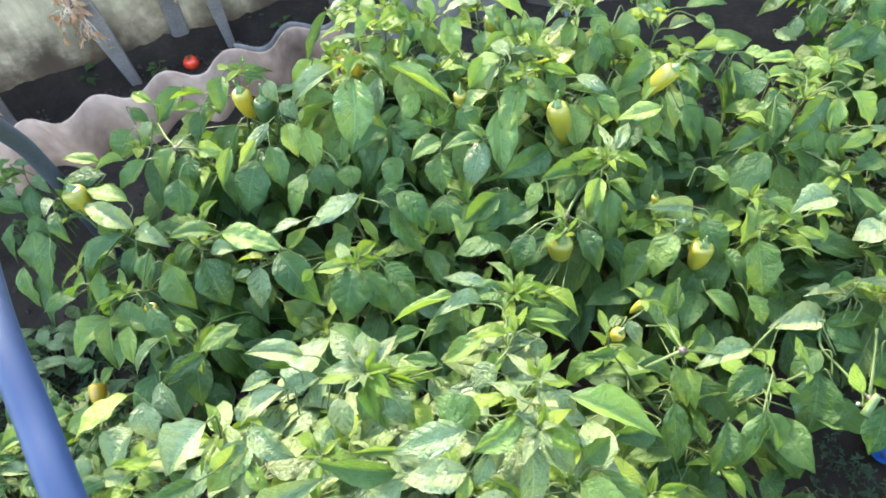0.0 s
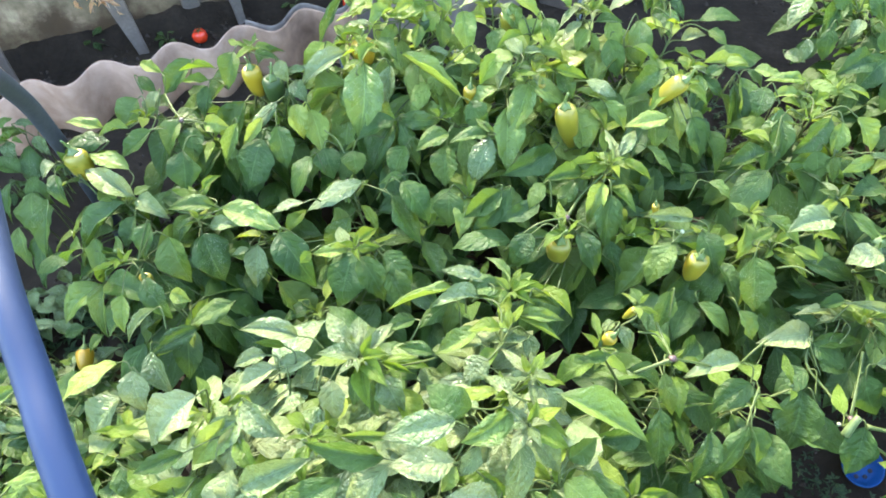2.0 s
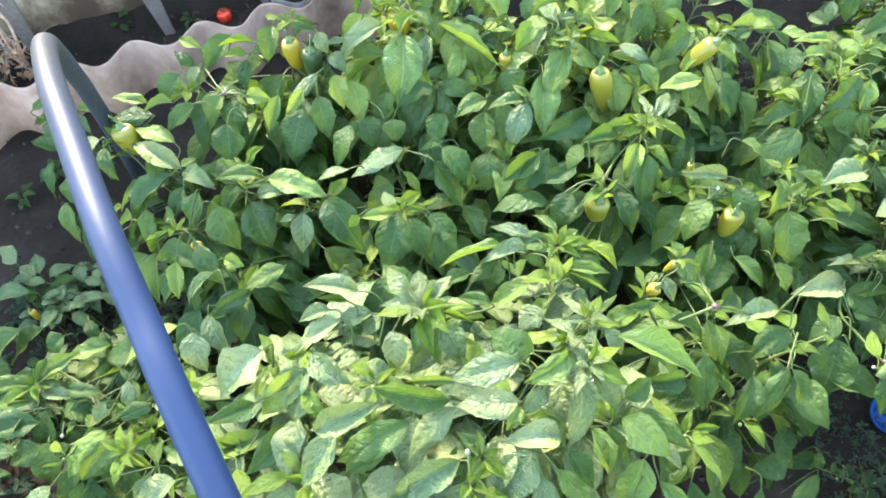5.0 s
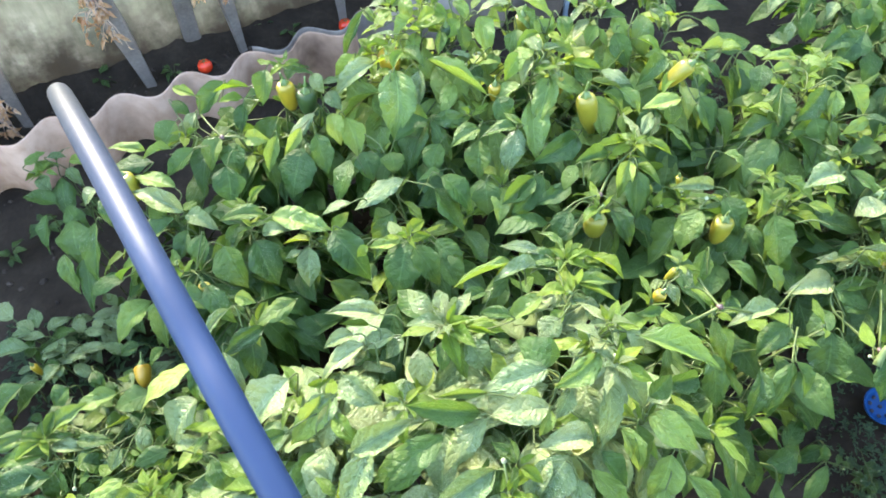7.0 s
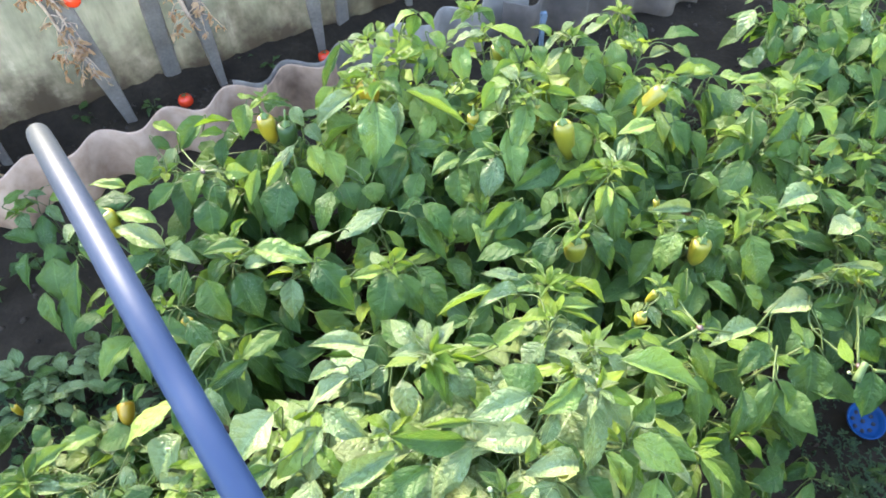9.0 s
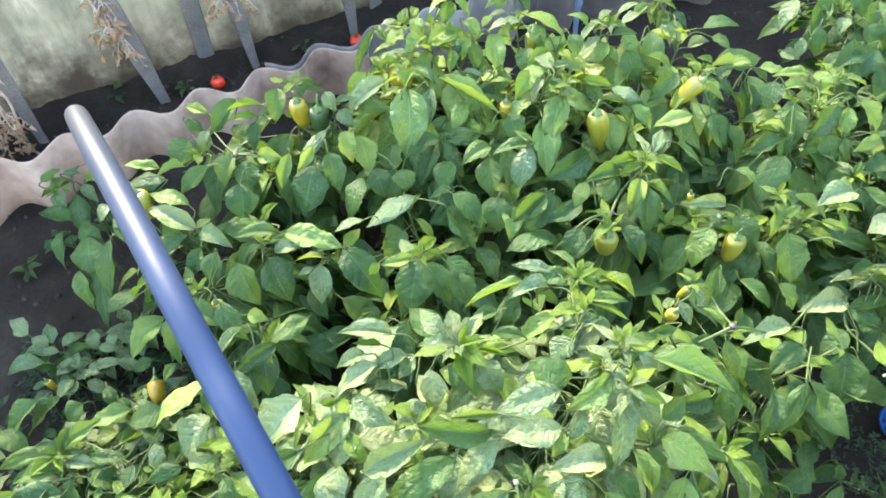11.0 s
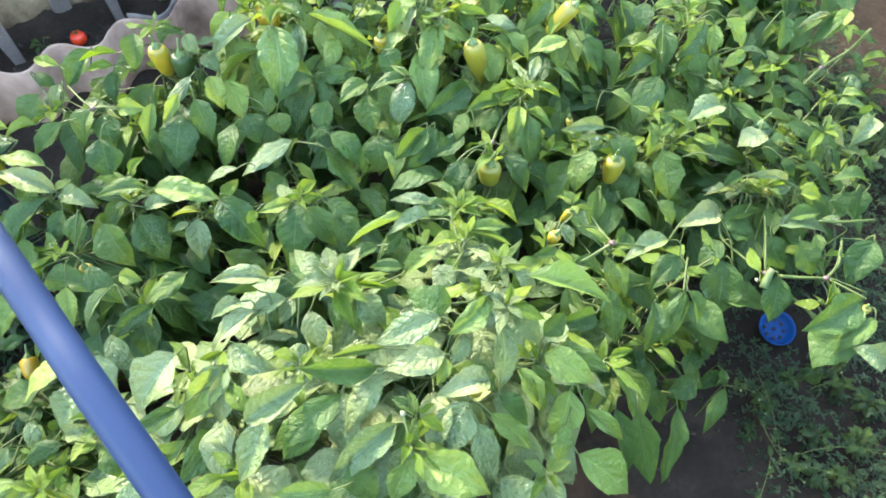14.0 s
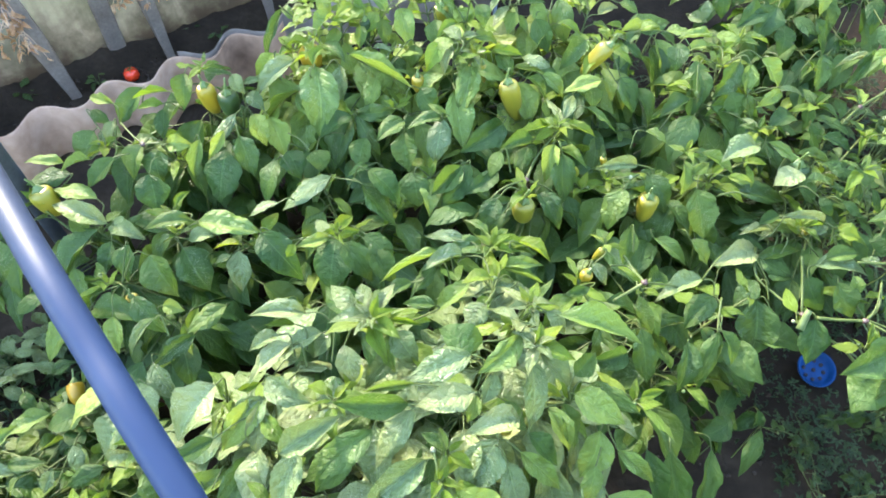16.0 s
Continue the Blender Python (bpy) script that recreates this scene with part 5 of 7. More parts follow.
leaf_at(p_left, (-0.480, 0.595, 0.355), (-0.439, 0.537, 0.301), 0.047, 2)
p_edge = pepper_plant((-0.42, 1.2), [(-0.389, 1.274, 0.522), (-0.604, 1.148, 0.446), (-0.3, 1.15, 0.45), (-0.45, 1.1, 0.43)], 
    "green pepper plant bearing a yellow pepper beside the edging", seed=15)
leaf_at(p_edge, (-0.646, 1.171, 0.426), (-0.690, 1.129, 0.378), 0.077, 0)
leaf_at(p_edge, (-0.616, 1.180, 0.417), (-0.631, 1.153, 0.386), 0.051, 2)
leaf_at(p_edge, (-0.586, 1.071, 0.431), (-0.653, 1.032, 0.386), 0.048, 0)
leaf_at(p_edge, (-0.641, 1.083, 0.423), (-0.705, 1.064, 0.413), 0.025, 3)
leaf_at(p_edge, (-0.528, 1.100, 0.434), (-0.559, 1.050, 0.377), 0.054, 0)
leaf_at(p_edge, (-0.502, 1.086, 0.430), (-0.499, 1.036, 0.373), 0.061, 0)
leaf_at(p_edge, (-0.477, 1.089, 0.437), (-0.418, 1.082, 0.434), 0.040, 3)
leaf_at(p_edge, (-0.512, 1.024, 0.419), (-0.511, 0.968, 0.355), 0.078, 4)
leaf_at(p_edge, (-0.399, 1.073, 0.456), (-0.423, 1.020, 0.395), 0.034, 3)
leaf_at(p_edge, (-0.344, 1.078, 0.469), (-0.386, 1.040, 0.426), 0.028, 3)
leaf_at(p_edge, (-0.345, 1.047, 0.440), (-0.375, 0.973, 0.356), 0.094, 4)
leaf_at(p_edge, (-0.313, 1.063, 0.463), (-0.292, 1.004, 0.396), 0.053, 0)
leaf_at(p_edge, (-0.221, 1.210, 0.557), (-0.266, 1.181, 0.524), 0.034, 1)
leaf_at(p_edge, (-0.285, 1.147, 0.508), (-0.255, 1.119, 0.476), 0.039, 2)
leaf_at(p_edge, (-0.280, 1.109, 0.479), (-0.261, 1.061, 0.425), 0.046, 3)
leaf_at(p_edge, (-0.247, 1.104, 0.471), (-0.225, 1.044, 0.403), 0.054, 3)
leaf_at(p_edge, (-0.542, 1.271, 0.454), (-0.610, 1.224, 0.392), 0.056, 0)
leaf_at(p_edge, (-0.472, 1.219, 0.476), (-0.562, 1.228, 0.457), 0.022, 1)
leaf_at(p_edge, (-0.484, 1.193, 0.465), (-0.546, 1.199, 0.452), 0.027, 1)
leaf_at(p_edge, (-0.610, 1.246, 0.437), (-0.673, 1.291, 0.429), 0.029, 3)
leaf_at(p_edge, (-0.665, 1.242, 0.427), (-0.626, 1.221, 0.399), 0.029, 0)
leaf_at(p_edge, (-0.600, 1.184, 0.438), (-0.625, 1.156, 0.405), 0.028, 2)
leaf_at(p_edge, (-0.486, 1.185, 0.456), (-0.495, 1.137, 0.405), 0.039, 0)
leaf_at(p_edge, (-0.429, 1.240, 0.505), (-0.443, 1.184, 0.445), 0.046, 0)
leaf_at(p_edge, (-0.317, 1.115, 0.480), (-0.387, 1.060, 0.417), 0.034, 2)
p_mid = pepper_plant((-0.1, 0.85), [(-0.086, 0.823, 0.437), (-0.13, 0.945, 0.445), (0.02, 0.9, 0.40), (-0.2, 0.75, 0.3), (0.12, 0.8, 0.35)], 
    GREEN, seed=16)
leaf_at(p_mid, (-0.136, 0.772, 0.445), (-0.203, 0.760, 0.439), 0.028, 3)
leaf_at(p_mid, (-0.201, 0.762, 0.445), (-0.222, 0.747, 0.428), 0.020, 1)
leaf_at(p_mid, (-0.123, 0.763, 0.445), (-0.147, 0.695, 0.368), 0.091, 4)
leaf_at(p_mid, (-0.110, 0.755, 0.443), (-0.064, 0.699, 0.380), 0.050, 4)
leaf_at(p_mid, (-0.067, 0.768, 0.444), (-0.015, 0.729, 0.399), 0.050, 0)
leaf_at(p_mid, (-0.115, 0.765, 0.446), (-0.074, 0.776, 0.448), 0.020, 1)
leaf_at(p_mid, (-0.270, 0.813, 0.431), (-0.201, 0.743, 0.351), 0.068, 4)
leaf_at(p_mid, (-0.055, 0.740, 0.425), (-0.019, 0.694, 0.373), 0.054, 4)
leaf_at(p_mid, (-0.126, 0.938, 0.439), (-0.232, 0.881, 0.411), 0.059, 2)
leaf_at(p_mid, (-0.062, 0.891, 0.454), (-0.004, 0.827, 0.382), 0.064, 0)
leaf_at(p_mid, (-0.047, 0.911, 0.470), (0.010, 0.860, 0.412), 0.069, 4)
leaf_at(p_mid, (-0.238, 1.003, 0.438), (-0.272, 0.941, 0.369), 0.057, 0)
leaf_at(p_mid, (-0.236, 0.884, 0.434), (-0.296, 0.864, 0.424), 0.028, 2)
leaf_at(p_mid, (-0.133, 0.770, 0.446), (-0.159, 0.824, 0.440), 0.029, 2)
leaf_at(p_mid, (-0.123, 0.785, 0.444), (-0.086, 0.823, 0.439), 0.027, 1)
p_tall = pepper_plant((-0.12, 1.2), [(-0.128, 1.121, 0.605), (-0.061, 1.064, 0.482), (-0.05, 1.33, 0.64), (0.03, 1.28, 0.60), (-0.17, 1.28, 0.55), (-0.20, 1.18, 0.56), (0.05, 1.17, 0.58), (-0.10, 1.36, 0.62)], 
    "tall pepper plant with young top leaves and sun-tinted leaf colour", seed=17, lush=13, meshes=SUN_TINT)
leaf_at(p_tall, (-0.128, 1.340, 0.590), (-0.123, 1.390, 0.600), 0.019, 3)
leaf_at(p_tall, (-0.146, 1.331, 0.583), (-0.181, 1.325, 0.580), 0.030, 2)
leaf_at(p_tall, (-0.154, 1.286, 0.573), (-0.207, 1.268, 0.564), 0.019, 3)
leaf_at(p_tall, (-0.025, 1.329, 0.653), (-0.075, 1.298, 0.637), 0.034, 3)
leaf_at(p_tall, (-0.022, 1.327, 0.650), (-0.042, 1.294, 0.612), 0.040, 1)
leaf_at(p_tall, (-0.015, 1.330, 0.655), (0.016, 1.301, 0.622), 0.030, 1)
leaf_at(p_tall, (-0.017, 1.277, 0.606), (-0.077, 1.246, 0.590), 0.053, 3)
leaf_at(p_tall, (0.014, 1.268, 0.595), (-0.022, 1.239, 0.562), 0.040, 1)
leaf_at(p_tall, (0.019, 1.258, 0.586), (0.022, 1.215, 0.537), 0.040, 0)
leaf_at(p_tall, (-0.213, 1.020, 0.445), (-0.192, 0.978, 0.397), 0.057, 4)
leaf_at(p_tall, (-0.069, 1.064, 0.488), (-0.142, 1.023, 0.467), 0.049, 4)
leaf_at(p_tall, (-0.152, 1.008, 0.451), (-0.145, 0.977, 0.415), 0.049, 0)
leaf_at(p_tall, (-0.131, 1.138, 0.565), (-0.143, 1.039, 0.453), 0.092, 3)
leaf_at(p_tall, (-0.060, 1.191, 0.548), (0.076, 1.103, 0.504), 0.044, 3)
leaf_at(p_tall, (-0.023, 1.180, 0.527), (0.022, 1.128, 0.469), 0.039, 3)
leaf_at(p_tall, (0.022, 1.175, 0.518), (0.055, 1.116, 0.451), 0.036, 3)
leaf_at(p_tall, (-0.193, 1.248, 0.548), (-0.136, 1.249, 0.548), 0.020, 1)
leaf_at(p_tall, (-0.114, 1.219, 0.559), (-0.068, 1.178, 0.538), 0.047, 0)
leaf_at(p_tall, (0.090, 1.216, 0.538), (0.072, 1.184, 0.502), 0.037, 0)
leaf_at(p_tall, (0.038, 1.202, 0.525), (0.051, 1.169, 0.486), 0.039, 0)
leaf_at(p_tall, (-0.006, 1.212, 0.544), (0.045, 1.199, 0.538), 0.021, 2)
leaf_at(p_tall, (-0.207, 1.400, 0.541), (-0.167, 1.378, 0.514), 0.030, 3)
leaf_at(p_tall, (-0.104, 1.219, 0.555), (-0.079, 1.279, 0.559), 0.034, 3)
leaf_at(p_tall, (-0.026, 1.249, 0.581), (-0.035, 1.213, 0.543), 0.030, 3)
leaf_at(p_tall, (0.064, 1.275, 0.595), (0.079, 1.212, 0.529), 0.051, 3)
leaf_at(p_tall, (0.004, 1.309, 0.614), (0.040, 1.277, 0.580), 0.033, 3)
p_back = pepper_plant((0.2, 1.15), [(0.175, 1.128, 0.602), (0.097, 0.945, 0.443), (0.28, 1.12, 0.52), (0.14, 1.32, 0.62), (0.22, 1.24, 0.61), (0.04, 1.08, 0.53)], 
    "tall pepper plant with a long yellow pepper", seed=18, lush=13, meshes=SUN_TINT)
leaf_at(p_back, (0.140, 1.447, 0.584), (0.174, 1.415, 0.548), 0.032, 0)
leaf_at(p_back, (0.134, 1.453, 0.589), (0.088, 1.440, 0.582), 0.023, 3)
leaf_at(p_back, (0.114, 1.460, 0.579), (0.062, 1.426, 0.561), 0.027, 3)
leaf_at(p_back, (0.108, 1.356, 0.593), (0.057, 1.343, 0.587), 0.028, 2)
leaf_at(p_back, (0.109, 1.294, 0.612), (0.053, 1.273, 0.601), 0.034, 2)
leaf_at(p_back, (0.128, 1.292, 0.615), (0.084, 1.287, 0.612), 0.027, 2)
leaf_at(p_back, (0.145, 1.313, 0.615), (0.233, 1.248, 0.581), 0.054, 1)
leaf_at(p_back, (0.141, 1.280, 0.607), (0.182, 1.242, 0.563), 0.047, 3)
leaf_at(p_back, (0.185, 1.252, 0.596), (0.203, 1.213, 0.552), 0.053, 3)
leaf_at(p_back, (0.141, 1.237, 0.584), (0.140, 1.198, 0.540), 0.053, 0)
leaf_at(p_back, (0.225, 1.204, 0.633), (0.236, 1.172, 0.596), 0.041, 0)
leaf_at(p_back, (-0.068, 1.075, 0.475), (-0.120, 0.999, 0.389), 0.057, 0)
leaf_at(p_back, (-0.044, 1.014, 0.464), (-0.065, 0.971, 0.416), 0.056, 0)
leaf_at(p_back, (-0.054, 1.067, 0.484), (0.028, 1.067, 0.484), 0.042, 0)
leaf_at(p_back, (-0.058, 1.065, 0.483), (-0.015, 1.006, 0.415), 0.035, 0)
leaf_at(p_back, (0.041, 1.031, 0.486), (-0.023, 0.994, 0.467), 0.049, 0)
leaf_at(p_back, (0.038, 1.012, 0.470), (0.039, 0.955, 0.405), 0.061, 0)
leaf_at(p_back, (0.119, 1.020, 0.493), (0.041, 1.002, 0.484), 0.036, 0)
leaf_at(p_back, (0.123, 1.016, 0.492), (0.095, 0.954, 0.421), 0.056, 2)
leaf_at(p_back, (0.130, 1.023, 0.500), (0.094, 1.054, 0.506), 0.017, 3)
leaf_at(p_back, (0.046, 0.922, 0.435), (0.049, 0.875, 0.381), 0.064, 4)
leaf_at(p_back, (0.148, 0.916, 0.448), (0.076, 0.880, 0.406), 0.054, 4)
leaf_at(p_back, (-0.047, 0.966, 0.430), (-0.096, 0.947, 0.420), 0.024, 3)
leaf_at(p_back, (0.141, 1.139, 0.591), (0.100, 1.102, 0.550), 0.044, 1)
leaf_at(p_back, (0.159, 1.127, 0.583), (0.137, 1.092, 0.543), 0.030, 2)
leaf_at(p_back, (0.084, 1.085, 0.522), (0.122, 1.050, 0.482), 0.057, 4)
leaf_at(p_back, (0.200, 1.110, 0.548), (0.165, 1.040, 0.469), 0.065, 3)
leaf_at(p_back, (0.251, 1.146, 0.558), (0.318, 1.128, 0.549), 0.028, 1)
leaf_at(p_back, (0.256, 1.138, 0.553), (0.291, 1.104, 0.514), 0.042, 0)
leaf_at(p_back, (0.289, 1.095, 0.502), (0.316, 1.028, 0.426), 0.071, 3)
leaf_at(p_back, (0.315, 1.132, 0.541), (0.377, 1.103, 0.526), 0.035, 2)
leaf_at(p_back, (0.296, 1.125, 0.522), (0.371, 1.100, 0.510), 0.028, 3)
leaf_at(p_back, (0.318, 1.098, 0.513), (0.359, 1.057, 0.467), 0.033, 3)
leaf_at(p_back, (0.352, 1.096, 0.518), (0.397, 1.058, 0.476), 0.036, 3)
leaf_at(p_back, (0.253, 1.011, 0.465), (0.147, 0.962, 0.440), 0.057, 4)
leaf_at(p_back, (0.222, 0.900, 0.435), (0.139, 0.863, 0.416), 0.043, 4)
leaf_at(p_back, (0.165, 0.916, 0.449), (0.094, 0.863, 0.388), 0.059, 4)
leaf_at(p_back, (0.164, 1.134, 0.595), (0.109, 1.141, 0.583), 0.030, 3)
leaf_at(p_back, (0.181, 1.143, 0.595), (0.148, 1.189, 0.589), 0.030, 2)
leaf_at(p_back, (0.187, 1.160, 0.585), (0.229, 1.171, 0.580), 0.024, 2)
p_row = pepper_plant((0.33, 0.95), [(0.35, 0.95, 0.5), (0.278, 0.826, 0.49), (0.372, 1.093, 0.501), (0.4, 0.85, 0.46)], 
    GREEN, seed=19)
leaf_at(p_row, (0.463, 1.029, 0.543), (0.376, 1.010, 0.534), 0.040, 3)
leaf_at(p_row, (0.439, 1.027, 0.532), (0.443, 0.993, 0.493), 0.052, 0)
leaf_at(p_row, (0.420, 0.974, 0.520), (0.480, 0.935, 0.476), 0.044, 0)
leaf_at(p_row, (0.374, 0.950, 0.506), (0.429, 0.915, 0.489), 0.025, 1)
leaf_at(p_row, (0.341, 0.951, 0.502), (0.263, 0.941, 0.497), 0.026, 1)
leaf_at(p_row, (0.299, 0.929, 0.491), (0.223, 0.913, 0.483), 0.032, 4)
leaf_at(p_row, (0.335, 0.902, 0.496), (0.309, 0.851, 0.438), 0.039, 3)
leaf_at(p_row, (0.350, 0.883, 0.485), (0.347, 0.814, 0.406), 0.058, 0)
leaf_at(p_row, (0.287, 0.917, 0.484), (0.256, 0.878, 0.440), 0.036, 0)
leaf_at(p_row, (0.223, 0.895, 0.499), (0.198, 0.861, 0.460), 0.041, 4)
leaf_at(p_row, (0.286, 0.818, 0.447), (0.325, 0.764, 0.387), 0.046, 0)
leaf_at(p_row, (0.352, 0.825, 0.419), (0.373, 0.773, 0.361), 0.042, 4)
leaf_at(p_row, (0.200, 0.802, 0.464), (0.167, 0.763, 0.420), 0.049, 4)
leaf_at(p_row, (0.533, 0.912, 0.494), (0.572, 0.884, 0.480), 0.028, 3)
leaf_at(p_row, (0.364, 0.954, 0.506), (0.350, 1.044, 0.498), 0.029, 2)
leaf_at(p_row, (0.370, 0.957, 0.512), (0.405, 1.023, 0.515), 0.029, 2)
p_far = pepper_plant((0.48, 1.2), [(0.523, 1.157, 0.563), (0.579, 1.181, 0.46), (0.32, 1.33, 0.60), (0.42, 1.28, 0.58), (0.55, 1.36, 0.56)], 
    "pepper plant with a leaning yellow pepper near its top", seed=20, lush=12, meshes=SUN_TINT)
leaf_at(p_far, (0.312, 1.317, 0.588), (0.267, 1.281, 0.548), 0.032, 2)
leaf_at(p_far, (0.315, 1.285, 0.568), (0.274, 1.257, 0.536), 0.032, 2)
leaf_at(p_far, (0.329, 1.267, 0.563), (0.305, 1.236, 0.528), 0.037, 3)
leaf_at(p_far, (0.335, 1.263, 0.558), (0.355, 1.235, 0.527), 0.019, 3)
leaf_at(p_far, (0.341, 1.323, 0.609), (0.309, 1.304, 0.599), 0.025, 2)
leaf_at(p_far, (0.367, 1.319, 0.580), (0.322, 1.301, 0.571), 0.026, 2)
leaf_at(p_far, (0.441, 1.436, 0.554), (0.380, 1.403, 0.537), 0.035, 2)
leaf_at(p_far, (0.437, 1.391, 0.552), (0.379, 1.358, 0.535), 0.037, 2)
leaf_at(p_far, (0.486, 1.476, 0.522), (0.441, 1.451, 0.494), 0.031, 3)
leaf_at(p_far, (0.502, 1.486, 0.515), (0.491, 1.453, 0.477), 0.040, 0)
leaf_at(p_far, (0.513, 1.478, 0.524), (0.553, 1.454, 0.511), 0.028, 3)
leaf_at(p_far, (0.510, 1.485, 0.524), (0.479, 1.508, 0.529), 0.019, 3)
leaf_at(p_far, (0.534, 1.445, 0.506), (0.576, 1.420, 0.477), 0.047, 0)
leaf_at(p_far, (0.533, 1.419, 0.511), (0.543, 1.375, 0.460), 0.051, 3)
leaf_at(p_far, (0.486, 1.378, 0.524), (0.512, 1.343, 0.484), 0.024, 2)
leaf_at(p_far, (0.372, 1.254, 0.550), (0.396, 1.201, 0.490), 0.053, 0)
leaf_at(p_far, (0.441, 1.316, 0.553), (0.450, 1.248, 0.475), 0.058, 0)
leaf_at(p_far, (0.368, 1.283, 0.573), (0.399, 1.254, 0.541), 0.042, 3)
leaf_at(p_far, (0.341, 1.273, 0.578), (0.397, 1.272, 0.578), 0.028, 0)
leaf_at(p_far, (0.594, 1.374, 0.514), (0.685, 1.374, 0.514), 0.039, 0)
leaf_at(p_far, (0.608, 1.344, 0.509), (0.648, 1.315, 0.495), 0.041, 0)
leaf_at(p_far, (0.558, 1.347, 0.480), (0.616, 1.364, 0.483), 0.031, 2)
leaf_at(p_far, (0.630, 1.245, 0.495), (0.682, 1.249, 0.498), 0.031, 1)
leaf_at(p_far, (0.589, 1.215, 0.493), (0.544, 1.231, 0.501), 0.026, 2)
leaf_at(p_far, (0.568, 1.214, 0.495), (0.555, 1.161, 0.435), 0.038, 3)
leaf_at(p_far, (0.669, 1.220, 0.503), (0.704, 1.196, 0.476), 0.037, 0)
leaf_at(p_far, (0.475, 1.185, 0.530), (0.406, 1.144, 0.484), 0.043, 0)
leaf_at(p_far, (0.480, 1.176, 0.524), (0.460, 1.150, 0.495), 0.022, 3)
leaf_at(p_far, (0.581, 1.208, 0.487), (0.623, 1.183, 0.458), 0.040, 0)
leaf_at(p_far, (0.620, 1.194, 0.462), (0.639, 1.124, 0.383), 0.049, 3)
leaf_at(p_far, (0.655, 1.215, 0.473), (0.682, 1.160, 0.411), 0.035, 3)
leaf_at(p_far, (0.518, 1.055, 0.522), (0.542, 1.001, 0.461), 0.052, 4)
leaf_at(p_far, (0.561, 1.061, 0.481), (0.586, 1.002, 0.413), 0.045, 4)
leaf_at(p_far, (0.594, 1.270, 0.481), (0.700, 1.277, 0.467), 0.036, 3)
leaf_at(p_far, (0.598, 1.282, 0.482), (0.568, 1.307, 0.477), 0.022, 1)
leaf_at(p_far, (0.531, 1.467, 0.506), (0.505, 1.428, 0.458), 0.038, 3)
p_bush = pepper_plant((0.76, 1.05), [(0.756, 1.06, 0.565), (0.68, 1.0, 0.55), (0.80, 1.0, 0.53)], 
    "pepper plant with a dense drooping crown", seed=21, lush=13)
leaf_at(p_bush, (0.775, 1.150, 0.523), (0.685, 1.159, 0.527), 0.034, 1)
leaf_at(p_bush, (0.736, 1.108, 0.538), (0.670, 1.098, 0.533), 0.030, 3)
leaf_at(p_bush, (0.768, 1.029, 0.552), (0.701, 0.983, 0.500), 0.057, 0)
leaf_at(p_bush, (0.791, 1.024, 0.548), (0.778, 0.979, 0.497), 0.041, 3)
leaf_at(p_bush, (0.824, 1.040, 0.547), (0.859, 0.995, 0.496), 0.050, 3)
leaf_at(p_bush, (0.684, 1.045, 0.531), (0.689, 0.986, 0.464), 0.040, 0)
leaf_at(p_bush, (0.671, 1.021, 0.499), (0.663, 0.974, 0.446), 0.036, 4)
leaf_at(p_bush, (0.742, 0.979, 0.516), (0.752, 0.940, 0.472), 0.048, 4)
leaf_at(p_bush, (0.770, 0.965, 0.517), (0.776, 0.930, 0.477), 0.032, 0)
leaf_at(p_bush, (0.839, 0.954, 0.524), (0.773, 0.928, 0.511), 0.030, 3)
leaf_at(p_bush, (0.829, 0.961, 0.524), (0.885, 0.942, 0.514), 0.019, 2)
leaf_at(p_bush, (0.925, 0.994, 0.576), (0.912, 0.946, 0.521), 0.042, 0)
leaf_at(p_bush, (0.852, 1.160, 0.514), (0.910, 1.150, 0.493), 0.035, 3)
leaf_at(p_bush, (0.855, 1.212, 0.490), (0.834, 1.255, 0.483), 0.027, 1)
p_open = pepper_plant((0.52, 0.85), [(0.54, 0.81, 0.48), (0.66, 0.82, 0.47), (0.45, 0.85, 0.48), (0.733, 0.836, 0.50)], 
    GREEN, seed=22)
leaf_at(p_open, (0.506, 0.708, 0.395), (0.569, 0.665, 0.346), 0.033, 3)
leaf_at(p_open, (0.573, 0.688, 0.404), (0.603, 0.651, 0.363), 0.043, 3)
leaf_at(p_open, (0.455, 0.791, 0.463), (0.416, 0.737, 0.401), 0.058, 0)
leaf_at(p_open, (0.496, 0.841, 0.473), (0.405, 0.842, 0.473), 0.031, 2)
leaf_at(p_open, (0.509, 0.814, 0.470), (0.540, 0.758, 0.407), 0.050, 0)
leaf_at(p_open, (0.700, 0.789, 0.548), (0.623, 0.765, 0.536), 0.053, 2)
leaf_at(p_open, (0.616, 0.824, 0.505), (0.672, 0.777, 0.481), 0.029, 3)
leaf_at(p_open, (0.587, 0.828, 0.483), (0.576, 0.780, 0.429), 0.036, 3)
leaf_at(p_open, (0.598, 0.794, 0.476), (0.638, 0.818, 0.481), 0.024, 3)
leaf_at(p_open, (0.594, 0.763, 0.468), (0.605, 0.694, 0.390), 0.069, 0)
leaf_at(p_open, (0.652, 0.765, 0.492), (0.699, 0.749, 0.484), 0.022, 3)
p_side = pepper_plant((0.85, 0.78), [(0.83, 0.806, 0.42, 4), (0.95, 0.72, 0.36, 4), (1.0, 0.9, 0.36, 5), (0.92, 1.02, 0.36, 5), (1.1, 0.8, 0.32, 5), (1.15, 1.0, 0.36, 5)], 
    "sprawling pepper plant among weeds", seed=23, size=0.085, meshes=DEEP_SHADE)
leaf_at(p_side, (1.065, 1.007, 0.561), (0.988, 0.960, 0.507), 0.035, 0)
leaf_at(p_side, (1.082, 0.998, 0.568), (1.033, 0.964, 0.529), 0.032, 3)
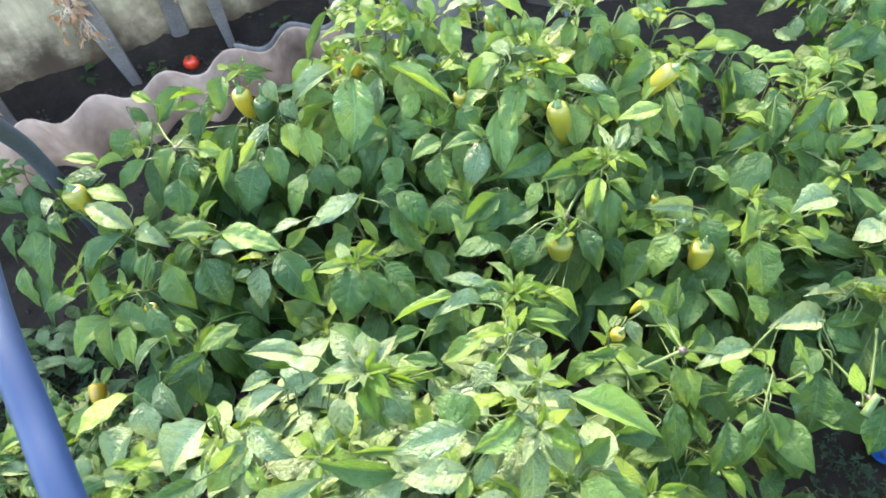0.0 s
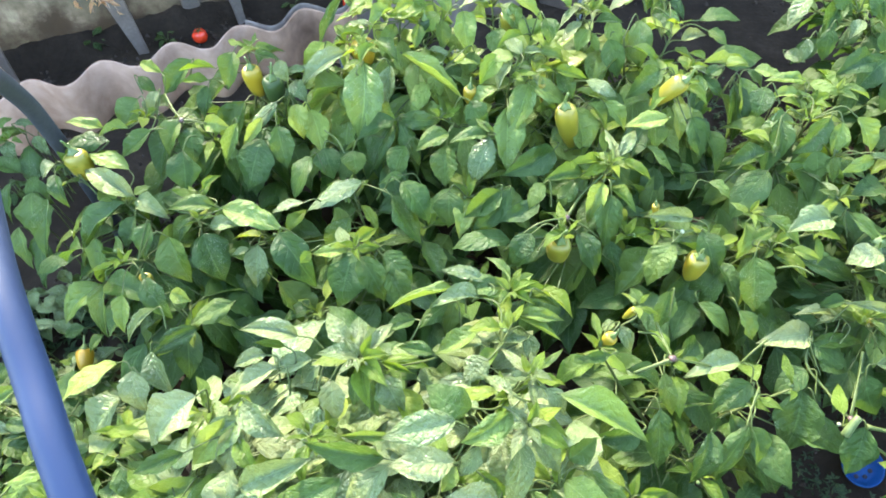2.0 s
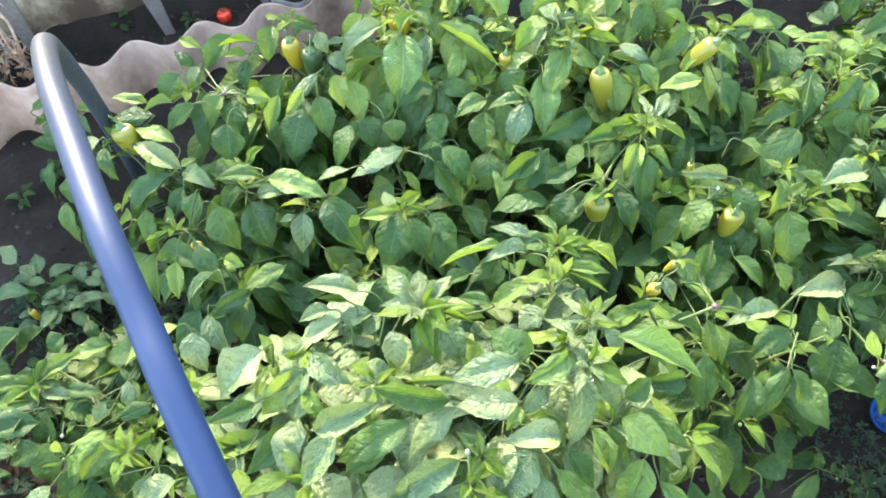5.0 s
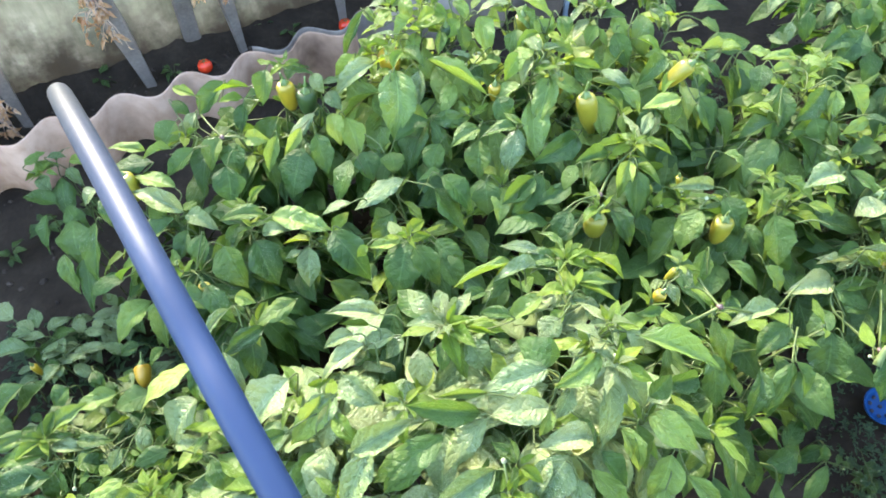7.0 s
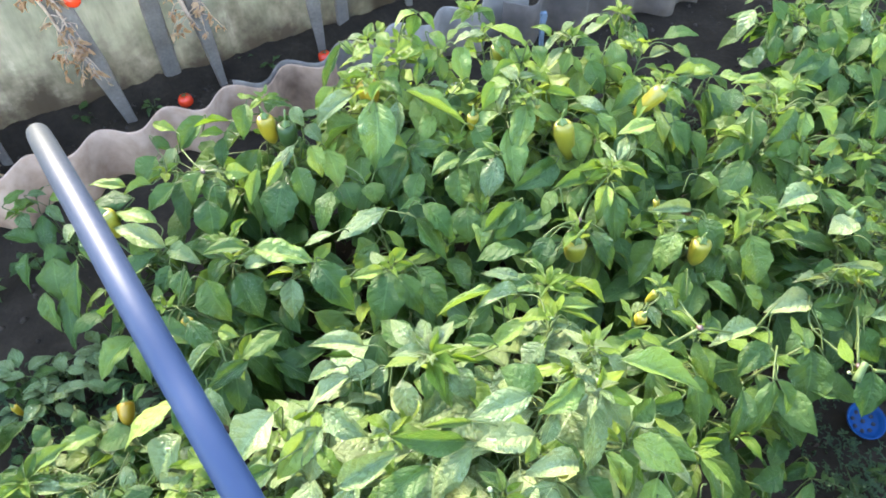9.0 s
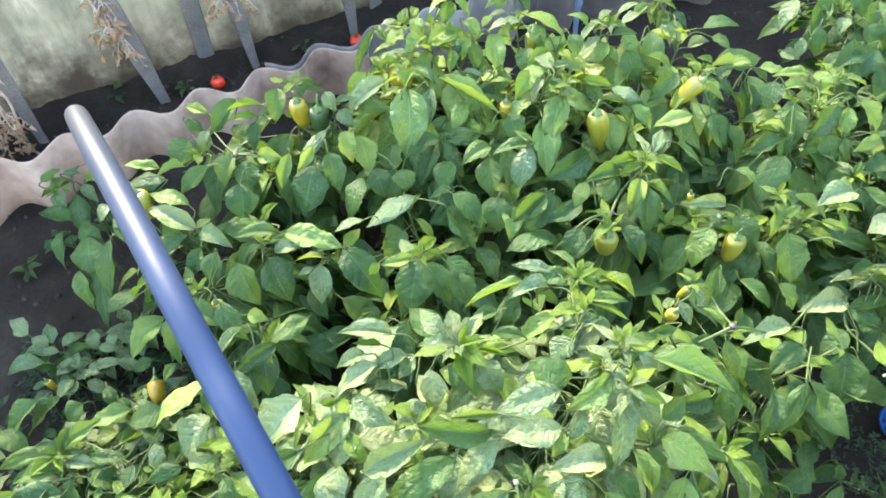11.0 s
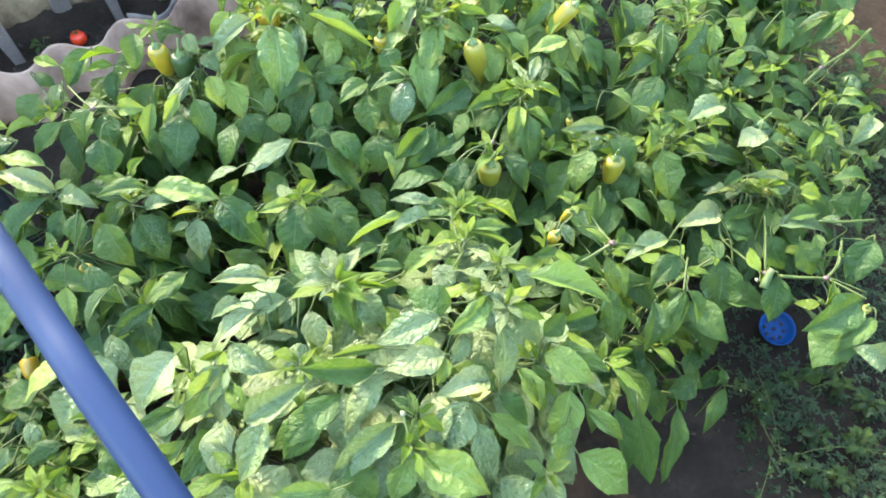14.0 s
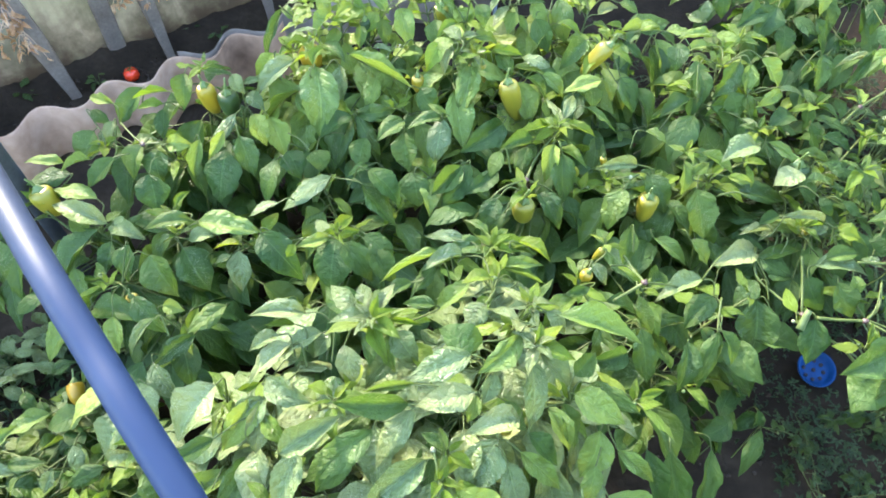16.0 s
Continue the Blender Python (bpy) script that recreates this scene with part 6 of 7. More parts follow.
leaf_at(p_side, (1.052, 1.005, 0.546), (0.964, 0.991, 0.539), 0.022, 2)
leaf_at(p_side, (0.723, 0.831, 0.372), (0.840, 0.793, 0.352), 0.053, 0)
leaf_at(p_side, (0.851, 0.798, 0.433), (0.779, 0.782, 0.425), 0.056, 2)
leaf_at(p_side, (0.838, 0.789, 0.427), (0.869, 0.753, 0.386), 0.042, 0)
leaf_at(p_side, (0.807, 0.886, 0.448), (0.872, 0.824, 0.416), 0.027, 3)
leaf_at(p_side, (0.863, 0.857, 0.431), (0.939, 0.824, 0.414), 0.030, 0)
leaf_at(p_side, (0.777, 0.899, 0.482), (0.749, 0.927, 0.487), 0.021, 2)
leaf_at(p_side, (0.755, 0.934, 0.477), (0.720, 0.959, 0.482), 0.019, 2)
leaf_at(p_side, (0.927, 0.930, 0.460), (0.997, 0.880, 0.434), 0.034, 0)
leaf_at(p_side, (0.906, 0.908, 0.462), (0.918, 0.863, 0.411), 0.053, 4)
leaf_at(p_side, (0.995, 0.798, 0.448), (1.024, 0.760, 0.404), 0.042, 2)
leaf_at(p_side, (1.066, 0.780, 0.468), (1.012, 0.742, 0.424), 0.042, 2)
leaf_at(p_side, (1.097, 0.952, 0.491), (1.129, 0.918, 0.452), 0.036, 0)
leaf_at(p_side, (1.021, 0.837, 0.458), (1.088, 0.817, 0.448), 0.028, 3)
leaf_at(p_side, (1.034, 0.850, 0.471), (1.079, 0.845, 0.468), 0.026, 3)
leaf_at(p_side, (0.950, 0.761, 0.437), (0.930, 0.737, 0.409), 0.033, 3)
leaf_at(p_side, (0.949, 0.749, 0.436), (0.965, 0.709, 0.390), 0.019, 2)
leaf_at(p_side, (0.908, 0.822, 0.435), (0.969, 0.783, 0.416), 0.044, 4)
leaf_at(p_side, (0.874, 0.936, 0.473), (0.811, 0.914, 0.462), 0.050, 4)
leaf_at(p_side, (1.038, 0.938, 0.472), (1.016, 0.978, 0.465), 0.026, 1)
leaf_at(p_side, (1.034, 0.943, 0.473), (1.061, 0.999, 0.468), 0.029, 3)
leaf_at(p_side, (0.924, 0.879, 0.453), (0.987, 0.853, 0.424), 0.033, 4)
leaf_at(p_side, (0.854, 0.787, 0.422), (0.921, 0.778, 0.409), 0.034, 3)
leaf_at(p_side, (0.960, 0.730, 0.442), (0.975, 0.695, 0.402), 0.031, 4)
leaf_at(p_side, (0.851, 0.730, 0.435), (0.875, 0.700, 0.405), 0.027, 4)
leaf_at(p_side, (0.914, 0.954, 0.483), (0.904, 0.916, 0.435), 0.035, 4)
leaf_at(p_side, (0.993, 0.908, 0.464), (1.037, 0.886, 0.438), 0.032, 4)
leaf_at(p_side, (1.044, 0.799, 0.453), (1.103, 0.821, 0.447), 0.035, 4)
leaf_at(p_side, (1.004, 0.699, 0.446), (1.033, 0.674, 0.417), 0.027, 4)
leaf_at(p_side, (0.889, 0.710, 0.438), (0.933, 0.682, 0.409), 0.033, 4)
p_sprawl = pepper_plant((-0.7, 0.5), [(-0.738, 0.70, 0.13, 9), (-0.86, 0.6, 0.15, 9), (-0.6, 0.45, 0.22, 9), (-0.75, 0.38, 0.22, 9), (-0.95, 0.48, 0.18, 9), (-0.55, 0.62, 0.18, 9), (-0.5, 0.3, 0.26, 9)], 
    "low sprawling pepper plant on the bed's edge", seed=24, size=0.07, meshes=LEAVES + PALE)
leaf_at(p_sprawl, (-0.879, 0.915, 0.040), (-0.933, 0.889, 0.027), 0.032, 2)
leaf_at(p_sprawl, (-0.929, 0.902, 0.030), (-0.989, 0.890, 0.024), 0.026, 2)
leaf_at(p_sprawl, (-0.881, 0.852, 0.060), (-0.840, 0.814, 0.020), 0.037, 2)
leaf_at(p_sprawl, (-0.854, 0.803, 0.060), (-0.937, 0.791, 0.054), 0.030, 2)
leaf_at(p_sprawl, (-0.811, 0.784, 0.060), (-0.869, 0.803, 0.069), 0.030, 2)
leaf_at(p_sprawl, (-0.721, 0.842, 0.181), (-0.807, 0.777, 0.107), 0.062, 3)
leaf_at(p_sprawl, (-0.813, 0.900, 0.100), (-0.864, 0.845, 0.037), 0.030, 2)
leaf_at(p_sprawl, (-0.942, 0.862, 0.040), (-1.001, 0.853, 0.036), 0.025, 2)
leaf_at(p_sprawl, (-0.976, 0.871, 0.030), (-1.036, 0.882, 0.036), 0.023, 2)
leaf_at(p_sprawl, (-0.914, 0.780, 0.060), (-0.983, 0.767, 0.053), 0.028, 2)
leaf_at(p_sprawl, (-0.772, 0.641, 0.130), (-0.871, 0.611, 0.114), 0.047, 3)
leaf_at(p_sprawl, (-0.694, 0.627, 0.144), (-0.769, 0.604, 0.132), 0.054, 0)
leaf_at(p_sprawl, (-0.884, 0.664, 0.125), (-0.923, 0.636, 0.094), 0.052, 0)
leaf_at(p_sprawl, (-0.995, 0.684, 0.113), (-1.072, 0.622, 0.043), 0.072, 0)
leaf_at(p_sprawl, (-0.895, 0.546, 0.146), (-0.814, 0.609, 0.159), 0.045, 3)
leaf_at(p_sprawl, (-0.874, 0.534, 0.140), (-0.800, 0.516, 0.131), 0.036, 2)
leaf_at(p_sprawl, (-0.915, 0.549, 0.143), (-1.020, 0.521, 0.129), 0.037, 0)
leaf_at(p_sprawl, (-0.864, 0.462, 0.135), (-0.997, 0.433, 0.121), 0.063, 0)
leaf_at(p_sprawl, (-0.855, 0.487, 0.142), (-0.860, 0.425, 0.072), 0.063, 0)
leaf_at(p_sprawl, (-0.686, 0.423, 0.202), (-0.775, 0.352, 0.122), 0.057, 3)
leaf_at(p_sprawl, (-0.647, 0.404, 0.217), (-0.735, 0.342, 0.146), 0.056, 0)
leaf_at(p_sprawl, (-0.837, 0.425, 0.128), (-0.838, 0.361, 0.055), 0.068, 0)
leaf_at(p_sprawl, (-0.854, 0.419, 0.123), (-0.913, 0.384, 0.105), 0.058, 0)
leaf_at(p_sprawl, (-0.986, 0.374, 0.133), (-0.875, 0.401, 0.147), 0.060, 4)
leaf_at(p_sprawl, (-0.987, 0.350, 0.130), (-0.882, 0.358, 0.134), 0.048, 0)
leaf_at(p_sprawl, (-1.064, 0.559, 0.155), (-0.999, 0.540, 0.146), 0.053, 3)
leaf_at(p_sprawl, (-1.092, 0.880, 0.085), (-1.159, 0.931, 0.077), 0.048, 2)
leaf_at(p_sprawl, (-0.954, 0.697, 0.100), (-1.045, 0.638, 0.023), 0.056, 0)
leaf_at(p_sprawl, (-1.059, 0.620, 0.104), (-1.004, 0.582, 0.059), 0.045, 0)
leaf_at(p_sprawl, (-0.862, 0.555, 0.128), (-0.972, 0.550, 0.097), 0.041, 0)
leaf_at(p_sprawl, (-0.825, 0.532, 0.147), (-0.751, 0.530, 0.136), 0.035, 0)
leaf_at(p_sprawl, (-1.023, 0.793, 0.093), (-1.122, 0.784, 0.059), 0.043, 2)
leaf_at(p_sprawl, (-0.800, 0.673, 0.127), (-0.778, 0.641, 0.094), 0.029, 0)
leaf_at(p_sprawl, (-0.845, 0.706, 0.118), (-0.817, 0.671, 0.082), 0.032, 0)
leaf_at(p_sprawl, (-0.596, 0.462, 0.234), (-0.673, 0.446, 0.203), 0.038, 0)
leaf_at(p_sprawl, (-0.879, 0.509, 0.142), (-0.997, 0.498, 0.105), 0.056, 0)
leaf_at(p_sprawl, (-0.775, 0.485, 0.185), (-0.798, 0.461, 0.157), 0.024, 0)
leaf_at(p_sprawl, (-0.689, 0.471, 0.232), (-0.715, 0.441, 0.197), 0.030, 2)
leaf_at(p_sprawl, (-0.654, 0.508, 0.243), (-0.646, 0.466, 0.201), 0.034, 2)
leaf_at(p_sprawl, (-0.997, 0.820, 0.093), (-1.057, 0.825, 0.081), 0.034, 2)
leaf_at(p_sprawl, (-0.953, 0.795, 0.089), (-1.006, 0.788, 0.070), 0.032, 2)
leaf_at(p_sprawl, (-0.742, 0.753, 0.143), (-0.792, 0.739, 0.119), 0.032, 0)
leaf_at(p_sprawl, (-0.662, 0.706, 0.203), (-0.693, 0.678, 0.172), 0.029, 0)
p_beyond = pepper_plant((1.2, 1.55), [(1.02, 1.5, 0.5, 10), (1.2, 1.42, 0.52, 11), (1.36, 1.6, 0.6, 11), (1.15, 1.25, 0.36, 9), (1.0, 1.7, 0.5, 10), (1.25, 1.8, 0.6, 11), (1.42, 1.4, 0.5, 10), (1.3, 1.2, 0.4, 9)], 
    "tall dark green bushy plant beyond the path", seed=25, size=0.085, meshes=DEEP_SHADE, group="bushy plants beyond the path")
leaf_at(p_beyond, (0.892, 1.516, 0.486), (0.842, 1.467, 0.431), 0.049, 2)
leaf_at(p_beyond, (0.970, 1.508, 0.485), (0.927, 1.437, 0.405), 0.048, 4)
leaf_at(p_beyond, (0.995, 1.435, 0.479), (0.966, 1.407, 0.448), 0.036, 2)
leaf_at(p_beyond, (0.961, 1.299, 0.488), (0.880, 1.257, 0.466), 0.057, 4)
leaf_at(p_beyond, (1.074, 1.467, 0.502), (1.060, 1.406, 0.433), 0.064, 4)
leaf_at(p_beyond, (1.026, 1.396, 0.484), (1.051, 1.352, 0.434), 0.066, 4)
leaf_at(p_beyond, (1.127, 1.484, 0.505), (1.138, 1.431, 0.445), 0.065, 4)
leaf_at(p_beyond, (1.153, 1.448, 0.509), (1.172, 1.404, 0.460), 0.038, 2)
leaf_at(p_beyond, (0.994, 1.284, 0.495), (0.931, 1.237, 0.441), 0.076, 4)
leaf_at(p_beyond, (1.004, 1.251, 0.469), (0.988, 1.201, 0.412), 0.059, 4)
leaf_at(p_beyond, (1.023, 1.253, 0.482), (1.081, 1.202, 0.456), 0.061, 4)
leaf_at(p_beyond, (1.170, 1.369, 0.491), (1.145, 1.318, 0.433), 0.041, 3)
leaf_at(p_beyond, (0.933, 1.512, 0.510), (0.986, 1.472, 0.464), 0.056, 4)
leaf_at(p_beyond, (1.026, 1.503, 0.501), (1.064, 1.458, 0.449), 0.064, 4)
leaf_at(p_beyond, (0.827, 1.393, 0.413), (0.876, 1.375, 0.404), 0.037, 2)
leaf_at(p_beyond, (1.062, 1.407, 0.494), (1.077, 1.364, 0.424), 0.047, 4)
leaf_at(p_beyond, (0.855, 1.372, 0.473), (0.840, 1.342, 0.428), 0.031, 2)
leaf_at(p_beyond, (0.915, 1.415, 0.473), (0.910, 1.373, 0.410), 0.042, 4)
leaf_at(p_beyond, (1.068, 1.232, 0.491), (1.085, 1.176, 0.414), 0.054, 4)
p_near = pepper_plant((1.0, 0.42), [(0.72, 0.50, 0.42), (0.80, 0.42, 0.44), (0.88, 0.55, 0.38)], 
    "pepper plant with broad leaves and a cut branch stub", seed=26, low=0, lush=3)
leaf_at(p_near, (0.668, 0.556, 0.363), (0.651, 0.478, 0.274), 0.088, 0)
leaf_at(p_near, (0.676, 0.588, 0.379), (0.623, 0.557, 0.344), 0.043, 0)
leaf_at(p_near, (0.701, 0.656, 0.386), (0.601, 0.638, 0.376), 0.054, 2)
leaf_at(p_near, (0.702, 0.623, 0.382), (0.756, 0.591, 0.366), 0.044, 0)
leaf_at(p_near, (0.695, 0.636, 0.385), (0.787, 0.641, 0.387), 0.027, 0)
leaf_at(p_near, (0.712, 0.677, 0.403), (0.668, 0.693, 0.411), 0.027, 2)
leaf_at(p_near, (0.742, 0.675, 0.417), (0.696, 0.658, 0.409), 0.027, 2)
leaf_at(p_near, (0.770, 0.665, 0.424), (0.721, 0.683, 0.433), 0.025, 0)
leaf_at(p_near, (0.810, 0.663, 0.432), (0.776, 0.689, 0.437), 0.028, 2)
leaf_at(p_near, (0.840, 0.644, 0.444), (0.878, 0.616, 0.430), 0.033, 1)
leaf_at(p_near, (0.776, 0.584, 0.417), (0.875, 0.552, 0.401), 0.051, 2)
leaf_at(p_near, (0.795, 0.587, 0.428), (0.864, 0.588, 0.429), 0.037, 0)
leaf_at(p_near, (0.835, 0.534, 0.421), (0.830, 0.514, 0.398), 0.022, 0)
leaf_at(p_near, (0.755, 0.568, 0.407), (0.788, 0.520, 0.352), 0.055, 4)
leaf_at(p_near, (0.799, 0.539, 0.418), (0.827, 0.491, 0.363), 0.056, 4)
leaf_at(p_near, (0.726, 0.474, 0.411), (0.706, 0.417, 0.347), 0.058, 4)
leaf_at(p_near, (0.847, 0.399, 0.417), (0.720, 0.367, 0.400), 0.071, 0)
leaf_at(p_near, (0.833, 0.362, 0.394), (0.743, 0.317, 0.343), 0.086, 4)
leaf_at(p_near, (0.856, 0.362, 0.411), (0.777, 0.325, 0.368), 0.038, 0)
leaf_at(p_near, (0.846, 0.294, 0.396), (0.789, 0.318, 0.407), 0.053, 2)
leaf_at(p_near, (0.964, 0.624, 0.460), (0.883, 0.633, 0.465), 0.034, 0)
leaf_at(p_near, (0.923, 0.621, 0.446), (0.919, 0.590, 0.411), 0.046, 4)
leaf_at(p_near, (0.930, 0.508, 0.431), (0.873, 0.453, 0.370), 0.063, 4)
leaf_at(p_near, (0.958, 0.621, 0.447), (0.949, 0.580, 0.399), 0.047, 4)
leaf_at(p_near, (0.888, 0.554, 0.430), (0.853, 0.573, 0.433), 0.028, 2)
leaf_at(p_near, (0.724, 0.674, 0.422), (0.657, 0.672, 0.421), 0.027, 2)
leaf_at(p_near, (0.693, 0.634, 0.394), (0.752, 0.591, 0.373), 0.046, 0)
leaf_at(p_near, (0.814, 0.655, 0.453), (0.719, 0.675, 0.463), 0.019, 2)
leaf_at(p_near, (0.830, 0.625, 0.449), (0.872, 0.613, 0.443), 0.030, 1)
leaf_at(p_near, (0.772, 0.650, 0.431), (0.749, 0.687, 0.439), 0.025, 1)
leaf_at(p_near, (0.823, 0.540, 0.433), (0.830, 0.513, 0.403), 0.027, 3)
leaf_at(p_near, (0.740, 0.665, 0.426), (0.714, 0.687, 0.430), 0.022, 2)
leaf_at(p_near, (0.788, 0.642, 0.431), (0.834, 0.657, 0.434), 0.025, 2)
leaf_at(p_far, (0.627, 1.235, 0.507), (0.672, 1.238, 0.508), 0.032, 3)
leaf_at(p_far, (0.648, 1.203, 0.478), (0.652, 1.121, 0.385), 0.061, 0)
leaf_at(p_far, (0.569, 1.192, 0.477), (0.563, 1.146, 0.424), 0.047, 0)
leaf_at(p_far, (0.655, 1.209, 0.494), (0.681, 1.136, 0.411), 0.055, 3)
leaf_at(p_bush, (0.748, 1.148, 0.543), (0.672, 1.145, 0.541), 0.037, 3)
leaf_at(p_far, (0.512, 1.064, 0.506), (0.561, 1.023, 0.460), 0.045, 4)
leaf_at(p_bush, (0.682, 1.038, 0.536), (0.683, 0.985, 0.475), 0.048, 0)
leaf_at(p_far, (0.677, 1.209, 0.516), (0.735, 1.195, 0.509), 0.035, 3)
leaf_at(p_far, (0.618, 1.230, 0.501), (0.577, 1.208, 0.490), 0.032, 0)
leaf_at(p_bush, (0.668, 1.120, 0.547), (0.656, 1.080, 0.501), 0.047, 0)
leaf_at(p_bush, (0.768, 1.149, 0.534), (0.828, 1.128, 0.523), 0.037, 3)
leaf_at(p_tall, (-0.175, 1.189, 0.549), (-0.272, 1.139, 0.492), 0.051, 2)
leaf_at(p_tall, (-0.080, 1.152, 0.552), (-0.087, 1.093, 0.485), 0.042, 2)
leaf_at(p_tall, (0.014, 1.171, 0.524), (0.016, 1.126, 0.473), 0.038, 3)
leaf_at(p_tall, (-0.124, 1.245, 0.579), (-0.175, 1.247, 0.580), 0.021, 2)
leaf_at(p_tall, (-0.109, 1.335, 0.607), (-0.091, 1.303, 0.571), 0.040, 3)
leaf_at(p_tall, (-0.145, 1.332, 0.602), (-0.185, 1.326, 0.599), 0.021, 2)
leaf_at(p_tall, (-0.039, 1.276, 0.615), (-0.080, 1.250, 0.602), 0.031, 1)
leaf_at(p_tall, (-0.203, 1.386, 0.550), (-0.259, 1.310, 0.464), 0.025, 0)
leaf_at(p_edge, (-0.257, 1.159, 0.534), (-0.298, 1.150, 0.530), 0.020, 2)
leaf_at(p_edge, (-0.310, 1.162, 0.548), (-0.289, 1.133, 0.515), 0.033, 2)
leaf_at(p_edge, (-0.366, 1.212, 0.521), (-0.317, 1.202, 0.516), 0.018, 0)
leaf_at(p_back, (0.071, 1.332, 0.603), (0.047, 1.316, 0.585), 0.030, 3)
leaf_at(p_tall, (-0.089, 1.259, 0.591), (-0.029, 1.247, 0.585), 0.023, 1)

# peppers
fruit_at(p_edge, (-0.383, 1.189, 0.506), 0.086, 0.041, (0, 0), 0.85, 0)
fruit_at(p_edge, (-0.336, 1.172, 0.493), 0.069, 0.047, (0, 0), 0.9, 1)
fruit_at(p_back, (0.268, 1.056, 0.540), 0.118, 0.045, (0.22, 0), 0.3, 0)
fruit_at(p_row, (0.253, 0.797, 0.452), 0.060, 0.046, (0, 0), 0.9, 0)
fruit_at(p_open, (0.503, 0.770, 0.453), 0.072, 0.041, (0, 0), 0.9, 0)
fruit_at(p_far, (0.503, 1.114, 0.564), 0.090, 0.038, (-0.7, 0.1), 0.7, 0)
fruit_at(p_left, (-0.744, 1.021, 0.411), 0.074, 0.051, (0.2, -0.2), 0.8, 0)
fruit_at(p_sprawl, (-0.733, 0.707, 0.130), 0.050, 0.037, (0.3, -2), 0.8, 2)
fruit_at(p_side, (0.850, 0.816, 0.419), 0.069, 0.058, (0, 0), 0.95, 1)
fruit_at(p_back, (0.226, 1.122, 0.542), 0.052, 0.018, (0.1, 0), 0.2, 0)
fruit_at(p_fork, (0.313, 0.571, 0.510), 0.035, 0.022, (-0.4, 0), 0.5, 0)
fruit_at(p_fork, (0.369, 0.646, 0.468), 0.035, 0.015, (-0.5, 0), 0.5, 0)
fruit_at(p_tall, (-0.144, 1.228, 0.547), 0.060, 0.052, (0, 0), 0.8, 0)
fruit_at(p_tall, (-0.016, 1.254, 0.589), 0.069, 0.026, (0, 0), 0.4, 1)
fruit_at(p_back, (0.156, 1.267, 0.599), 0.060, 0.034, (0, 0), 0.7, 0)
fruit_at(p_left, (-0.548, 0.768, 0.335), 0.042, 0.026, (0, 0), 0.8, 0)
leaf_at(p_left, (-0.530, 0.745, 0.365), (-0.478, 0.690, 0.305), 0.052, 0)
fruit_at(p_front, (0.106, 0.292, 0.571), 0.025, 0.020, (0, 0), 0.9, 0)
fruit_at(p_tall, (0.083, 1.118, 0.529), 0.043, 0.028, (0, 0), 0.7, 0)
fruit_at(p_side, (1.090, 0.902, 0.447), 0.033, 0.050, (0.9, 0.1), 0.7, 1)
fruit_at(p_near, (0.801, 0.671, 0.417), 0.026, 0.018, (0, 0), 0.6, 0)
fruit_at(p_side, (0.859, 0.835, 0.425), 0.073, 0.064, (0, 0), 0.95, 1)
stem_at(p_near, [(0.707, 0.493, 0.411), (0.725, 0.533, 0.419), (0.765, 0.607, 0.411)], 0.0017)
stem_at(p_near, [(0.730, 0.480, 0.407), (0.763, 0.466, 0.411), (0.819, 0.458, 0.409)], 0.0024)
stem_at(p_near, [(0.819, 0.458, 0.409), (0.846, 0.482, 0.417), (0.883, 0.533, 0.419)], 0.0022)
stem_at(p_near, [(0.819, 0.458, 0.409), (0.846, 0.438, 0.408), (0.873, 0.416, 0.407)], 0.0022)
stem_at(p_near, [(0.882, 0.532, 0.417), (0.906, 0.524, 0.420), (0.916, 0.517, 0.425)], 0.0018)
stem_at(p_side, [(0.988, 0.905, 0.457), (1.063, 0.943, 0.469), (1.157, 1.004, 0.473)], 0.002)
stem_at(p_edge, [(-0.580, 1.173, 0.433), (-0.540, 1.123, 0.421), (-0.483, 1.109, 0.430)], 0.0018)
stem_at(p_edge, [(-0.540, 1.123, 0.421), (-0.590, 1.087, 0.420), (-0.645, 1.073, 0.416)], 0.0018)
stub_at(p_near, (0.709, 0.481, 0.419))
for plant, at in ((p_fork, (0.399, 0.531, 0.517)), (p_near, (0.812, 0.456, 0.411)), (p_near, (0.713, 0.491, 0.402)), (p_row, (0.266, 0.839, 0.468)), (p_edge, (-0.525, 1.095, 0.440)), (p_side, (1.030, 0.935, 0.473))):
    joint_at(plant, at)
# bare lengths of branch that show between the leaves
stem_at(p_fork, [(0.390, 0.607, 0.495), (0.397, 0.574, 0.497), (0.399, 0.531, 0.517)], 0.0030)
stem_at(p_fork, [(0.355, 0.580, 0.509), (0.390, 0.582, 0.495), (0.399, 0.531, 0.517)], 0.0022)
stem_at(p_fork, [(0.399, 0.531, 0.517), (0.372, 0.524, 0.505), (0.342, 0.514, 0.499)], 0.0036)
stem_at(p_fork, [(0.399, 0.531, 0.517), (0.437, 0.538, 0.494), (0.478, 0.544, 0.468)], 0.0026)
stem_at(p_fork, [(0.523, 0.551, 0.468), (0.540, 0.564, 0.489), (0.567, 0.585, 0.490)], 0.0022)
stem_at(p_fork, [(0.547, 0.514, 0.462), (0.529, 0.481, 0.462), (0.515, 0.451, 0.458)], 0.0022)
stem_at(p_near, [(0.698, 0.657, 0.395), (0.677, 0.599, 0.383), (0.701, 0.551, 0.377), (0.713, 0.494, 0.396)], 0.0032)
stem_at(p_near, [(0.758, 0.605, 0.421), (0.746, 0.556, 0.397), (0.714, 0.494, 0.399)], 0.0032)
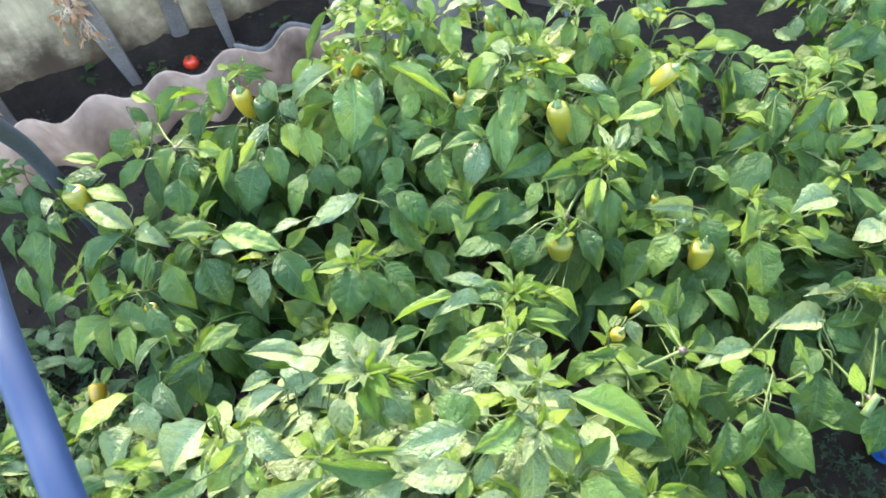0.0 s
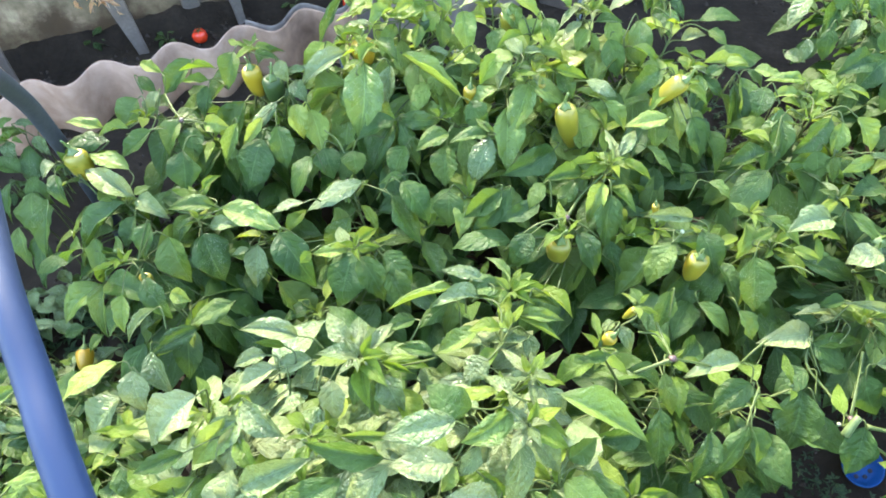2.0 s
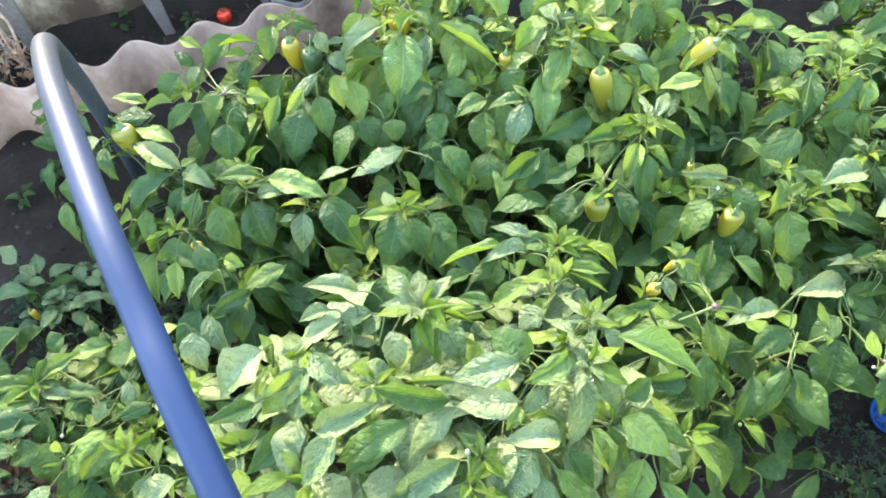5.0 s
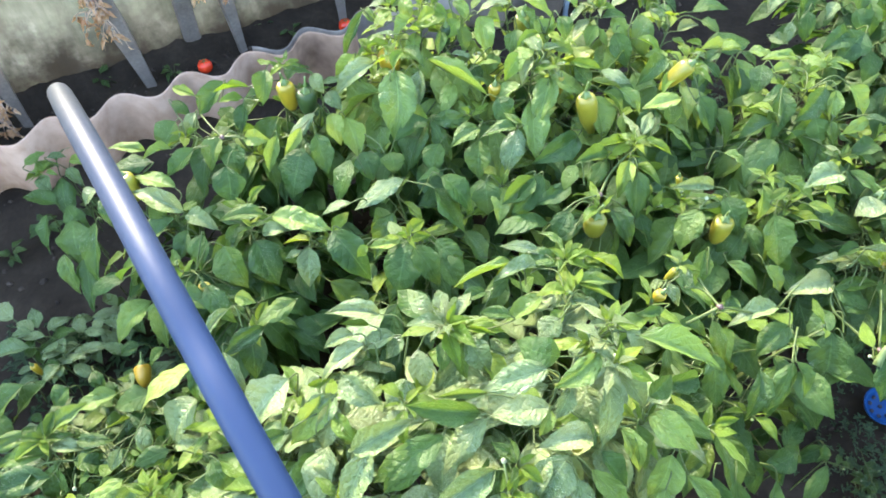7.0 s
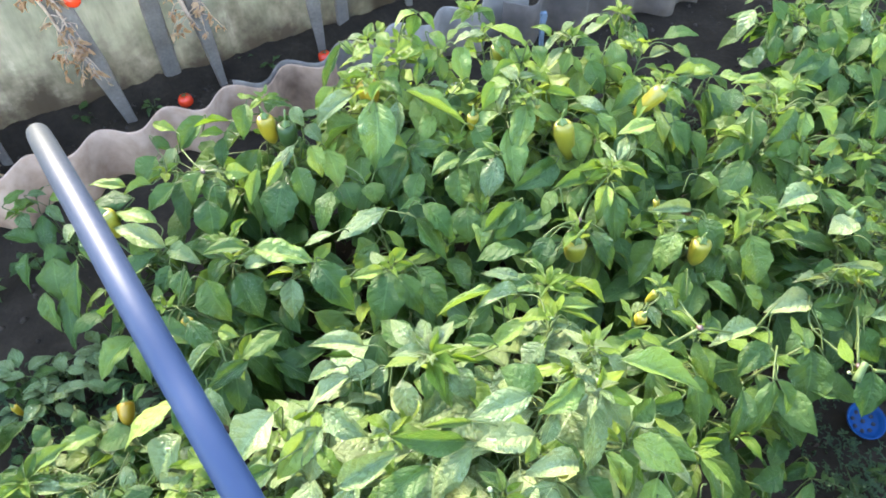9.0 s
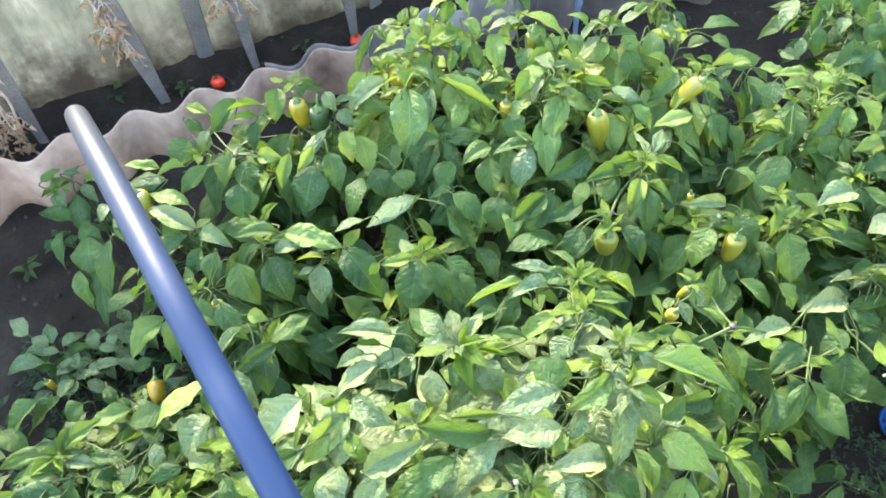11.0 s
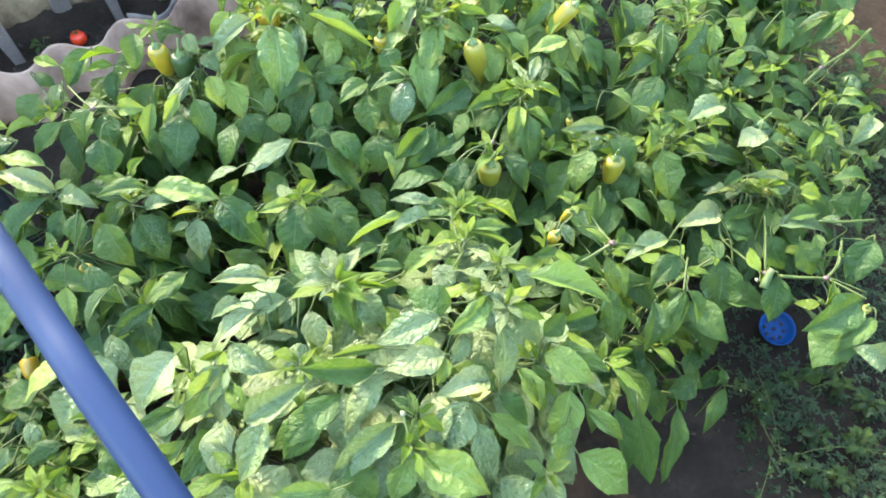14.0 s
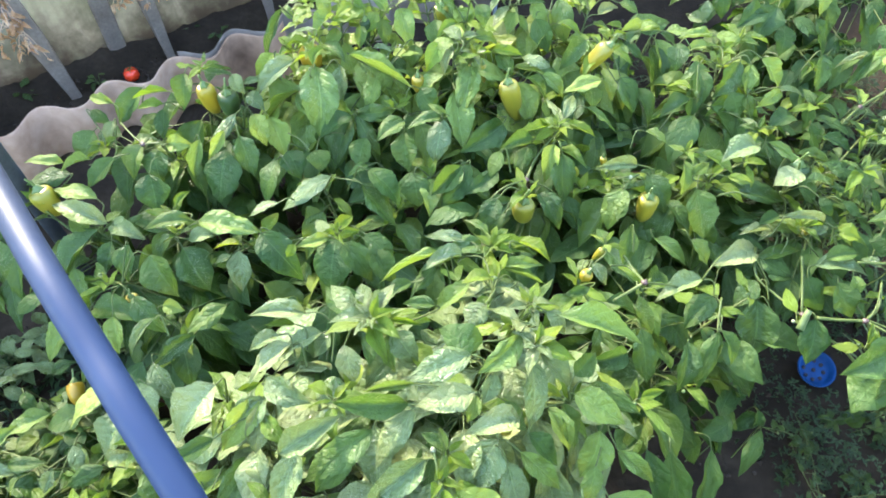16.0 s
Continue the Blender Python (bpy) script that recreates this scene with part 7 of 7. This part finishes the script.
stem_at(p_near, [(0.727, 0.473, 0.415), (0.774, 0.468, 0.405), (0.812, 0.456, 0.411)], 0.0042)
stem_at(p_near, [(0.812, 0.456, 0.411), (0.856, 0.485, 0.408), (0.873, 0.522, 0.425)], 0.0034)
stem_at(p_near, [(0.812, 0.456, 0.411), (0.829, 0.428, 0.419), (0.851, 0.396, 0.425)], 0.0030)
stem_at(p_near, [(0.839, 0.562, 0.442), (0.889, 0.554, 0.439), (0.942, 0.544, 0.447)], 0.0032)
stem_at(p_row, [(0.266, 0.839, 0.468), (0.209, 0.817, 0.473), (0.151, 0.789, 0.426)], 0.0024)
stem_at(p_row, [(0.266, 0.839, 0.468), (0.236, 0.812, 0.459), (0.212, 0.783, 0.439)], 0.0020)
stem_at(p_row, [(0.266, 0.839, 0.468), (0.302, 0.829, 0.454), (0.332, 0.821, 0.429)], 0.0022)
stem_at(p_row, [(0.266, 0.839, 0.468), (0.297, 0.891, 0.472), (0.346, 0.931, 0.500)], 0.0036)
stem_at(p_open, [(0.452, 0.789, 0.465), (0.472, 0.808, 0.468), (0.494, 0.817, 0.471)], 0.0024)
stem_at(p_open, [(0.627, 0.740, 0.467), (0.657, 0.735, 0.480), (0.679, 0.717, 0.483)], 0.0024)
stem_at(p_side, [(0.980, 0.906, 0.457), (1.030, 0.935, 0.473), (1.091, 0.951, 0.500), (1.113, 0.951, 0.554)], 0.0042)
stem_at(p_side, [(1.030, 0.935, 0.473), (1.023, 0.953, 0.486), (0.992, 0.962, 0.492)], 0.0020)
stem_at(p_bush, [(0.600, 0.979, 0.418), (0.624, 0.993, 0.447), (0.659, 1.014, 0.488)], 0.0036)
stem_at(p_edge, [(-0.589, 1.187, 0.428), (-0.553, 1.130, 0.438), (-0.525, 1.095, 0.440)], 0.0024)
stem_at(p_edge, [(-0.525, 1.095, 0.440), (-0.498, 1.090, 0.444), (-0.470, 1.087, 0.440)], 0.0024)
stem_at(p_edge, [(-0.638, 1.072, 0.414), (-0.592, 1.072, 0.431), (-0.552, 1.072, 0.438)], 0.0022)
stem_at(p_left, [(-0.511, 0.899, 0.392), (-0.449, 0.878, 0.393), (-0.407, 0.896, 0.392)], 0.0022)
stem_at(p_mid, [(-0.163, 0.980, 0.476), (-0.177, 1.002, 0.488), (-0.203, 1.018, 0.498)], 0.0020)
stem_at(p_mid, [(-0.060, 0.886, 0.457), (-0.075, 0.895, 0.462), (-0.126, 0.931, 0.444)], 0.0020)

# buds and flowers
white_bud(p_front, (-0.055, 0.461, 0.611), 0.0086)
white_bud(p_front, (-0.040, 0.455, 0.611), 0.0079)
white_bud(p_front, (0.001, 0.275, 0.564), 0.0079)
white_bud(p_front, (0.201, 0.183, 0.497), 0.0086)
white_bud(p_open, (0.473, 0.810, 0.472), 0.0079)
white_bud(p_front, (0.159, 0.371, 0.668), 0.0065)
white_bud(p_open, (0.433, 0.756, 0.418), 0.0058)
white_bud(p_sprawl, (-0.815, 0.439, 0.121), 0.0086)
white_bud(p_left, (-0.626, 0.817, 0.301), 0.0072)
open_flower(p_near, (0.774, 0.654, 0.433))
open_flower(p_low, (-0.313, 0.329, 0.406))
open_flower(p_tall, (0.050, 1.204, 0.548))
fruit_at(p_sprawl, (-0.992, 0.735, 0.109), 0.045, 0.016, (0.15, -0.1), 0.5, 0)
fruit_at(p_sprawl, (-0.547, 0.412, 0.183), 0.075, 0.024, (0.15, -0.1), 0.5, 0)
fruit_at(p_near, (0.844, 0.381, 0.422), 0.020, 0.016, (0.15, -0.1), 0.5, 0)
fruit_at(p_row, (0.431, 0.865, 0.481), 0.030, 0.014, (0.15, -0.1), 0.5, 0)

# young leaves at the shoots' ends
whorl(p_front, (-0.065, 0.468, 0.609), 11, 0.055, 2)
whorl(p_front, (0.151, 0.632, 0.531), 10, 0.050, 3)
whorl(p_front, (0.156, 0.359, 0.664), 9, 0.045, 2)
whorl(p_front, (0.161, 0.425, 0.662), 8, 0.045, 2)
whorl(p_front, (0.186, 0.178, 0.503), 6, 0.035, 3)
whorl(p_front, (0.019, 0.267, 0.564), 5, 0.040, 0)
whorl(p_mid, (-0.119, 0.761, 0.455), 5, 0.035, 1)
whorl(p_low, (-0.567, 0.339, 0.343), 10, 0.050, 1)
whorl(p_low, (-0.482, 0.444, 0.352), 7, 0.050, 3)
whorl(p_sprawl, (-0.887, 0.534, 0.153), 8, 0.060, 0)
whorl(p_edge, (-0.381, 1.236, 0.521), 5, 0.035, 3)
whorl(p_row, (0.347, 0.937, 0.504), 8, 0.045, 3)
whorl(p_back, (0.206, 1.118, 0.564), 7, 0.040, 2)
whorl(p_tall, (-0.136, 1.184, 0.566), 8, 0.040, 3)
whorl(p_open, (0.584, 0.827, 0.504), 6, 0.040, 3)
whorl(p_near, (0.774, 0.660, 0.437), 7, 0.045, 3)
whorl(p_far, (0.503, 1.473, 0.528), 7, 0.045, 3)
whorl(p_far, (0.330, 1.287, 0.588), 7, 0.045, 2)
whorl(p_back, (0.117, 1.426, 0.584), 8, 0.050, 3)
whorl(p_tall, (-0.138, 1.323, 0.592), 7, 0.045, 3)
whorl(p_bush, (0.823, 1.143, 0.512), 9, 0.050, 3)
whorl(p_far, (0.551, 1.232, 0.484), 7, 0.045, 3)
whorl(p_fork, (0.359, 0.626, 0.509), 4, 0.035, 3)
whorl(p_left, (-1.034, 1.208, 0.247), 5, 0.040, 3)
whorl(p_left, (-0.444, 0.867, 0.390), 5, 0.040, 0)
whorl(p_side, (0.950, 0.768, 0.455), 7, 0.050, 0)
whorl(p_side, (0.772, 0.891, 0.477), 6, 0.045, 0)
whorl(p_side, (0.915, 0.934, 0.489), 7, 0.050, 0)
whorl(p_bush, (0.761, 1.100, 0.521), 8, 0.050, 3)

# ---- the crowns, filled in between the leaves set above ----
for job in GROWTH:
    grow(*job)
